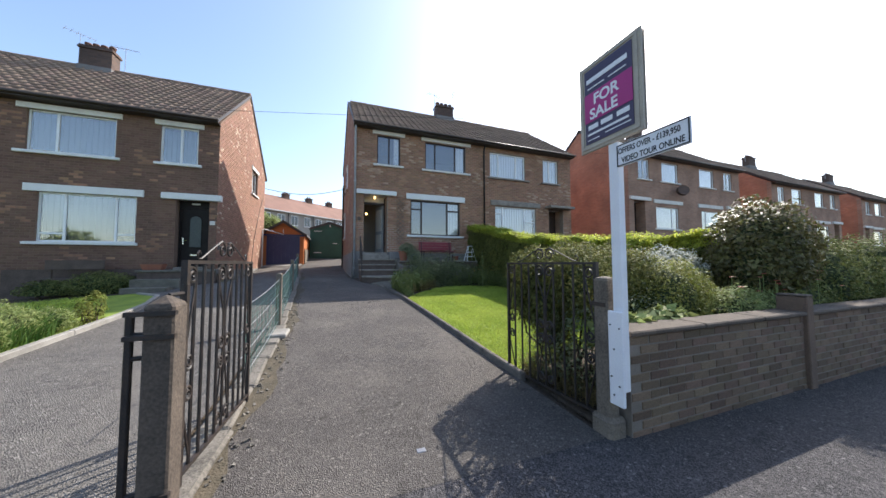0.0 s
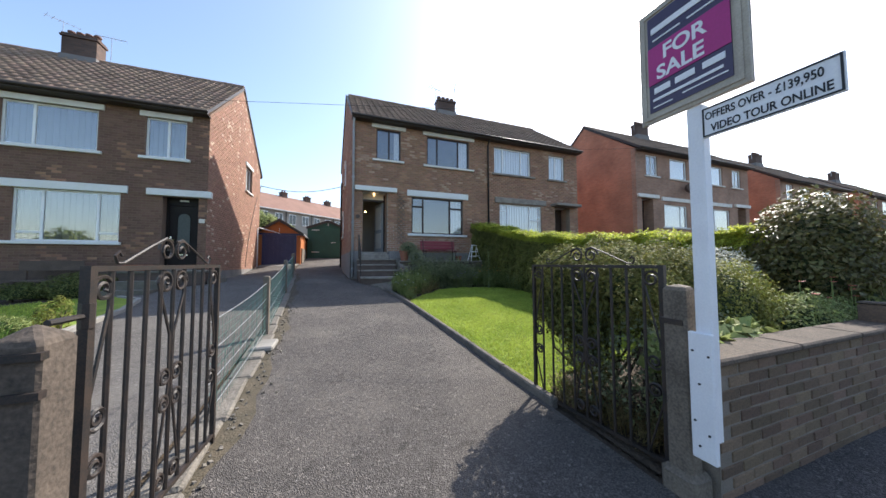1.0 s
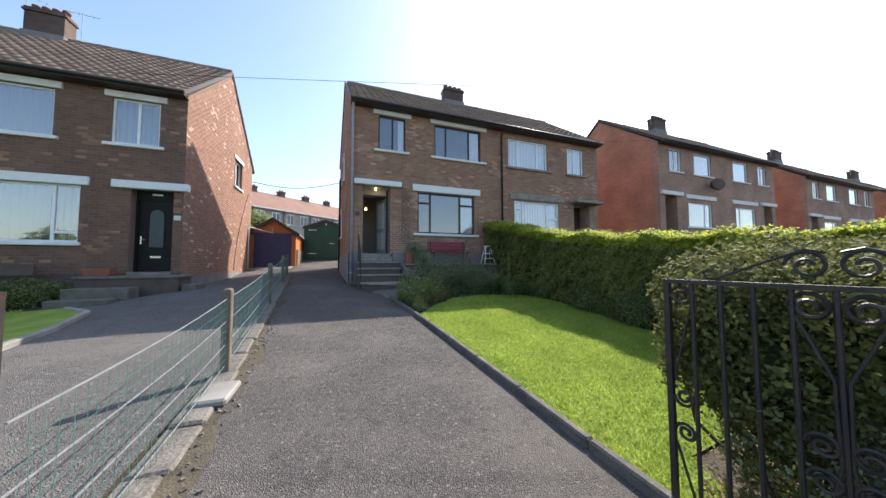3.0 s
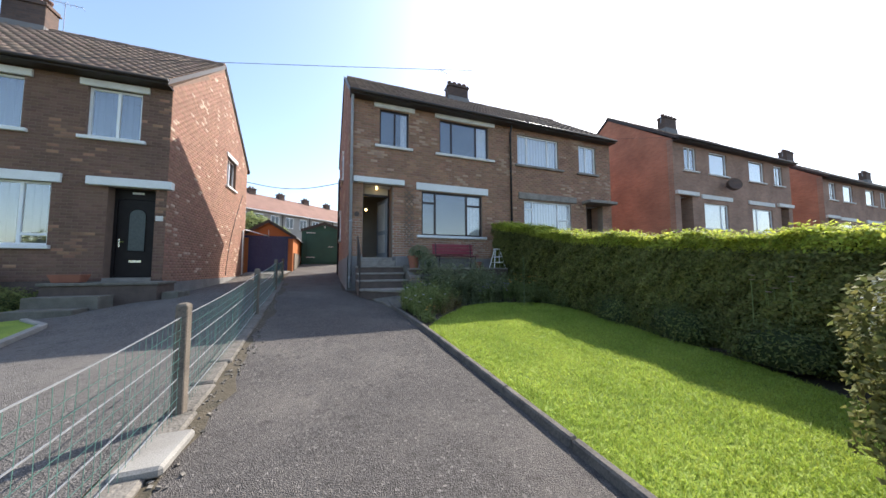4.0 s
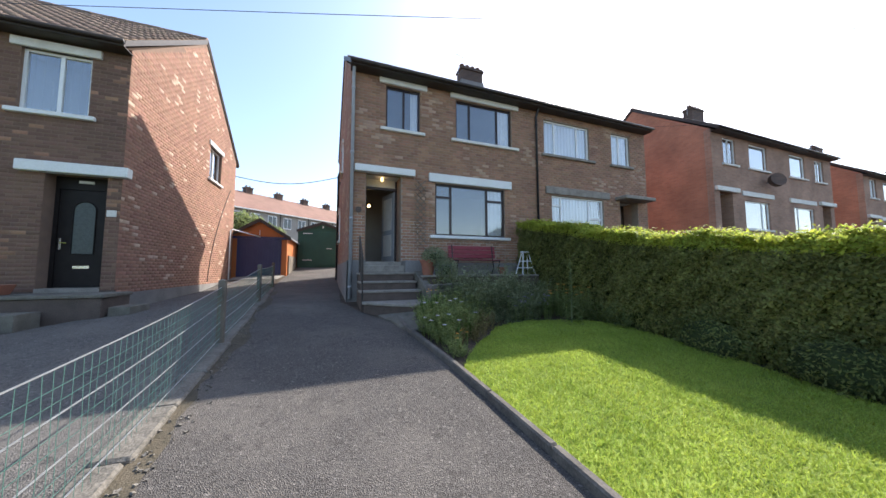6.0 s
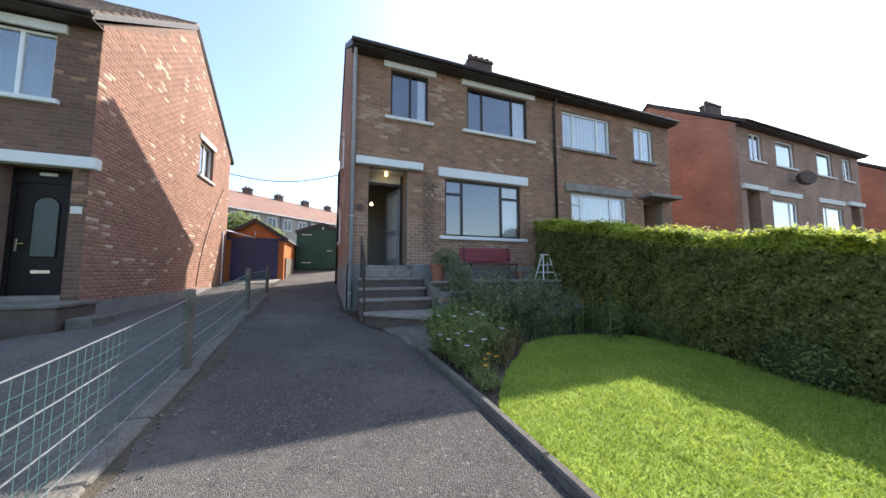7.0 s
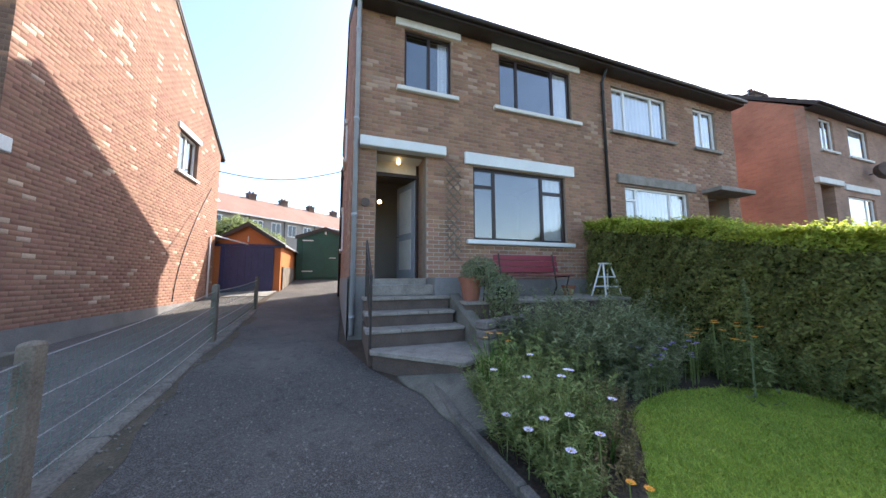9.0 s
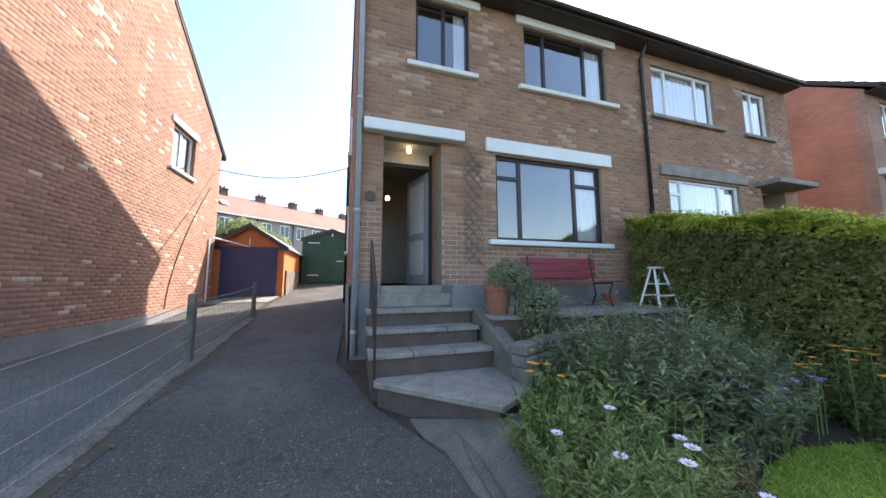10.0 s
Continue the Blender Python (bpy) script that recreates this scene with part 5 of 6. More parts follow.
grass("grass", LAWN, 170000, 0.04, M_GRASS, 3, 0.028, "short bright green lawn grass", 0.7, 0.0035)
grass("grass", [(2.17, 3.4), (2.24, 3.4), (2.02, 8.1), (1.96, 8.1)], 2200, 0.06, M_GRASS, 4, 0.03, "longer grass along the kerb", 0.6, 0.003)

# clipped hedge along the boundary
HY, HZ = (2.9, 4.6, 5.9, 7.0, 9.0, 11.0, 12.95), (1.95, 2.0, 2.1, 2.2, 2.46, 2.95, 3.32)


def hedge():
    rs = np.random.RandomState(21)
    t = thing("hedge", (6.5, 8, land(6.5, 8)), "clipped green privet hedge along the garden boundary", "hedge")
    n = 190000
    y = rs.uniform(2.9, 12.95, n)
    ht = np.interp(y, HY, HZ)
    g = np.array([land(6.4, b) for b in y])
    where = rs.random(n)
    x = np.empty(n); z = np.empty(n); N = np.zeros((n, 3))
    f = where < 0.52
    x[f] = 6.02 + np.abs(rs.normal(scale=0.07, size=f.sum())) ; z[f] = g[f] + (ht - g)[f] * rs.random(f.sum()) ** 0.8; N[f] = (-1, 0, 0.5)
    tp = (where >= 0.52) & (where < 0.85)
    x[tp] = rs.uniform(6.02, 6.95, tp.sum()); z[tp] = ht[tp] - np.abs(rs.normal(scale=0.05, size=tp.sum())) + 0.02; N[tp] = (0, 0, 1)
    bk = where >= 0.85
    x[bk] = 6.95 - np.abs(rs.normal(scale=0.06, size=bk.sum())); z[bk] = g[bk] + (ht - g)[bk] * rs.random(bk.sum()); N[bk] = (1, 0, 0.4)
    wob = 0.07 * np.sin(y * 3.1 + z * 2) + 0.06 * np.sin(y * 8 + z * 5) * np.sin(z * 7 - y * 3) + 0.03 * np.sin(y * 19 + z * 14)
    x += np.where(f, wob, 0)
    z += np.where(tp, 0.05 * np.sin(y * 4.3) + 0.03 * np.sin(y * 11 + x * 9), 0)
    sp = rs.random(n) < 0.1
    z += np.where(sp & tp, rs.uniform(0, 0.11, n), 0)
    x -= np.where(sp & f, rs.uniform(0, 0.08, n), 0)
    P = np.stack([x, y, z], 1)
    N = N + rs.normal(scale=0.55, size=N.shape)
    # top and upper-edge leaves take the sunlit colour, the rest the shaded one
    sunlit_top = tp | (f & (z > ht - 0.16 - 0.1 * rs.random(n)))
    tagged(part("young_leaves", leaf_mesh("young_leaves", P[sunlit_top], N[sunlit_top], 0.029, rs, 0.5), M_HEDGE, t, "yellow-green top leaves with sunlight painted into their colour"), kind="stuff")
    tagged(part("foliage", leaf_mesh("foliage", P[~sunlit_top], N[~sunlit_top], 0.029, rs, 0.5), M_HEDGE_SIDE, t), kind="stuff")
    # solid dark boxes within the hedge, coloured as its inner shade
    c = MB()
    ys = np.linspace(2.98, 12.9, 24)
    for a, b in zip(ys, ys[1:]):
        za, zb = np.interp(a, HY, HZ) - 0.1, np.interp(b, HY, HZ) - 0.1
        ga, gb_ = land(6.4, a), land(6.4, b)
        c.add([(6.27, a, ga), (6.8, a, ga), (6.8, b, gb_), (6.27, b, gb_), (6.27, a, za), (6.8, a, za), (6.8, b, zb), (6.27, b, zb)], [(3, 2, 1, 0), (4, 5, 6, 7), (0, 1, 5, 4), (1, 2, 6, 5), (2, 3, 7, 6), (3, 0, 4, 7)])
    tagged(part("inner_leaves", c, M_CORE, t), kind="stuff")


hedge()
# shrubs between the gate and the hedge
shrub("gate_bush", "loose olive-green small-leaved bush leaning over the gate", "bush", [(3.0, 3.05, 1.32, 0.5, 0.46, 0.45), (3.5, 2.9, 1.3, 0.6, 0.55, 0.45), (2.62, 2.6, 1.25, 0.38, 0.45, 0.42), (2.5, 3.18, 1.3, 0.38, 0.34, 0.4), (3.95, 3.2, 1.22, 0.5, 0.5, 0.45), (2.42, 2.95, 1.02, 0.26, 0.4, 0.42), (2.45, 3.22, 1.0, 0.28, 0.28, 0.3), (2.65, 3.0, 0.6, 0.22, 0.28, 0.45)], 46000, 0.018, M_OLIVE, 31, 0.6, core=0.4)
shrub("trailing_stems", "thin trailing stems with sparse leaves behind the gate bars", "bush", [(2.5, 2.4, 0.62, 0.25, 0.4, 0.55), (2.45, 2.85, 0.55, 0.22, 0.4, 0.5), (2.9, 2.35, 0.6, 0.4, 0.3, 0.5), (3.4, 2.5, 0.7, 0.5, 0.35, 0.5)], 6000, 0.018, M_GREYGREEN, 39, 0.55, core=0)
shrub("yellow_shrub", "yellow-green fine-leaved rounded shrub behind the wall", "shrub", [(4.1, 2.65, 0.95, 0.75, 0.5, 0.62), (4.7, 2.9, 0.9, 0.6, 0.5, 0.6)], 22000, 0.019, M_YELLOW, 32, 0.4)
shrub("silver_shrub", "silvery grey-leaved shrub near the hedge", "shrub", [(5.3, 3.3, 1.25, 0.6, 0.5, 0.5), (5.0, 3.6, 1.2, 0.5, 0.5, 0.5)], 9000, 0.026, M_SILVER, 33, 0.4)
shrub("flowering_shrub", "low fresh green shrub with red flowers at the wall", "shrub", [(4.9, 2.25, 0.75, 0.5, 0.3, 0.42), (5.6, 2.3, 0.7, 0.5, 0.3, 0.4)], 11000, 0.02, M_FRESH, 34, 0.45)
shrub("bronze_bush", "tall glossy dark bronze-green bush", "bush", [(6.5, 2.65, 1.75, 0.8, 0.65, 0.75), (7.0, 2.8, 1.5, 0.7, 0.6, 0.7), (6.2, 2.6, 1.4, 0.6, 0.55, 0.6)], 20000, 0.035, M_PURPLE, 35, 0.5)
shrub("roadside_shrub", "mixed dark green shrubs spilling over the wall", "shrub", [(8.0, 2.6, 1.1, 0.8, 0.6, 0.85), (9.3, 2.7, 1.1, 0.9, 0.6, 0.85), (10.8, 2.7, 1.2, 0.9, 0.6, 0.9), (6.6, 2.25, 0.8, 0.7, 0.3, 0.45)], 24000, 0.026, M_BUSH, 36)
shrub("broad_leaved_plant", "broad-leaved plant with pale glossy leaves on the wall", "plant", [(2.75, 2.12, 0.78, 0.42, 0.22, 0.2), (3.3, 2.1, 0.8, 0.4, 0.2, 0.2)], 900, 0.075, M_FRESH, 37, 0.55, stems=False, core=0.5)

# ---- steps, patio and things at the front door ----
st = thing("front_steps", (1.6, 12.2, land(1.6, 12.2)), "worn stone front steps with a wedge-shaped landing", "steps", kind="structure")
gz = lambda x, y: land(x, y) - 0.05
part("landing_slab", MB().prism([(0.98, 11.62), (1.99, 10.69), (2.5, 11.0), (2.5, 11.85), (1.0, 11.85)], 0.945, 1.01), M_STEP, st, "wedge-shaped stone landing", bevel=0.012)
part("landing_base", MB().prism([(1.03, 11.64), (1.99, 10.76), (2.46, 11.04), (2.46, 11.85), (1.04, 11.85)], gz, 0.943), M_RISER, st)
part("path_slab", MB().prism([(1.3, 11.3), (1.38, 10.98), (1.5, 10.75), (1.56, 10.35), (1.74, 9.9), (2.3, 9.9), (2.4, 10.9), (1.99, 10.8)], gz, lambda x, y: land(x, y) + 0.02 + 0.16 * min(max((x - 1.4 - (10.95 - y) * 0.2) / 0.5, 0), 1)), M_PATHSTONE, st, "sloping mossy stone slab below the landing", bevel=0.015)
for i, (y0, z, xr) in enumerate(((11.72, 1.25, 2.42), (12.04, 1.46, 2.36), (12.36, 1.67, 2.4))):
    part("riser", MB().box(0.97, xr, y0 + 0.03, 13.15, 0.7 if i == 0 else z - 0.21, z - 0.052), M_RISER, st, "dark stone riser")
    a = 0.93
    while a < xr - 0.05:
        b = min(a + 0.5, xr + 0.03)
        part("tread", MB().box(a, b - 0.006, y0, y0 + 0.45, z - 0.05, z), M_STEP, st, bevel=0.008)
        a = b
part("door_step", MB().box(1.1, 2.22, 12.74, 13.2, 1.672, 1.86), M_STEP, st, "pale concrete door step", bevel=0.012)
part("wing_wall", MB().box(2.21, 2.75, 12.62, 13.16, 1.6, 2.0), M_RENDERBASE, st, bevel=0.012)
wg = [(2.44, 11.0, 1.12), (2.66, 11.1, 1.14), (2.62, 12.45, 1.72), (2.42, 12.45, 1.72)]
part("wing_slope", MB().add([(x, y, 0.7) for x, y, z in wg] + wg, [(3, 2, 1, 0), (4, 5, 6, 7), (0, 1, 5, 4), (1, 2, 6, 5), (2, 3, 7, 6), (3, 0, 4, 7)]), M_PATHSTONE, st, "sloping worn stone cheek beside the steps", bevel=0.02)
hr = thing("handrail", (1.0, 11.7, 1.0), "black wrought iron handrail with twisted panel beside the steps", "handrail")
part("rail", MB().tube([(0.99, 11.66, 1.98), (0.99, 11.7, 2.03), (0.99, 12.6, 2.62), (0.99, 12.7, 2.64)], 0.018, 8), M_IRON, hr, smooth=True)
part("post", MB().box(0.975, 1.005, 11.655, 11.685, 1.02, 2.0), M_IRON, hr)
part("post", MB().box(0.975, 1.005, 12.665, 12.695, 1.66, 2.62), M_IRON, hr)
for k in range(1, 8):
    y = 11.67 + k * 0.126
    part("baluster", MB().tube([(0.99, y, 1.3 + (y - 11.67) * 0.6), (0.99 + 0.01 * (-1) ** k, y + 0.02, 1.7 + (y - 11.67) * 0.6), (0.99, y, 2.0 + (y - 11.67) * 0.6)], 0.008, 5), M_IRON, hr)
part("lower_rail", MB().tube([(0.99, 11.67, 1.3), (0.99, 12.68, 1.9)], 0.01, 6), M_IRON, hr)
patio = thing("patio", (4.2, 12.5, 1.0), "grey stone flagged patio below the window", "patio", kind="structure")
rng = random.Random(3)
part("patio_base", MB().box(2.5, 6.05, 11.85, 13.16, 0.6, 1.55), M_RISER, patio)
for ix in range(6):
    for iy in range(3):
        part("flagstone", MB().box(2.5 + ix * 0.59, 2.5 + ix * 0.59 + 0.58, 11.8 + iy * 0.452, 11.8 + iy * 0.452 + 0.444, 1.55, 1.6 + rng.uniform(-0.004, 0.006)), M_STEP, patio, bevel=0.008)
rw = thing("retaining_wall", (2.7, 11.4, 0.8), "low mossy stone retaining wall of the raised bed", "wall", kind="structure")
M_STONE = mat("rubble_stone", (0.2, 0.175, 0.155), (0.11, 0.095, 0.085), 0.92, scale=5, fine=50, spread=0.5, bump=0.7, rand=0.25)
for r in range(5):
    x, y = 2.42, 11.15
    for k in range(5):
        L = rng.uniform(0.16, 0.3)
        q = MB().box(0, L - 0.012, -0.1, 0.1, 0, 0.118, pose(x, y, 0.78 + r * 0.125, 0, rng.uniform(-2, 2), 24 + rng.uniform(-4, 4)))
        part("stone", q, M_STONE, rw, bevel=0.018)
        x += L * math.cos(radians(24)); y += L * math.sin(radians(24))


def bench(x0, x1, y, z):
    M_RED = mat("red_painted_slats", (0.30, 0.05, 0.065), (0.23, 0.04, 0.05), 0.5, scale=4, fine=40, bump=0.15)
    b = thing("bench", ((x0 + x1) / 2, y, z), "red painted slatted garden bench with black iron ends", "bench")
    for k in range(3):
        part("seat_slat", MB().box(x0, x1, y - 0.42 + k * 0.13, y - 0.31 + k * 0.13, z + 0.42, z + 0.445), M_RED, b, bevel=0.006)
    for k in range(3):
        part("back_slat", MB().box(x0, x1 - 0.05, y + 0.02 + k * 0.02, y + 0.045 + k * 0.02, z + 0.5 + k * 0.13, z + 0.615 + k * 0.13), M_RED, b, bevel=0.006)
    for x in (x0 + 0.12, x1 - 0.16):
        part("iron_end", MB().tube([(x, y - 0.42, z), (x, y - 0.36, z + 0.2), (x, y - 0.44, z + 0.41), (x, y - 0.02, z + 0.4), (x, y + 0.07, z + 0.9)], 0.018, 6), M_IRON, b, "black iron bench end")
        part("iron_leg", MB().tube([(x, y + 0.05, z), (x, y - 0.06, z + 0.2), (x, y - 0.02, z + 0.4)], 0.018, 6), M_IRON, b)


bench(3.6, 5.25, 12.87, 1.6)


def step_stool(cx, cy, z, h):
    s_ = thing("stepladder", (cx, cy, z), "small white wooden A-frame stepladder by the hedge", "stepladder")
    for sx in (-1, 1):
        for sy in (-1, 1):
            part("leg", MB().tube([(cx + sx * 0.22, cy + sy * 0.18, z), (cx + sx * 0.09, cy + sy * 0.03, z + h)], 0.018, 6), M_WHITE, s_)
    for k, f in enumerate((0.3, 0.6)):
        for sy in (-1, 1):
            w, d = 0.22 - 0.13 * f, 0.18 - 0.15 * f
            part("tread", MB().box(cx - w, cx + w, cy + sy * d - 0.03, cy + sy * d + 0.03, z + h * f - 0.012, z + h * f + 0.012), M_WHITE, s_, bevel=0.004)
    part("top", MB().box(cx - 0.13, cx + 0.13, cy - 0.07, cy + 0.07, z + h, z + h + 0.03), M_WHITE, s_, bevel=0.006)


step_stool(5.84, 12.2, 1.6, 0.66)
M_TERRA = mat("terracotta", (0.33, 0.13, 0.08), (0.25, 0.1, 0.065), 0.85, scale=5, bump=0.2)


def pot(cx, cy, z, r, h, label):
    p = thing("plant_pot", (cx, cy, z), label, "plant pot")
    part("pot", MB().lathe([(r * 0.68, z), (r * 0.95, z + h * 0.82), (r * 1.08, z + h * 0.83), (r * 1.08, z + h), (r * 0.92, z + h), (r * 0.88, z + h * 0.88)], cx, cy, 18), M_TERRA, p, smooth=False)
    part("soil", MB().lathe([(0.01, z + h * 0.84), (r * 0.9, z + h * 0.85), (r * 0.9, z + h * 0.88), (0.01, z + h * 0.9)], cx, cy, 14), M_EARTH, p)


pot(2.72, 12.15, 1.6, 0.2, 0.4, "terracotta plant pot on the patio")
pot(5.35, 12.75, 1.6, 0.14, 0.22, "small clay plant pot beside the bench")
tr = thing("trellis", (2.78, 13.18, 2.5), "expanding wooden lattice trellis on the brick wall", "trellis")
for k in range(10):
    z = 2.42 + k * 0.2
    for sg in (-1, 1):
        m = pose(2.8, 13.165 - 0.008 * sg, z + 0.1, 0, sg * 46, 0)
        part("lath", MB().box(-0.25, 0.25, -0.005, 0.005, -0.01, 0.01, m), M_POST, tr)
solo("door_plaque", MB().tube([(0.98, 13.192, 3.45), (0.98, 13.165, 3.45)], 0.085, 20), M_RISER, "round grey plaque on the brick pier", "plaque")
solo("alarm_box", MB().box(side_x(18.9) - 0.04, side_x(18.9) + 0.02, 18.9, 19.05, 5.7, 5.85), M_BLACKPIPE, "small black bracket on the gable wall", "bracket", bevel=0.01)

# ---- planting in the flower bed ----
M_WHITEPETAL = mat("pale_lilac_petals", (0.72, 0.66, 0.82), (0.62, 0.55, 0.76), 0.6, scale=9, bump=0.0, island=0.1)
M_ORANGEPETAL = mat("orange_petals", (0.75, 0.2, 0.02), (0.8, 0.34, 0.03), 0.6, scale=9, bump=0.0, island=0.15)
M_YELLOWPETAL = mat("yellow_petals", (0.75, 0.5, 0.04), None, 0.6, scale=9, bump=0.0)
M_VIOLET = mat("violet_petals", (0.3, 0.2, 0.62), (0.22, 0.15, 0.5), 0.6, scale=9, bump=0.0, island=0.2)
M_REDPETAL = mat("red_petals", (0.55, 0.05, 0.06), (0.6, 0.12, 0.12), 0.6, scale=9, bump=0.0, island=0.2)
M_PINKPETAL = mat("pink_petals", (0.75, 0.42, 0.46), (0.8, 0.6, 0.6), 0.6, scale=9, bump=0.0, island=0.15)


def flower(name, label, x, y, z, r, petals, material, group, h=0.3, tilt=0.0):
    f = thing(name, (x, y, z - h), label, "flower", group)
    part("stem", MB().tube([(x, y, z - h), (x + 0.01, y, z - h * 0.5), (x, y, z)], 0.004, 4), M_FRESH, f)
    hd = MB()
    a0 = x * 50
    for k in range(petals):
        a = a0 + 2 * math.pi * k / petals
        d, q = Vector((math.cos(a), math.sin(a), 0.25)), Vector((-math.sin(a), math.cos(a), 0))
        c = Vector((x, y - 0.3 * r, z))
        w = r * 2.2 / petals
        hd.add([c + d * r * 0.15, c + d * r * 0.7 + q * w, c + d * r, c + d * r * 0.7 - q * w], [(0, 1, 2, 3)])
    part("petals", hd, material, f)
    part("eye", MB().lathe([(r * 0.05, z), (r * 0.22, z + 0.004), (r * 0.12, z + r * 0.18)], x, y - 0.3 * r, 8), M_YELLOWPETAL, f)


def stem_clump(name, label, category, mounds, stems, h, leaf, slim, material, seed, per=14, lean=0.3, rise=0.5):
    """Many upright leafy stems; mounds: (x, y, radius x, radius y, height share)."""
    rs = np.random.RandomState(seed)
    B = np.array(mounds)
    share = B[:, 2] * B[:, 3]
    B = B[rs.choice(len(B), stems, p=share / share.sum())]
    q, a = np.sqrt(rs.random(stems)), rs.uniform(0, 6.283, stems)
    x, y = B[:, 0] + B[:, 2] * q * np.cos(a), B[:, 1] + B[:, 3] * q * np.sin(a)
    z = np.array([land(u, v) for u, v in zip(x, y)])
    H = h * B[:, 4] * (1 - 0.45 * q ** 2) * rs.uniform(0.65, 1.15, stems)
    dx, dy = H * (lean * q * np.cos(a) + rs.normal(scale=0.12, size=stems)), H * (lean * q * np.sin(a) + rs.normal(scale=0.12, size=stems))
    cx, cy = float(np.mean([m[0] for m in mounds])), float(np.mean([m[1] for m in mounds]))
    t = thing(name, (cx, cy, land(cx, cy)), label, category)
    k = np.repeat(np.arange(stems), per)
    f = rs.uniform(0.12, 1.0, len(k)) ** 0.8
    P = np.stack([x[k] + dx[k] * f ** 1.6, y[k] + dy[k] * f ** 1.6, z[k] + H[k] * f], 1)
    b = rs.uniform(0, 6.283, len(k))
    A = np.stack([np.cos(b), np.sin(b), rise + rs.normal(scale=0.35, size=len(k))], 1)
    A /= np.linalg.norm(A, axis=1, keepdims=True)
    S = np.cross(A, rs.normal(scale=0.3, size=A.shape) + np.array([0, 0, 1.0]))
    S /= np.linalg.norm(S, axis=1, keepdims=True) + 1e-9
    L = (leaf * rs.uniform(0.6, 1.3, len(k)) * (1.15 - 0.45 * f))[:, None]
    droop = np.array([0, 0, -0.25]) * L
    V = np.stack([P, P + A * L + S * L * slim, P + A * L * 2 + droop, P + A * L - S * L * slim], 1).reshape(-1, 3)
    tagged(part("foliage", fast_mesh("foliage", V, np.arange(len(V)).reshape(-1, 4)), material, t), kind="stuff")
    O = np.stack([x, y, z - 0.02], 1)
    M_ = np.stack([x + dx * 0.33, y + dy * 0.33, z + H * 0.5], 1)
    T_ = np.stack([x + dx, y + dy, z + H], 1)
    W = np.stack([np.cos(a), np.sin(a), 0 * a], 1) * 0.003
    V = np.stack([O - W, O + W, M_ + W, M_ - W, T_ + W * 0.4, T_ - W * 0.4], 1).reshape(-1, 3)
    o = np.arange(stems)[:, None] * 6
    F = np.concatenate([o + np.array([[0, 1, 2, 3]]), o + np.array([[3, 2, 4, 5]])], 0)
    tagged(part("stalk_mass", fast_mesh("stalk_mass", V, F), material, t), kind="stuff")
    return t


stem_clump("grey_shrub", "grey-green narrow-leaved mound of upright stems in the bed", "shrub", [(3.75, 10.75, 0.8, 0.5, 1.0), (4.45, 10.65, 0.65, 0.42, 0.92), (3.25, 10.95, 0.45, 0.4, 0.92), (4.0, 10.3, 0.7, 0.3, 0.75)], 520, 1.2, 0.056, 0.2, M_GREYGREEN, 51, per=36, lean=0.35)
stem_clump("leafy_perennial", "broad-lobed fresh green perennial beside the steps", "plant", [(2.95, 11.0, 0.4, 0.3, 1.0), (2.75, 10.6, 0.25, 0.25, 0.8)], 75, 0.85, 0.062, 0.55, M_FRESH, 52, per=11, lean=0.5, rise=0.1)
stem_clump("daisy_clump", "tangled feathery green clump with pale lilac daisies", "plant", [(2.15, 9.75, 0.32, 0.5, 1.0), (2.2, 10.3, 0.25, 0.3, 1.1), (2.5, 9.75, 0.3, 0.4, 0.9), (2.1, 9.2, 0.18, 0.25, 0.6)], 460, 0.58, 0.036, 0.22, M_FRESH, 53, per=32)
stem_clump("lily_clump", "tall lance-leaved green stems among the daisies", "plant", [(2.6, 10.15, 0.3, 0.35, 1.0), (2.95, 9.95, 0.3, 0.3, 0.9), (3.2, 10.35, 0.25, 0.2, 1.0)], 90, 0.75, 0.05, 0.2, M_FRESH, 60, per=20, rise=0.7)
stem_clump("bellflower_clump", "green leafy clump with violet bellflowers at the lawn edge", "plant", [(3.7, 10.1, 0.35, 0.14, 0.9), (4.35, 10.2, 0.4, 0.14, 1.0)], 150, 0.4, 0.03, 0.25, M_GREYGREEN, 59, per=18)
stem_clump("russet_plant", "low russet-brown plant in the bed", "plant", [(2.75, 9.5, 0.25, 0.25, 0.9), (3.15, 9.8, 0.25, 0.2, 1.0), (2.45, 9.15, 0.2, 0.15, 0.7)], 170, 0.42, 0.026, 0.3, M_RUSSET, 54, per=20)
stem_clump("border_plant", "dark green ferny border planting below the hedge", "plant", [(5.1, 10.45, 0.6, 0.3, 1.0), (5.65, 10.1, 0.3, 0.4, 1.0), (5.85, 9.3, 0.16, 0.5, 0.85), (5.1, 11.1, 0.6, 0.4, 1.1), (5.7, 11.2, 0.3, 0.5, 1.2), (4.9, 11.5, 0.4, 0.25, 1.1), (5.45, 9.85, 0.4, 0.22, 0.9)], 620, 0.7, 0.036, 0.3, M_LEAFMID, 55, per=30)
shrub("border_plant", "straggling green plants along the hedge foot", "plant", [(5.95, 7.6, 0.65, 0.2, 0.6, 0.4), (5.85, 6.3, 0.6, 0.25, 0.6, 0.4), (5.75, 5.0, 0.5, 0.3, 0.6, 0.4)], 7000, 0.028, M_BUSH, 56, 0.4)
shrub("potted_shrub", "bushy potted plant with small pale flowers on the patio", "plant", [(2.85, 12.05, 2.1, 0.34, 0.28, 0.26), (3.1, 11.75, 1.75, 0.3, 0.25, 0.32)], 3600, 0.03, M_GREYGREEN, 57, 0.3, core=0.35)
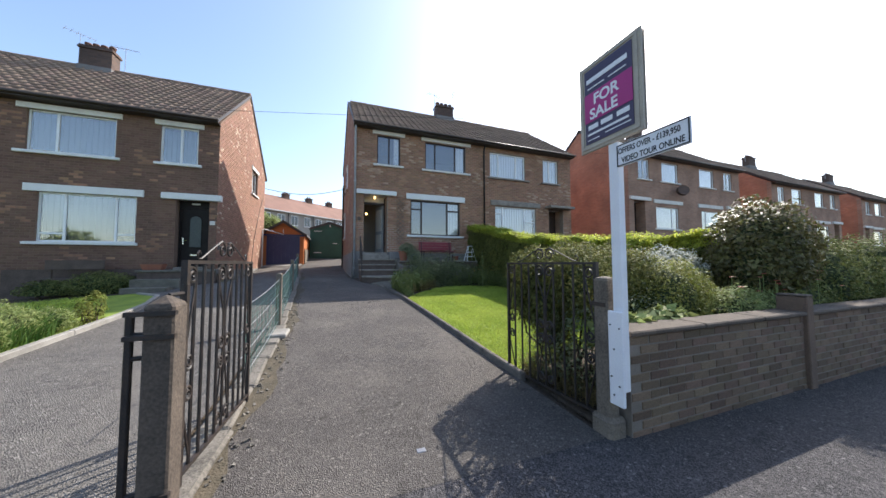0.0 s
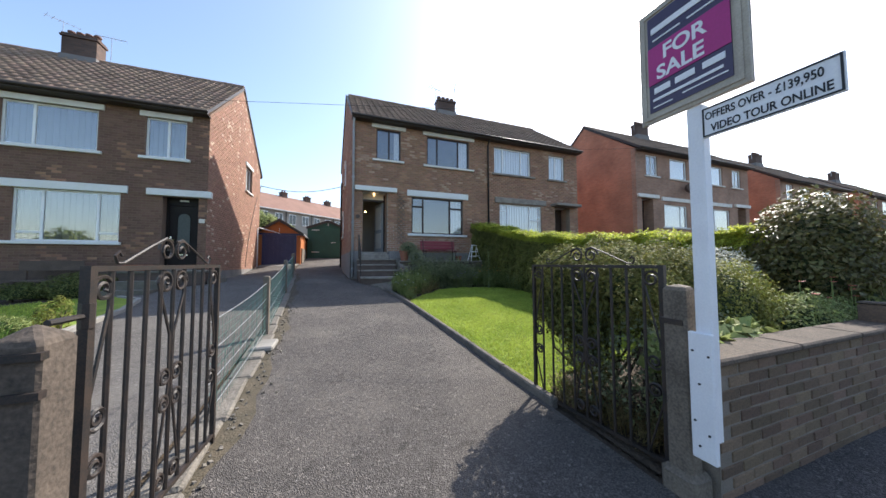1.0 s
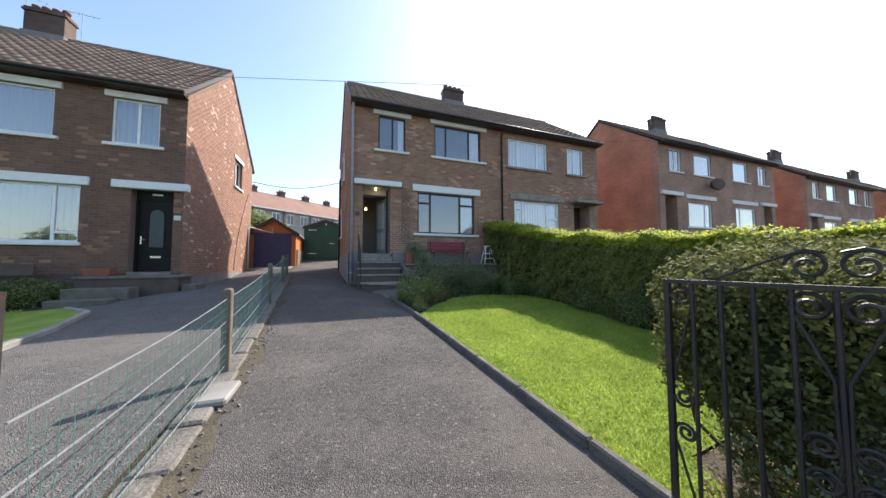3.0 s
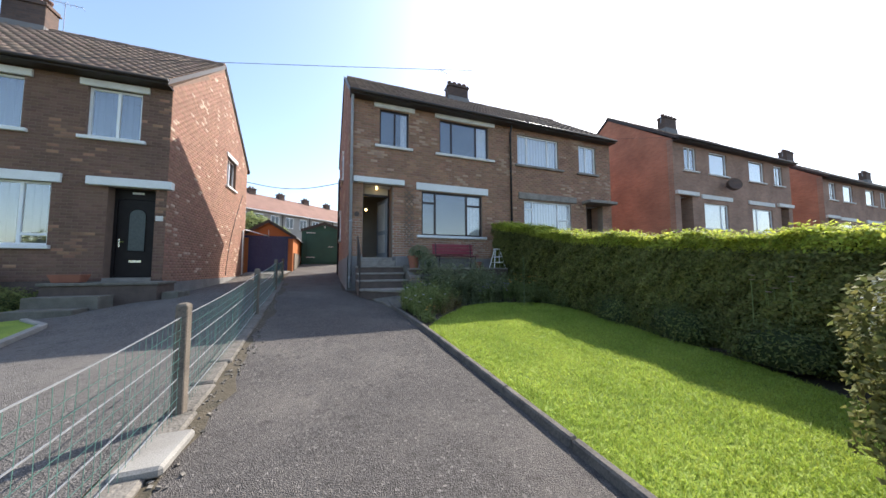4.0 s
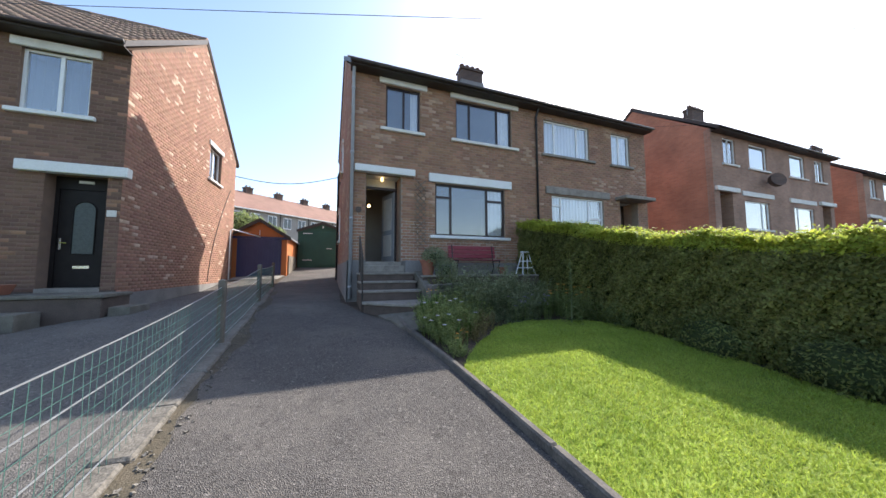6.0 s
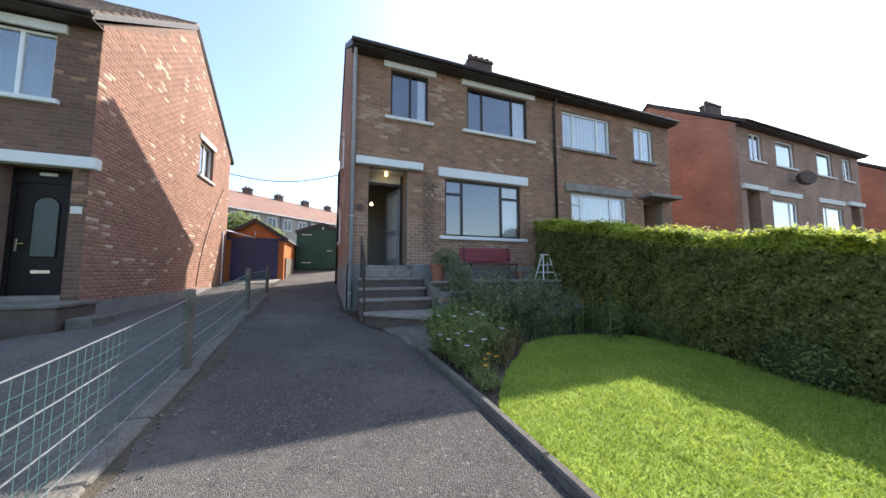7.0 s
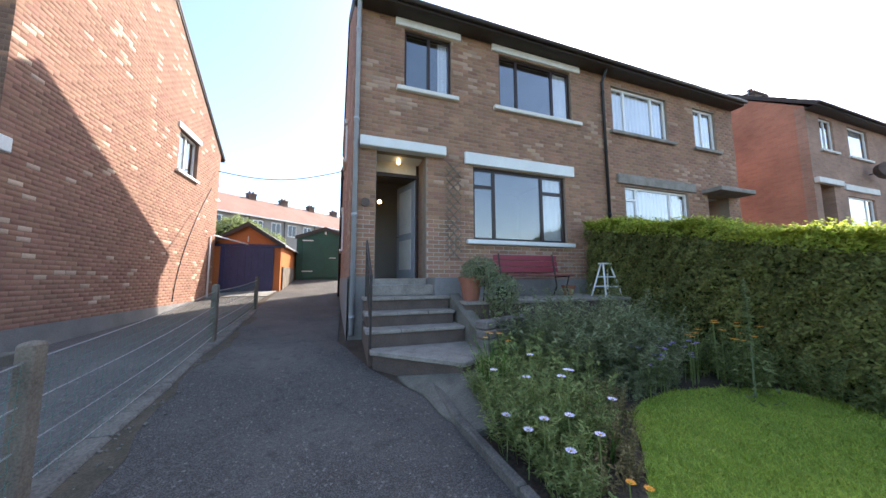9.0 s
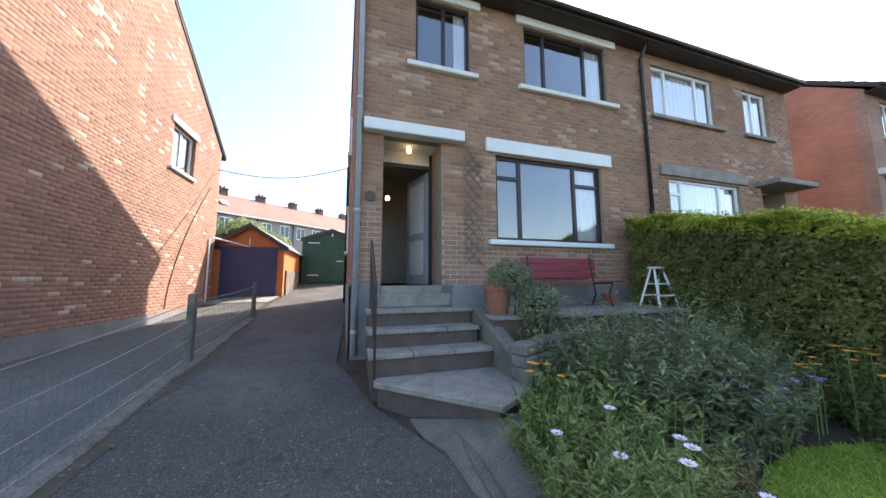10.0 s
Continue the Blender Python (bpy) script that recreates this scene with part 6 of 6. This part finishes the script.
stem_clump("patio_edge_plant", "thin straggling stems growing on the stone wall", "plant", [(2.85, 11.5, 0.25, 0.15, 0.9), (3.3, 11.55, 0.35, 0.15, 0.8)], 60, 1.15, 0.028, 0.25, M_YELLOW, 68, per=16)
stem_clump("ground_cover", "dry brown and green low stems under the gate", "plant", [(2.4, 2.35, 0.16, 0.35, 1.0), (2.35, 2.9, 0.16, 0.3, 1.0)], 240, 0.3, 0.022, 0.3, M_RUSSET, 69, per=14)
stem_clump("bed_edge_plant", "small bright green marigold leaves at the kerb", "plant", [(2.1, 8.72, 0.16, 0.2, 1.0)], 70, 0.24, 0.026, 0.3, M_FRESH, 58, per=12)
rng = random.Random(8)
for x, y, z in ((1.85, 9.56, 0.92), (1.9, 9.35, 0.9), (2.0, 9.3, 0.98), (2.05, 9.1, 0.86), (2.18, 9.25, 1.0), (2.28, 9.44, 1.2), (2.4, 9.5, 1.22), (2.3, 9.1, 0.92), (2.1, 9.65, 1.15), (2.6, 9.7, 1.14), (1.98, 10.0, 1.12), (2.35, 9.95, 1.24), (2.75, 9.4, 0.98)):
    flower("daisy", "pale lilac daisy on a thin stem", x, y, z, 0.04, 12, M_WHITEPETAL, "daisies", h=z - land(x, y))
for x, y, z in ((2.3, 10.75, 1.27), (2.38, 10.8, 1.24), (2.45, 10.72, 1.25), (2.24, 10.68, 1.22), (2.5, 10.6, 1.18), (2.1, 8.7, 0.8), (2.2, 8.8, 0.82), (2.05, 8.6, 0.76), (2.28, 8.75, 0.8)):
    flower("marigold", "bright orange marigold in the bed", x, y, z + (0.05 if y > 9 else 0.0), 0.042 if y > 9 else 0.03, 14, M_ORANGEPETAL, "marigolds", h=z - land(x, y))
for k in range(14):
    x, y = rng.uniform(4.9, 5.85), rng.uniform(9.75, 10.3)
    flower("marigold", "orange border flower below the hedge", x, y, 1.3 + rng.uniform(-0.14, 0.12), 0.048, 10, M_ORANGEPETAL, "marigolds", h=0.68)
for k in range(26):
    x, y = rng.uniform(3.9, 4.9), rng.uniform(9.98, 10.2)
    flower("violet_flower", "small violet bellflower at the lawn edge", x, y, 1.08 + rng.uniform(-0.14, 0.14), 0.036, 7, M_VIOLET, "violet flowers", h=0.48)
for k in range(7):
    x, y = 5.98 + rng.uniform(-0.06, 0.03), 5.2 + rng.uniform(-0.35, 0.35)
    flower("rose", "pale pink rose growing through the hedge", x, y, 1.45 + rng.uniform(-0.25, 0.2), 0.045, 9, M_PINKPETAL, "roses", h=0.7)
for k in range(16):
    x = rng.uniform(4.6, 7.2)
    flower("red_flower", "small red flower above the garden wall", x, 2.1 + rng.uniform(-0.12, 0.15), 1.12 + rng.uniform(-0.1, 0.25), 0.035, 7, M_REDPETAL, "red flowers", h=0.5)


def spike(x, y, z0, h):
    t = thing("mullein", (x, y, z0), "tall pale flower spike with grey leaves", "plant")
    part("stem", MB().tube([(x, y, z0), (x + 0.02, y, z0 + h * 0.5), (x, y, z0 + h)], 0.012, 6, 0.005), M_GREYGREEN, t)
    rs = np.random.RandomState(9)
    n = 260
    hh = rs.random(n)
    a = rs.uniform(0, 6.28, n)
    r = np.where(hh < 0.45, 0.22 * (1 - hh), 0.02)
    P = np.stack([x + np.cos(a) * r, y + np.sin(a) * r, z0 + hh * h], 1)
    N = np.stack([np.cos(a) * 0.5, np.sin(a) * 0.5, np.ones(n)], 1)
    tagged(part("leaves", leaf_mesh("leaves", P, N, 0.04, rs, 0.3), M_LEAFMID, t), kind="stuff")


spike(5.1, 9.6, land(5.1, 9.6), 1.4)
grass("reeds", [(1.95, 10.1), (2.35, 10.2), (2.5, 10.75), (2.15, 10.65)], 330, 0.55, M_GRASS_TALL, 61, 0.0, "upright strap-leaved plants by the steps", 0.18, 0.008)
grass("reeds", [(2.2, 9.1), (2.7, 9.3), (2.9, 9.8), (2.3, 9.6)], 260, 0.34, M_GRASS_TALL, 62, 0.0, "thin upright stems among the daisies", 0.25, 0.005)

# ---- garden of the house next door ----
LL = [(-4.1, 2.3), (-4.04, 5.4), (-4.1, 7.8), (-4.25, 9.0), (-4.65, 10.4), (-5.5, 11.3), (-12, 11.6), (-12, 2.3)]
sheet("side_lawn", LL, 0.05, M_LAWN, "lawn of the house next door", step=0.8, category="lawn")
grass("grass", [(-4.3, 5.0), (-4.55, 7.4), (-4.6, 8.6), (-6.0, 10.6), (-6.2, 11.4), (-9, 11.4), (-9, 5)], 26000, 0.07, M_GRASS, 63, 0.04, "unmown grass next door", 0.6, 0.006)
grass("tall_grass", [(-4.12, 5.0), (-4.15, 6.5), (-4.5, 7.2), (-8.5, 7.6), (-8.5, 5.0)], 26000, 0.34, M_GRASS_TALL, 64, 0.03, "tall tufted grass beside the concrete drive", 0.4, 0.008)
shrub("lavender_clump", "soft grey-green lavender mounds spilling over the pale kerb", "plant", [(-4.45, 5.5, 0.5, 0.42, 0.5, 0.36), (-4.6, 6.2, 0.55, 0.45, 0.45, 0.36), (-5.3, 5.9, 0.55, 0.6, 0.6, 0.4), (-4.4, 6.8, 0.5, 0.3, 0.35, 0.26)], 14000, 0.045, M_FRESH, 67, 0.14, stems=False, core=0.6, up=0.2)
shrub("side_bush", "rounded green bush below the next-door window", "bush", [(-6.9, 12.5, 0.75, 0.95, 0.5, 0.5), (-8.2, 12.6, 0.6, 0.7, 0.4, 0.4)], 9000, 0.035, M_BUSH, 65, 0.35)
shrub("yellow_spires", "pale yellow-green upright plants at the drive edge", "plant", [(-4.25, 7.5, 0.66, 0.15, 0.15, 0.3), (-4.2, 7.15, 0.6, 0.12, 0.12, 0.26)], 600, 0.04, M_YELLOW, 66, 0.3, core=0)
ek = thing("side_kerb", (-4.3, 7, land(-4.3, 7)), "pale concrete kerb along the next-door lawn", "kerb", kind="structure")
ring = [(-4.05, 2.4), (-4.02, 4.0), (-3.99, 5.4), (-4.02, 6.6), (-4.06, 7.8), (-4.2, 9.0), (-4.6, 10.4), (-5.4, 11.2)]
for (xa, ya), (xb, yb) in zip(ring, ring[1:]):
    d = Vector((xb - xa, yb - ya, 0)); nn = Vector((-d.y, d.x, 0)).normalized() * 0.05
    za, zb = land(xa, ya), land(xb, yb)
    vs = [(xa + nn.x, ya + nn.y, za - 0.05), (xa - nn.x, ya - nn.y, za - 0.05), (xb - nn.x, yb - nn.y, zb - 0.05), (xb + nn.x, yb + nn.y, zb - 0.05), (xa + nn.x, ya + nn.y, za + 0.09), (xa - nn.x, ya - nn.y, za + 0.09), (xb - nn.x, yb - nn.y, zb + 0.09), (xb + nn.x, yb + nn.y, zb + 0.09)]
    part("kerb_stone", MB().add(vs, [(3, 2, 1, 0), (4, 5, 6, 7), (0, 1, 5, 4), (1, 2, 6, 5), (2, 3, 7, 6), (3, 0, 4, 7)]), M_CONCRETE, ek, bevel=0.012)
ns = thing("side_steps", (-4.9, 12.4, 0.5), "grey concrete platform and steps at the black door", "steps", kind="structure")
part("platform", MB().box(-6.1, -3.95, 12.5, LF - 0.04, 0.3, 1.2), M_RISER, ns, bevel=0.012)
part("platform_top", MB().box(-6.14, -3.9, 12.46, LF - 0.04, 1.2, 1.27), M_PATHSTONE, ns, bevel=0.012)
part("step", MB().box(-6.0, -4.75, 11.95, 12.458, 0.2, 0.98), M_PATHSTONE, ns, bevel=0.012)
part("step", MB().box(-6.0, -4.9, 11.5, 11.948, 0.2, 0.74), M_PATHSTONE, ns, bevel=0.012)
part("side_step", MB().box(-3.9, -3.55, 12.6, 13.3, 0.3, 1.0), M_PATHSTONE, ns, bevel=0.012)
tp = thing("planter", (-5.9, 12.95, 1.27), "red clay trough planter by the next-door steps", "planter")
part("trough", MB().add([(-6.1, 12.8, 1.27), (-5.6, 12.8, 1.27), (-5.6, 13.05, 1.27), (-6.1, 13.05, 1.27), (-6.16, 12.75, 1.47), (-5.54, 12.75, 1.47), (-5.54, 13.1, 1.47), (-6.16, 13.1, 1.47)], [(3, 2, 1, 0), (4, 5, 6, 7), (0, 1, 5, 4), (1, 2, 6, 5), (2, 3, 7, 6), (3, 0, 4, 7)]), M_TERRA, tp, bevel=0.012)
sb = thing("garden_bench", (-7.85, 12.9, 0.4), "dark weathered timber garden seat below the next-door window", "bench")
part("seat_board", MB().box(-8.55, -7.15, 12.6, 12.95, 0.98, 1.03), M_RISER, sb, bevel=0.006)
part("back_board", MB().box(-8.55, -7.15, 12.95, 12.99, 1.3, 1.6), M_RISER, sb, bevel=0.006)
for x in (-8.45, -7.25):
    part("leg", MB().box(x - 0.03, x + 0.03, 12.62, 12.68, 0.3, 0.98), M_RISER, sb)
    part("leg", MB().box(x - 0.03, x + 0.03, 12.99, 13.05, 0.3, 1.6), M_RISER, sb)
# gable fittings next door
solo("gable_cable", MB().tube([(L1 + 0.02, 18.5 + 2.1 * u ** 1.6, 1.3 + 4.1 * u) for u in np.linspace(1, 0, 14)], 0.012, 5), M_BLACKPIPE, "thin black cable running down the gable wall", "cable")
solo("waste_pipe", MB().tube([(L1 + 0.06, 20.75, 1.2), (L1 + 0.06, 20.75, 3.6), (L1 + 0.12, 20.9, 3.65), (L1 + 1.1, 21.5, 3.4)], 0.03, 8), M_UPVC, "white plastic pipe from the gable to the garage", "pipe", smooth=True)
solo("wall_plate", MB().box(-4.47, -4.3, LF - 0.03, LF - 0.008, 2.95, 3.1), M_LINTEL, "small pale wall plate beside the black door", "plate", bevel=0.006)
dish = thing("satellite_dish", (22.05, 13.0, 6.4), "grey satellite dish on a far house front", "satellite dish")
part("dish", MB().tube([(22.05, 12.8, 6.38), (21.97, 12.7, 6.4), (21.95, 12.66, 6.41)], 0.36, 16), M_SOOT, dish)
part("arm", MB().tube([(22.05, 13.2, 6.35), (22.0, 12.75, 6.38)], 0.02, 6), M_BLACKPIPE, dish)

# ---- across the street ----
for k in range(9):
    x = -30 + k * 8 + (k % 3) * 1.5
    shrub("street_tree", "leafy green tree across the street", "tree", [(x, -22 - (k % 2) * 4, 3.4, 2.6, 2.2, 2.4), (x + 1.5, -22.5, 2.6, 2.0, 1.8, 1.8), (x - 1.8, -21.5, 2.2, 1.8, 1.6, 1.7)], 2600, 0.22, M_FRESH, 70 + k, 0.6, "street trees")

# ---- garages, terrace behind, cables ----
M_ORANGE = mat("orange_painted_boards", (0.52, 0.17, 0.05), (0.42, 0.13, 0.04), 0.7, scale=2, fine=40, spread=0.7, bump=0.2)
M_BLUEDOOR = mat("blue_garage_door", (0.045, 0.045, 0.12), (0.03, 0.03, 0.085), 0.4, scale=2, fine=20, bump=0.1)
M_GREENSHED = mat("dark_green_sheet", (0.03, 0.09, 0.06), (0.022, 0.065, 0.045), 0.6, scale=1.5, fine=30, bump=0.15)
M_SHEETROOF = mat("grey_sheet_roof", (0.3, 0.29, 0.29), (0.2, 0.19, 0.19), 0.8, scale=2, bump=0.2)
M_DASH = mat("grey_pebbledash", (0.36, 0.34, 0.30), (0.27, 0.25, 0.22), 0.9, scale=1, fine=60, bump=0.5)


def gabled_shed(name, label, x0, x1, y0, y1, z0, eave, apex, wallmat, roofmat, over=0.2):
    s_ = thing(name, ((x0 + x1) / 2, (y0 + y1) / 2, z0), label, "garage")
    c = (x0 + x1) / 2
    poly = [(x0, z0 - 0.2), (x1, z0 - 0.2), (x1, eave), (c, apex), (x0, eave)]
    n = 5
    part("shell", MB().add([(x, y, z) for y in (y0, y1) for x, z in poly], [tuple(range(n)), tuple(range(2 * n - 1, n - 1, -1))] + [(i, n + i, n + (i + 1) % n, (i + 1) % n) for i in range(n)]), wallmat, s_)
    sl = (apex - eave) / (c - x0)
    for sg in (-1, 1):
        xe = c + sg * (x1 - c + over)
        ze = eave - over * sl
        vs = [(c, y0 - over, apex + 0.02), (xe, y0 - over, ze + 0.02), (xe, y1 + over, ze + 0.02), (c, y1 + over, apex + 0.02), (c, y0 - over, apex + 0.08), (xe, y0 - over, ze + 0.08), (xe, y1 + over, ze + 0.08), (c, y1 + over, apex + 0.08)]
        part("roof_sheet", MB().add(vs, [(3, 2, 1, 0), (4, 5, 6, 7), (0, 1, 5, 4), (1, 2, 6, 5), (2, 3, 7, 6), (3, 0, 4, 7)]), roofmat, s_)
        vb = [(c, y0 - over - 0.02, apex - 0.1), (xe, y0 - over - 0.02, ze - 0.1), (xe, y0 - over - 0.02, ze + 0.09), (c, y0 - over - 0.02, apex + 0.09), (c, y0 - over - 0.003, apex - 0.1), (xe, y0 - over - 0.003, ze - 0.1), (xe, y0 - over - 0.003, ze + 0.09), (c, y0 - over - 0.003, apex + 0.09)]
        part("bargeboard", MB().add(vb, [(3, 2, 1, 0), (4, 5, 6, 7), (0, 1, 5, 4), (1, 2, 6, 5), (2, 3, 7, 6), (3, 0, 4, 7)]), M_FASCIA, s_)
    return s_


G1 = gabled_shed("garage", "small orange garage with dark blue door", -4.4, -1.95, 21.6, 27.0, 1.4, 3.45, 4.25, M_ORANGE, M_SHEETROOF)
gd = part("garage_door", MB().box(-4.13, -2.2, 21.55, 21.595, 1.42, 3.3), M_BLUEDOOR, G1, "dark blue up-and-over garage door", bevel=0.01)
for k in range(8):
    part("door_rib", MB().box(-4.05 + k * 0.235, -3.95 + k * 0.235, 21.535, 21.549, 1.5, 3.22), M_BLUEDOOR, gd)
part("door_head", MB().box(-4.45, -1.9, 21.53, 21.597, 3.3, 3.42), M_BLUEDOOR, G1)
part("shed_bracket", MB().box(-3.2, -3.17, 21.56, 21.598, 3.5, 3.75), M_WHITE, G1)
G2 = gabled_shed("shed", "dark green corrugated garage at the end of the drive", -1.85, 1.05, 25.2, 31.0, 1.95, 4.25, 4.78, M_GREENSHED, M_GREENSHED, 0.08)
sd = part("shed_door", MB().box(-1.55, 0.75, 25.15, 25.195, 2.02, 4.2), M_GREENSHED, G2, "green double door", bevel=0.01)
for z in (2.35, 4.05):
    part("strap_hinge", MB().box(-1.55, -1.0, 25.135, 25.149, z, z + 0.05), M_LINTEL, sd)
part("bolt", MB().box(-0.15, 0.2, 25.135, 25.149, 3.1, 3.14), M_LINTEL, sd)
part("vent", MB().box(-0.42, -0.34, 25.16, 25.198, 4.45, 4.6), M_LINTEL, G2)
solo("side_fence_panel", MB().box(-1.93, -1.88, 21.9, 24.8, 1.4, 2.5), M_POST, "weathered timber fence between the garages", "fence")
sheet("garage_apron", [(-4.2, 20.4), (-2.1, 20.2), (-2.0, 21.5), (-4.2, 21.55)], 0.03, M_CONCRETE, "pale concrete strip in front of the orange garage", step=0.5)


def terrace():
    """A long terrace that stands askew behind the gardens."""
    A, B = Vector((-14.5, 41.5, 0)), Vector((4.0, 57.0, 0))
    u = (B - A).normalized()
    nrm = Vector((u.y, -u.x, 0))
    L = (B - A).length
    m = Matrix(((u.x, -nrm.x, 0, A.x), (u.y, -nrm.y, 0, A.y), (0, 0, 1, 0), (0, 0, 0, 1)))
    t = thing("terraced_houses", (-5, 50, 4.0), "grey pebbledashed terrace with faded red roof behind the gardens", "house")
    E, R, D = 9.2, 12.1, 8.0
    part("shell", MB().box(0, L, 0, D, 2.5, E, m), M_DASH, t)
    rf = [(x, y, z) for x in (-0.2, L + 0.2) for y, z in ((-0.3, E - 0.1), (D / 2, R), (D + 0.3, E - 0.1))]
    part("roof", MB().add([m @ Vector(p) for p in rf], [(0, 1, 4, 3), (1, 2, 5, 4), (0, 3, 5, 2), (0, 2, 1), (3, 4, 5)]), M_TILE_PINK, t, "faded red tiled roof")
    part("gutter", MB().box(-0.2, L + 0.2, -0.4, -0.3, E - 0.2, E - 0.06, m), M_WHITE, t)
    for k in range(6):
        x = 4.1 + k * 4.15
        c = part("chimney", MB().box(x - 0.45, x + 0.45, D / 2 - 0.4, D / 2 + 0.4, R - 0.4, R + 0.5, m).box(x - 0.52, x + 0.52, D / 2 - 0.47, D / 2 + 0.47, R + 0.5, R + 0.62, m), M_SOOT, t, "brown brick chimney")
        for s_ in (-0.2, 0.2):
            q = m @ Vector((x + s_, D / 2, 0))
            part("chimney_pot", MB().lathe([(0.12, R + 0.6), (0.1, R + 0.85), (0.13, R + 0.9), (0.06, R + 0.9)], q.x, q.y, 10), M_POTRED, c)
        for dx in (-1.0, 1.1):
            w = part("window", MB().box(x + dx - 0.55, x + dx + 0.55, -0.06, 0.02, 7.2, 8.7, m), M_UPVC, t, "white framed window")
            for e in (-0.26, 0.26):
                part("pane", MB().box(x + dx + e - 0.22, x + dx + e + 0.22, -0.075, -0.061, 7.3, 8.6, m), M_PANEFAR, w)
        part("downpipe", MB().tube([m @ Vector((x - 2.0, -0.1, E - 0.1)), m @ Vector((x - 2.0, -0.1, 3.5))], 0.06, 6), M_BLACKPIPE, t)
    part("skylight", MB().add([m @ Vector(p) for p in [(3.2, 1.2, E + 1.15), (3.9, 1.2, E + 1.15), (3.9, 2.0, E + 1.72), (3.2, 2.0, E + 1.72)]], [(0, 1, 2, 3)]), M_LINTEL, t)


M_PANEFAR = mat("far_window_glass", (0.05, 0.06, 0.07), (0.03, 0.035, 0.04), 0.1, scale=1, bump=0.0, spec=0.8)
terrace()
shrub("garden_tree", "leafy green garden tree behind the orange garage", "tree", [(-5.6, 28.5, 4.3, 1.6, 1.4, 1.5), (-4.2, 29.0, 3.9, 1.2, 1.2, 1.2), (-6.8, 29.0, 4.0, 1.3, 1.2, 1.3)], 12000, 0.09, M_FRESH, 41, 0.5)


def cable(a, b, sag, r, label):
    a, b = Vector(a), Vector(b)
    pts = [a.lerp(b, k / 16) - Vector((0, 0, sag * math.sin(math.pi * k / 16))) for k in range(17)]
    solo("cable", MB().tube(pts, r, 5), M_BLACKPIPE, label, "cable", smooth=True)


cable((-4.15, 20.9, 6.2), (0.53, 19.2, 6.15), 0.35, 0.018, "black cable slung between the two gable walls")
cable((-8.3, 13.38, 6.9), (60, -12.0, 7.5), 1.2, 0.006, "thin overhead wire from the house to the street")
cable((12.9, 12.85, 7.75), (60, -12.0, 8.3), 0.6, 0.006, "thin overhead wire from the house to the street")

# bricks of the near walls
rng = random.Random(77)
PLACE_F = lambda u, d, z: (u, FRONT - d, z)
h0 = md["holes"] + [(1.17, 2.21, 0, 4.62)]


def near_door(a, b, za, zb):
    return a >= NEAR[0] - 0.01 and b <= 3.2 and za > 1.98 and zb < 3.95


V, F = skin(X0, X1, md["base"], md["E"], h0, PLACE_F, rng, keep=lambda a, b, za, zb: not near_door(a, b, za, zb))
V, F = np.array(V), np.array(F)


def split_pale(V, F, share, seed, scatter):
    """Parts the bricks into two lots, the paler ones in loose clusters."""
    rs = np.random.RandomState(seed)
    nb = len(V) // 8
    c = V.reshape(nb, 8, 3).mean(1)
    f = np.sin(c[:, 0] * 1.7 + c[:, 1] * 1.3 + 1) * np.sin(c[:, 2] * 2.3 + c[:, 0] * 0.6) + rs.normal(scale=scatter, size=nb)
    pale = f > np.quantile(f, 1 - share)
    out = []
    for sel in (~pale, pale):
        k = np.where(sel)[0]
        VV = V.reshape(nb, 8, 3)[k].reshape(-1, 3)
        base = np.array([(4, 5, 6, 7), (0, 1, 5, 4), (1, 2, 6, 5), (2, 3, 7, 6), (3, 0, 4, 7)])
        FF = (np.arange(len(k))[:, None, None] * 8 + base[None]).reshape(-1, 4)
        out.append((VV, FF))
    return out


def lay(V, F, parent, m1, m2, share, seed, scatter=0.55):
    for (v, f), m in zip(split_pale(np.array(V), np.array(F), share, seed, scatter), (m1, m2)):
        if len(v):
            tagged(part("bricks", fast_mesh("bricks", v, f), m, parent), kind="stuff")


lay(V, F, main_front, M_BRICK, M_BRICK_PALE, 0.09, 1)
gable_top = lambda e, r, y0, y1: (lambda y: e + (r - e) * (1 - abs(y - (y0 + y1) / 2) / ((y1 - y0) / 2)))
V, F = skin(FRONT, BACK, md["base"], gable_top(md["E"], md["R"], FRONT, BACK), [], lambda u, d, z: (side_x(u) - d, u, z), rng)
lay(V, F, main_gables[0], M_BRICK_RED, M_BRICK_PALE, 0.1, 2)
V, F = skin(-10.3, L1, ld["base"], ld["E"], ld["holes"], lambda u, d, z: (u, LF - d, z), rng)
lay(V, F, left_front, M_BRICK_L, M_BRICK, 0.08, 3)
V, F = skin(LF, 21.3, ld["base"], gable_top(ld["E"], ld["R"], LF, 21.3), GW, lambda u, d, z: (L1 + d, u, z), rng)
lay(V, F, left_gables[1], M_BRICK_RED, M_BRICK_FLECK, 0.045, 4, 1.2)
# the bricks round the open doorway, one by one
V, F = skin(X0, 3.2, md["base"], md["E"], h0, PLACE_F, rng, keep=near_door)
V = np.array(V).reshape(-1, 8, 3)
lib = {}
for b in V:
    c0 = b[0]
    key = (round(b[1][0] - b[0][0], 2),)
    if key not in lib:
        me = MB().add(b - c0, [(4, 5, 6, 7), (0, 1, 5, 4), (1, 2, 6, 5), (2, 3, 7, 6), (3, 0, 4, 7)]).mesh("brick")
        me.materials.append(M_BRICK_P)
        lib[key] = me
    ob = new("brick", lib[key])
    ob.parent = main_front
    ob.location = c0
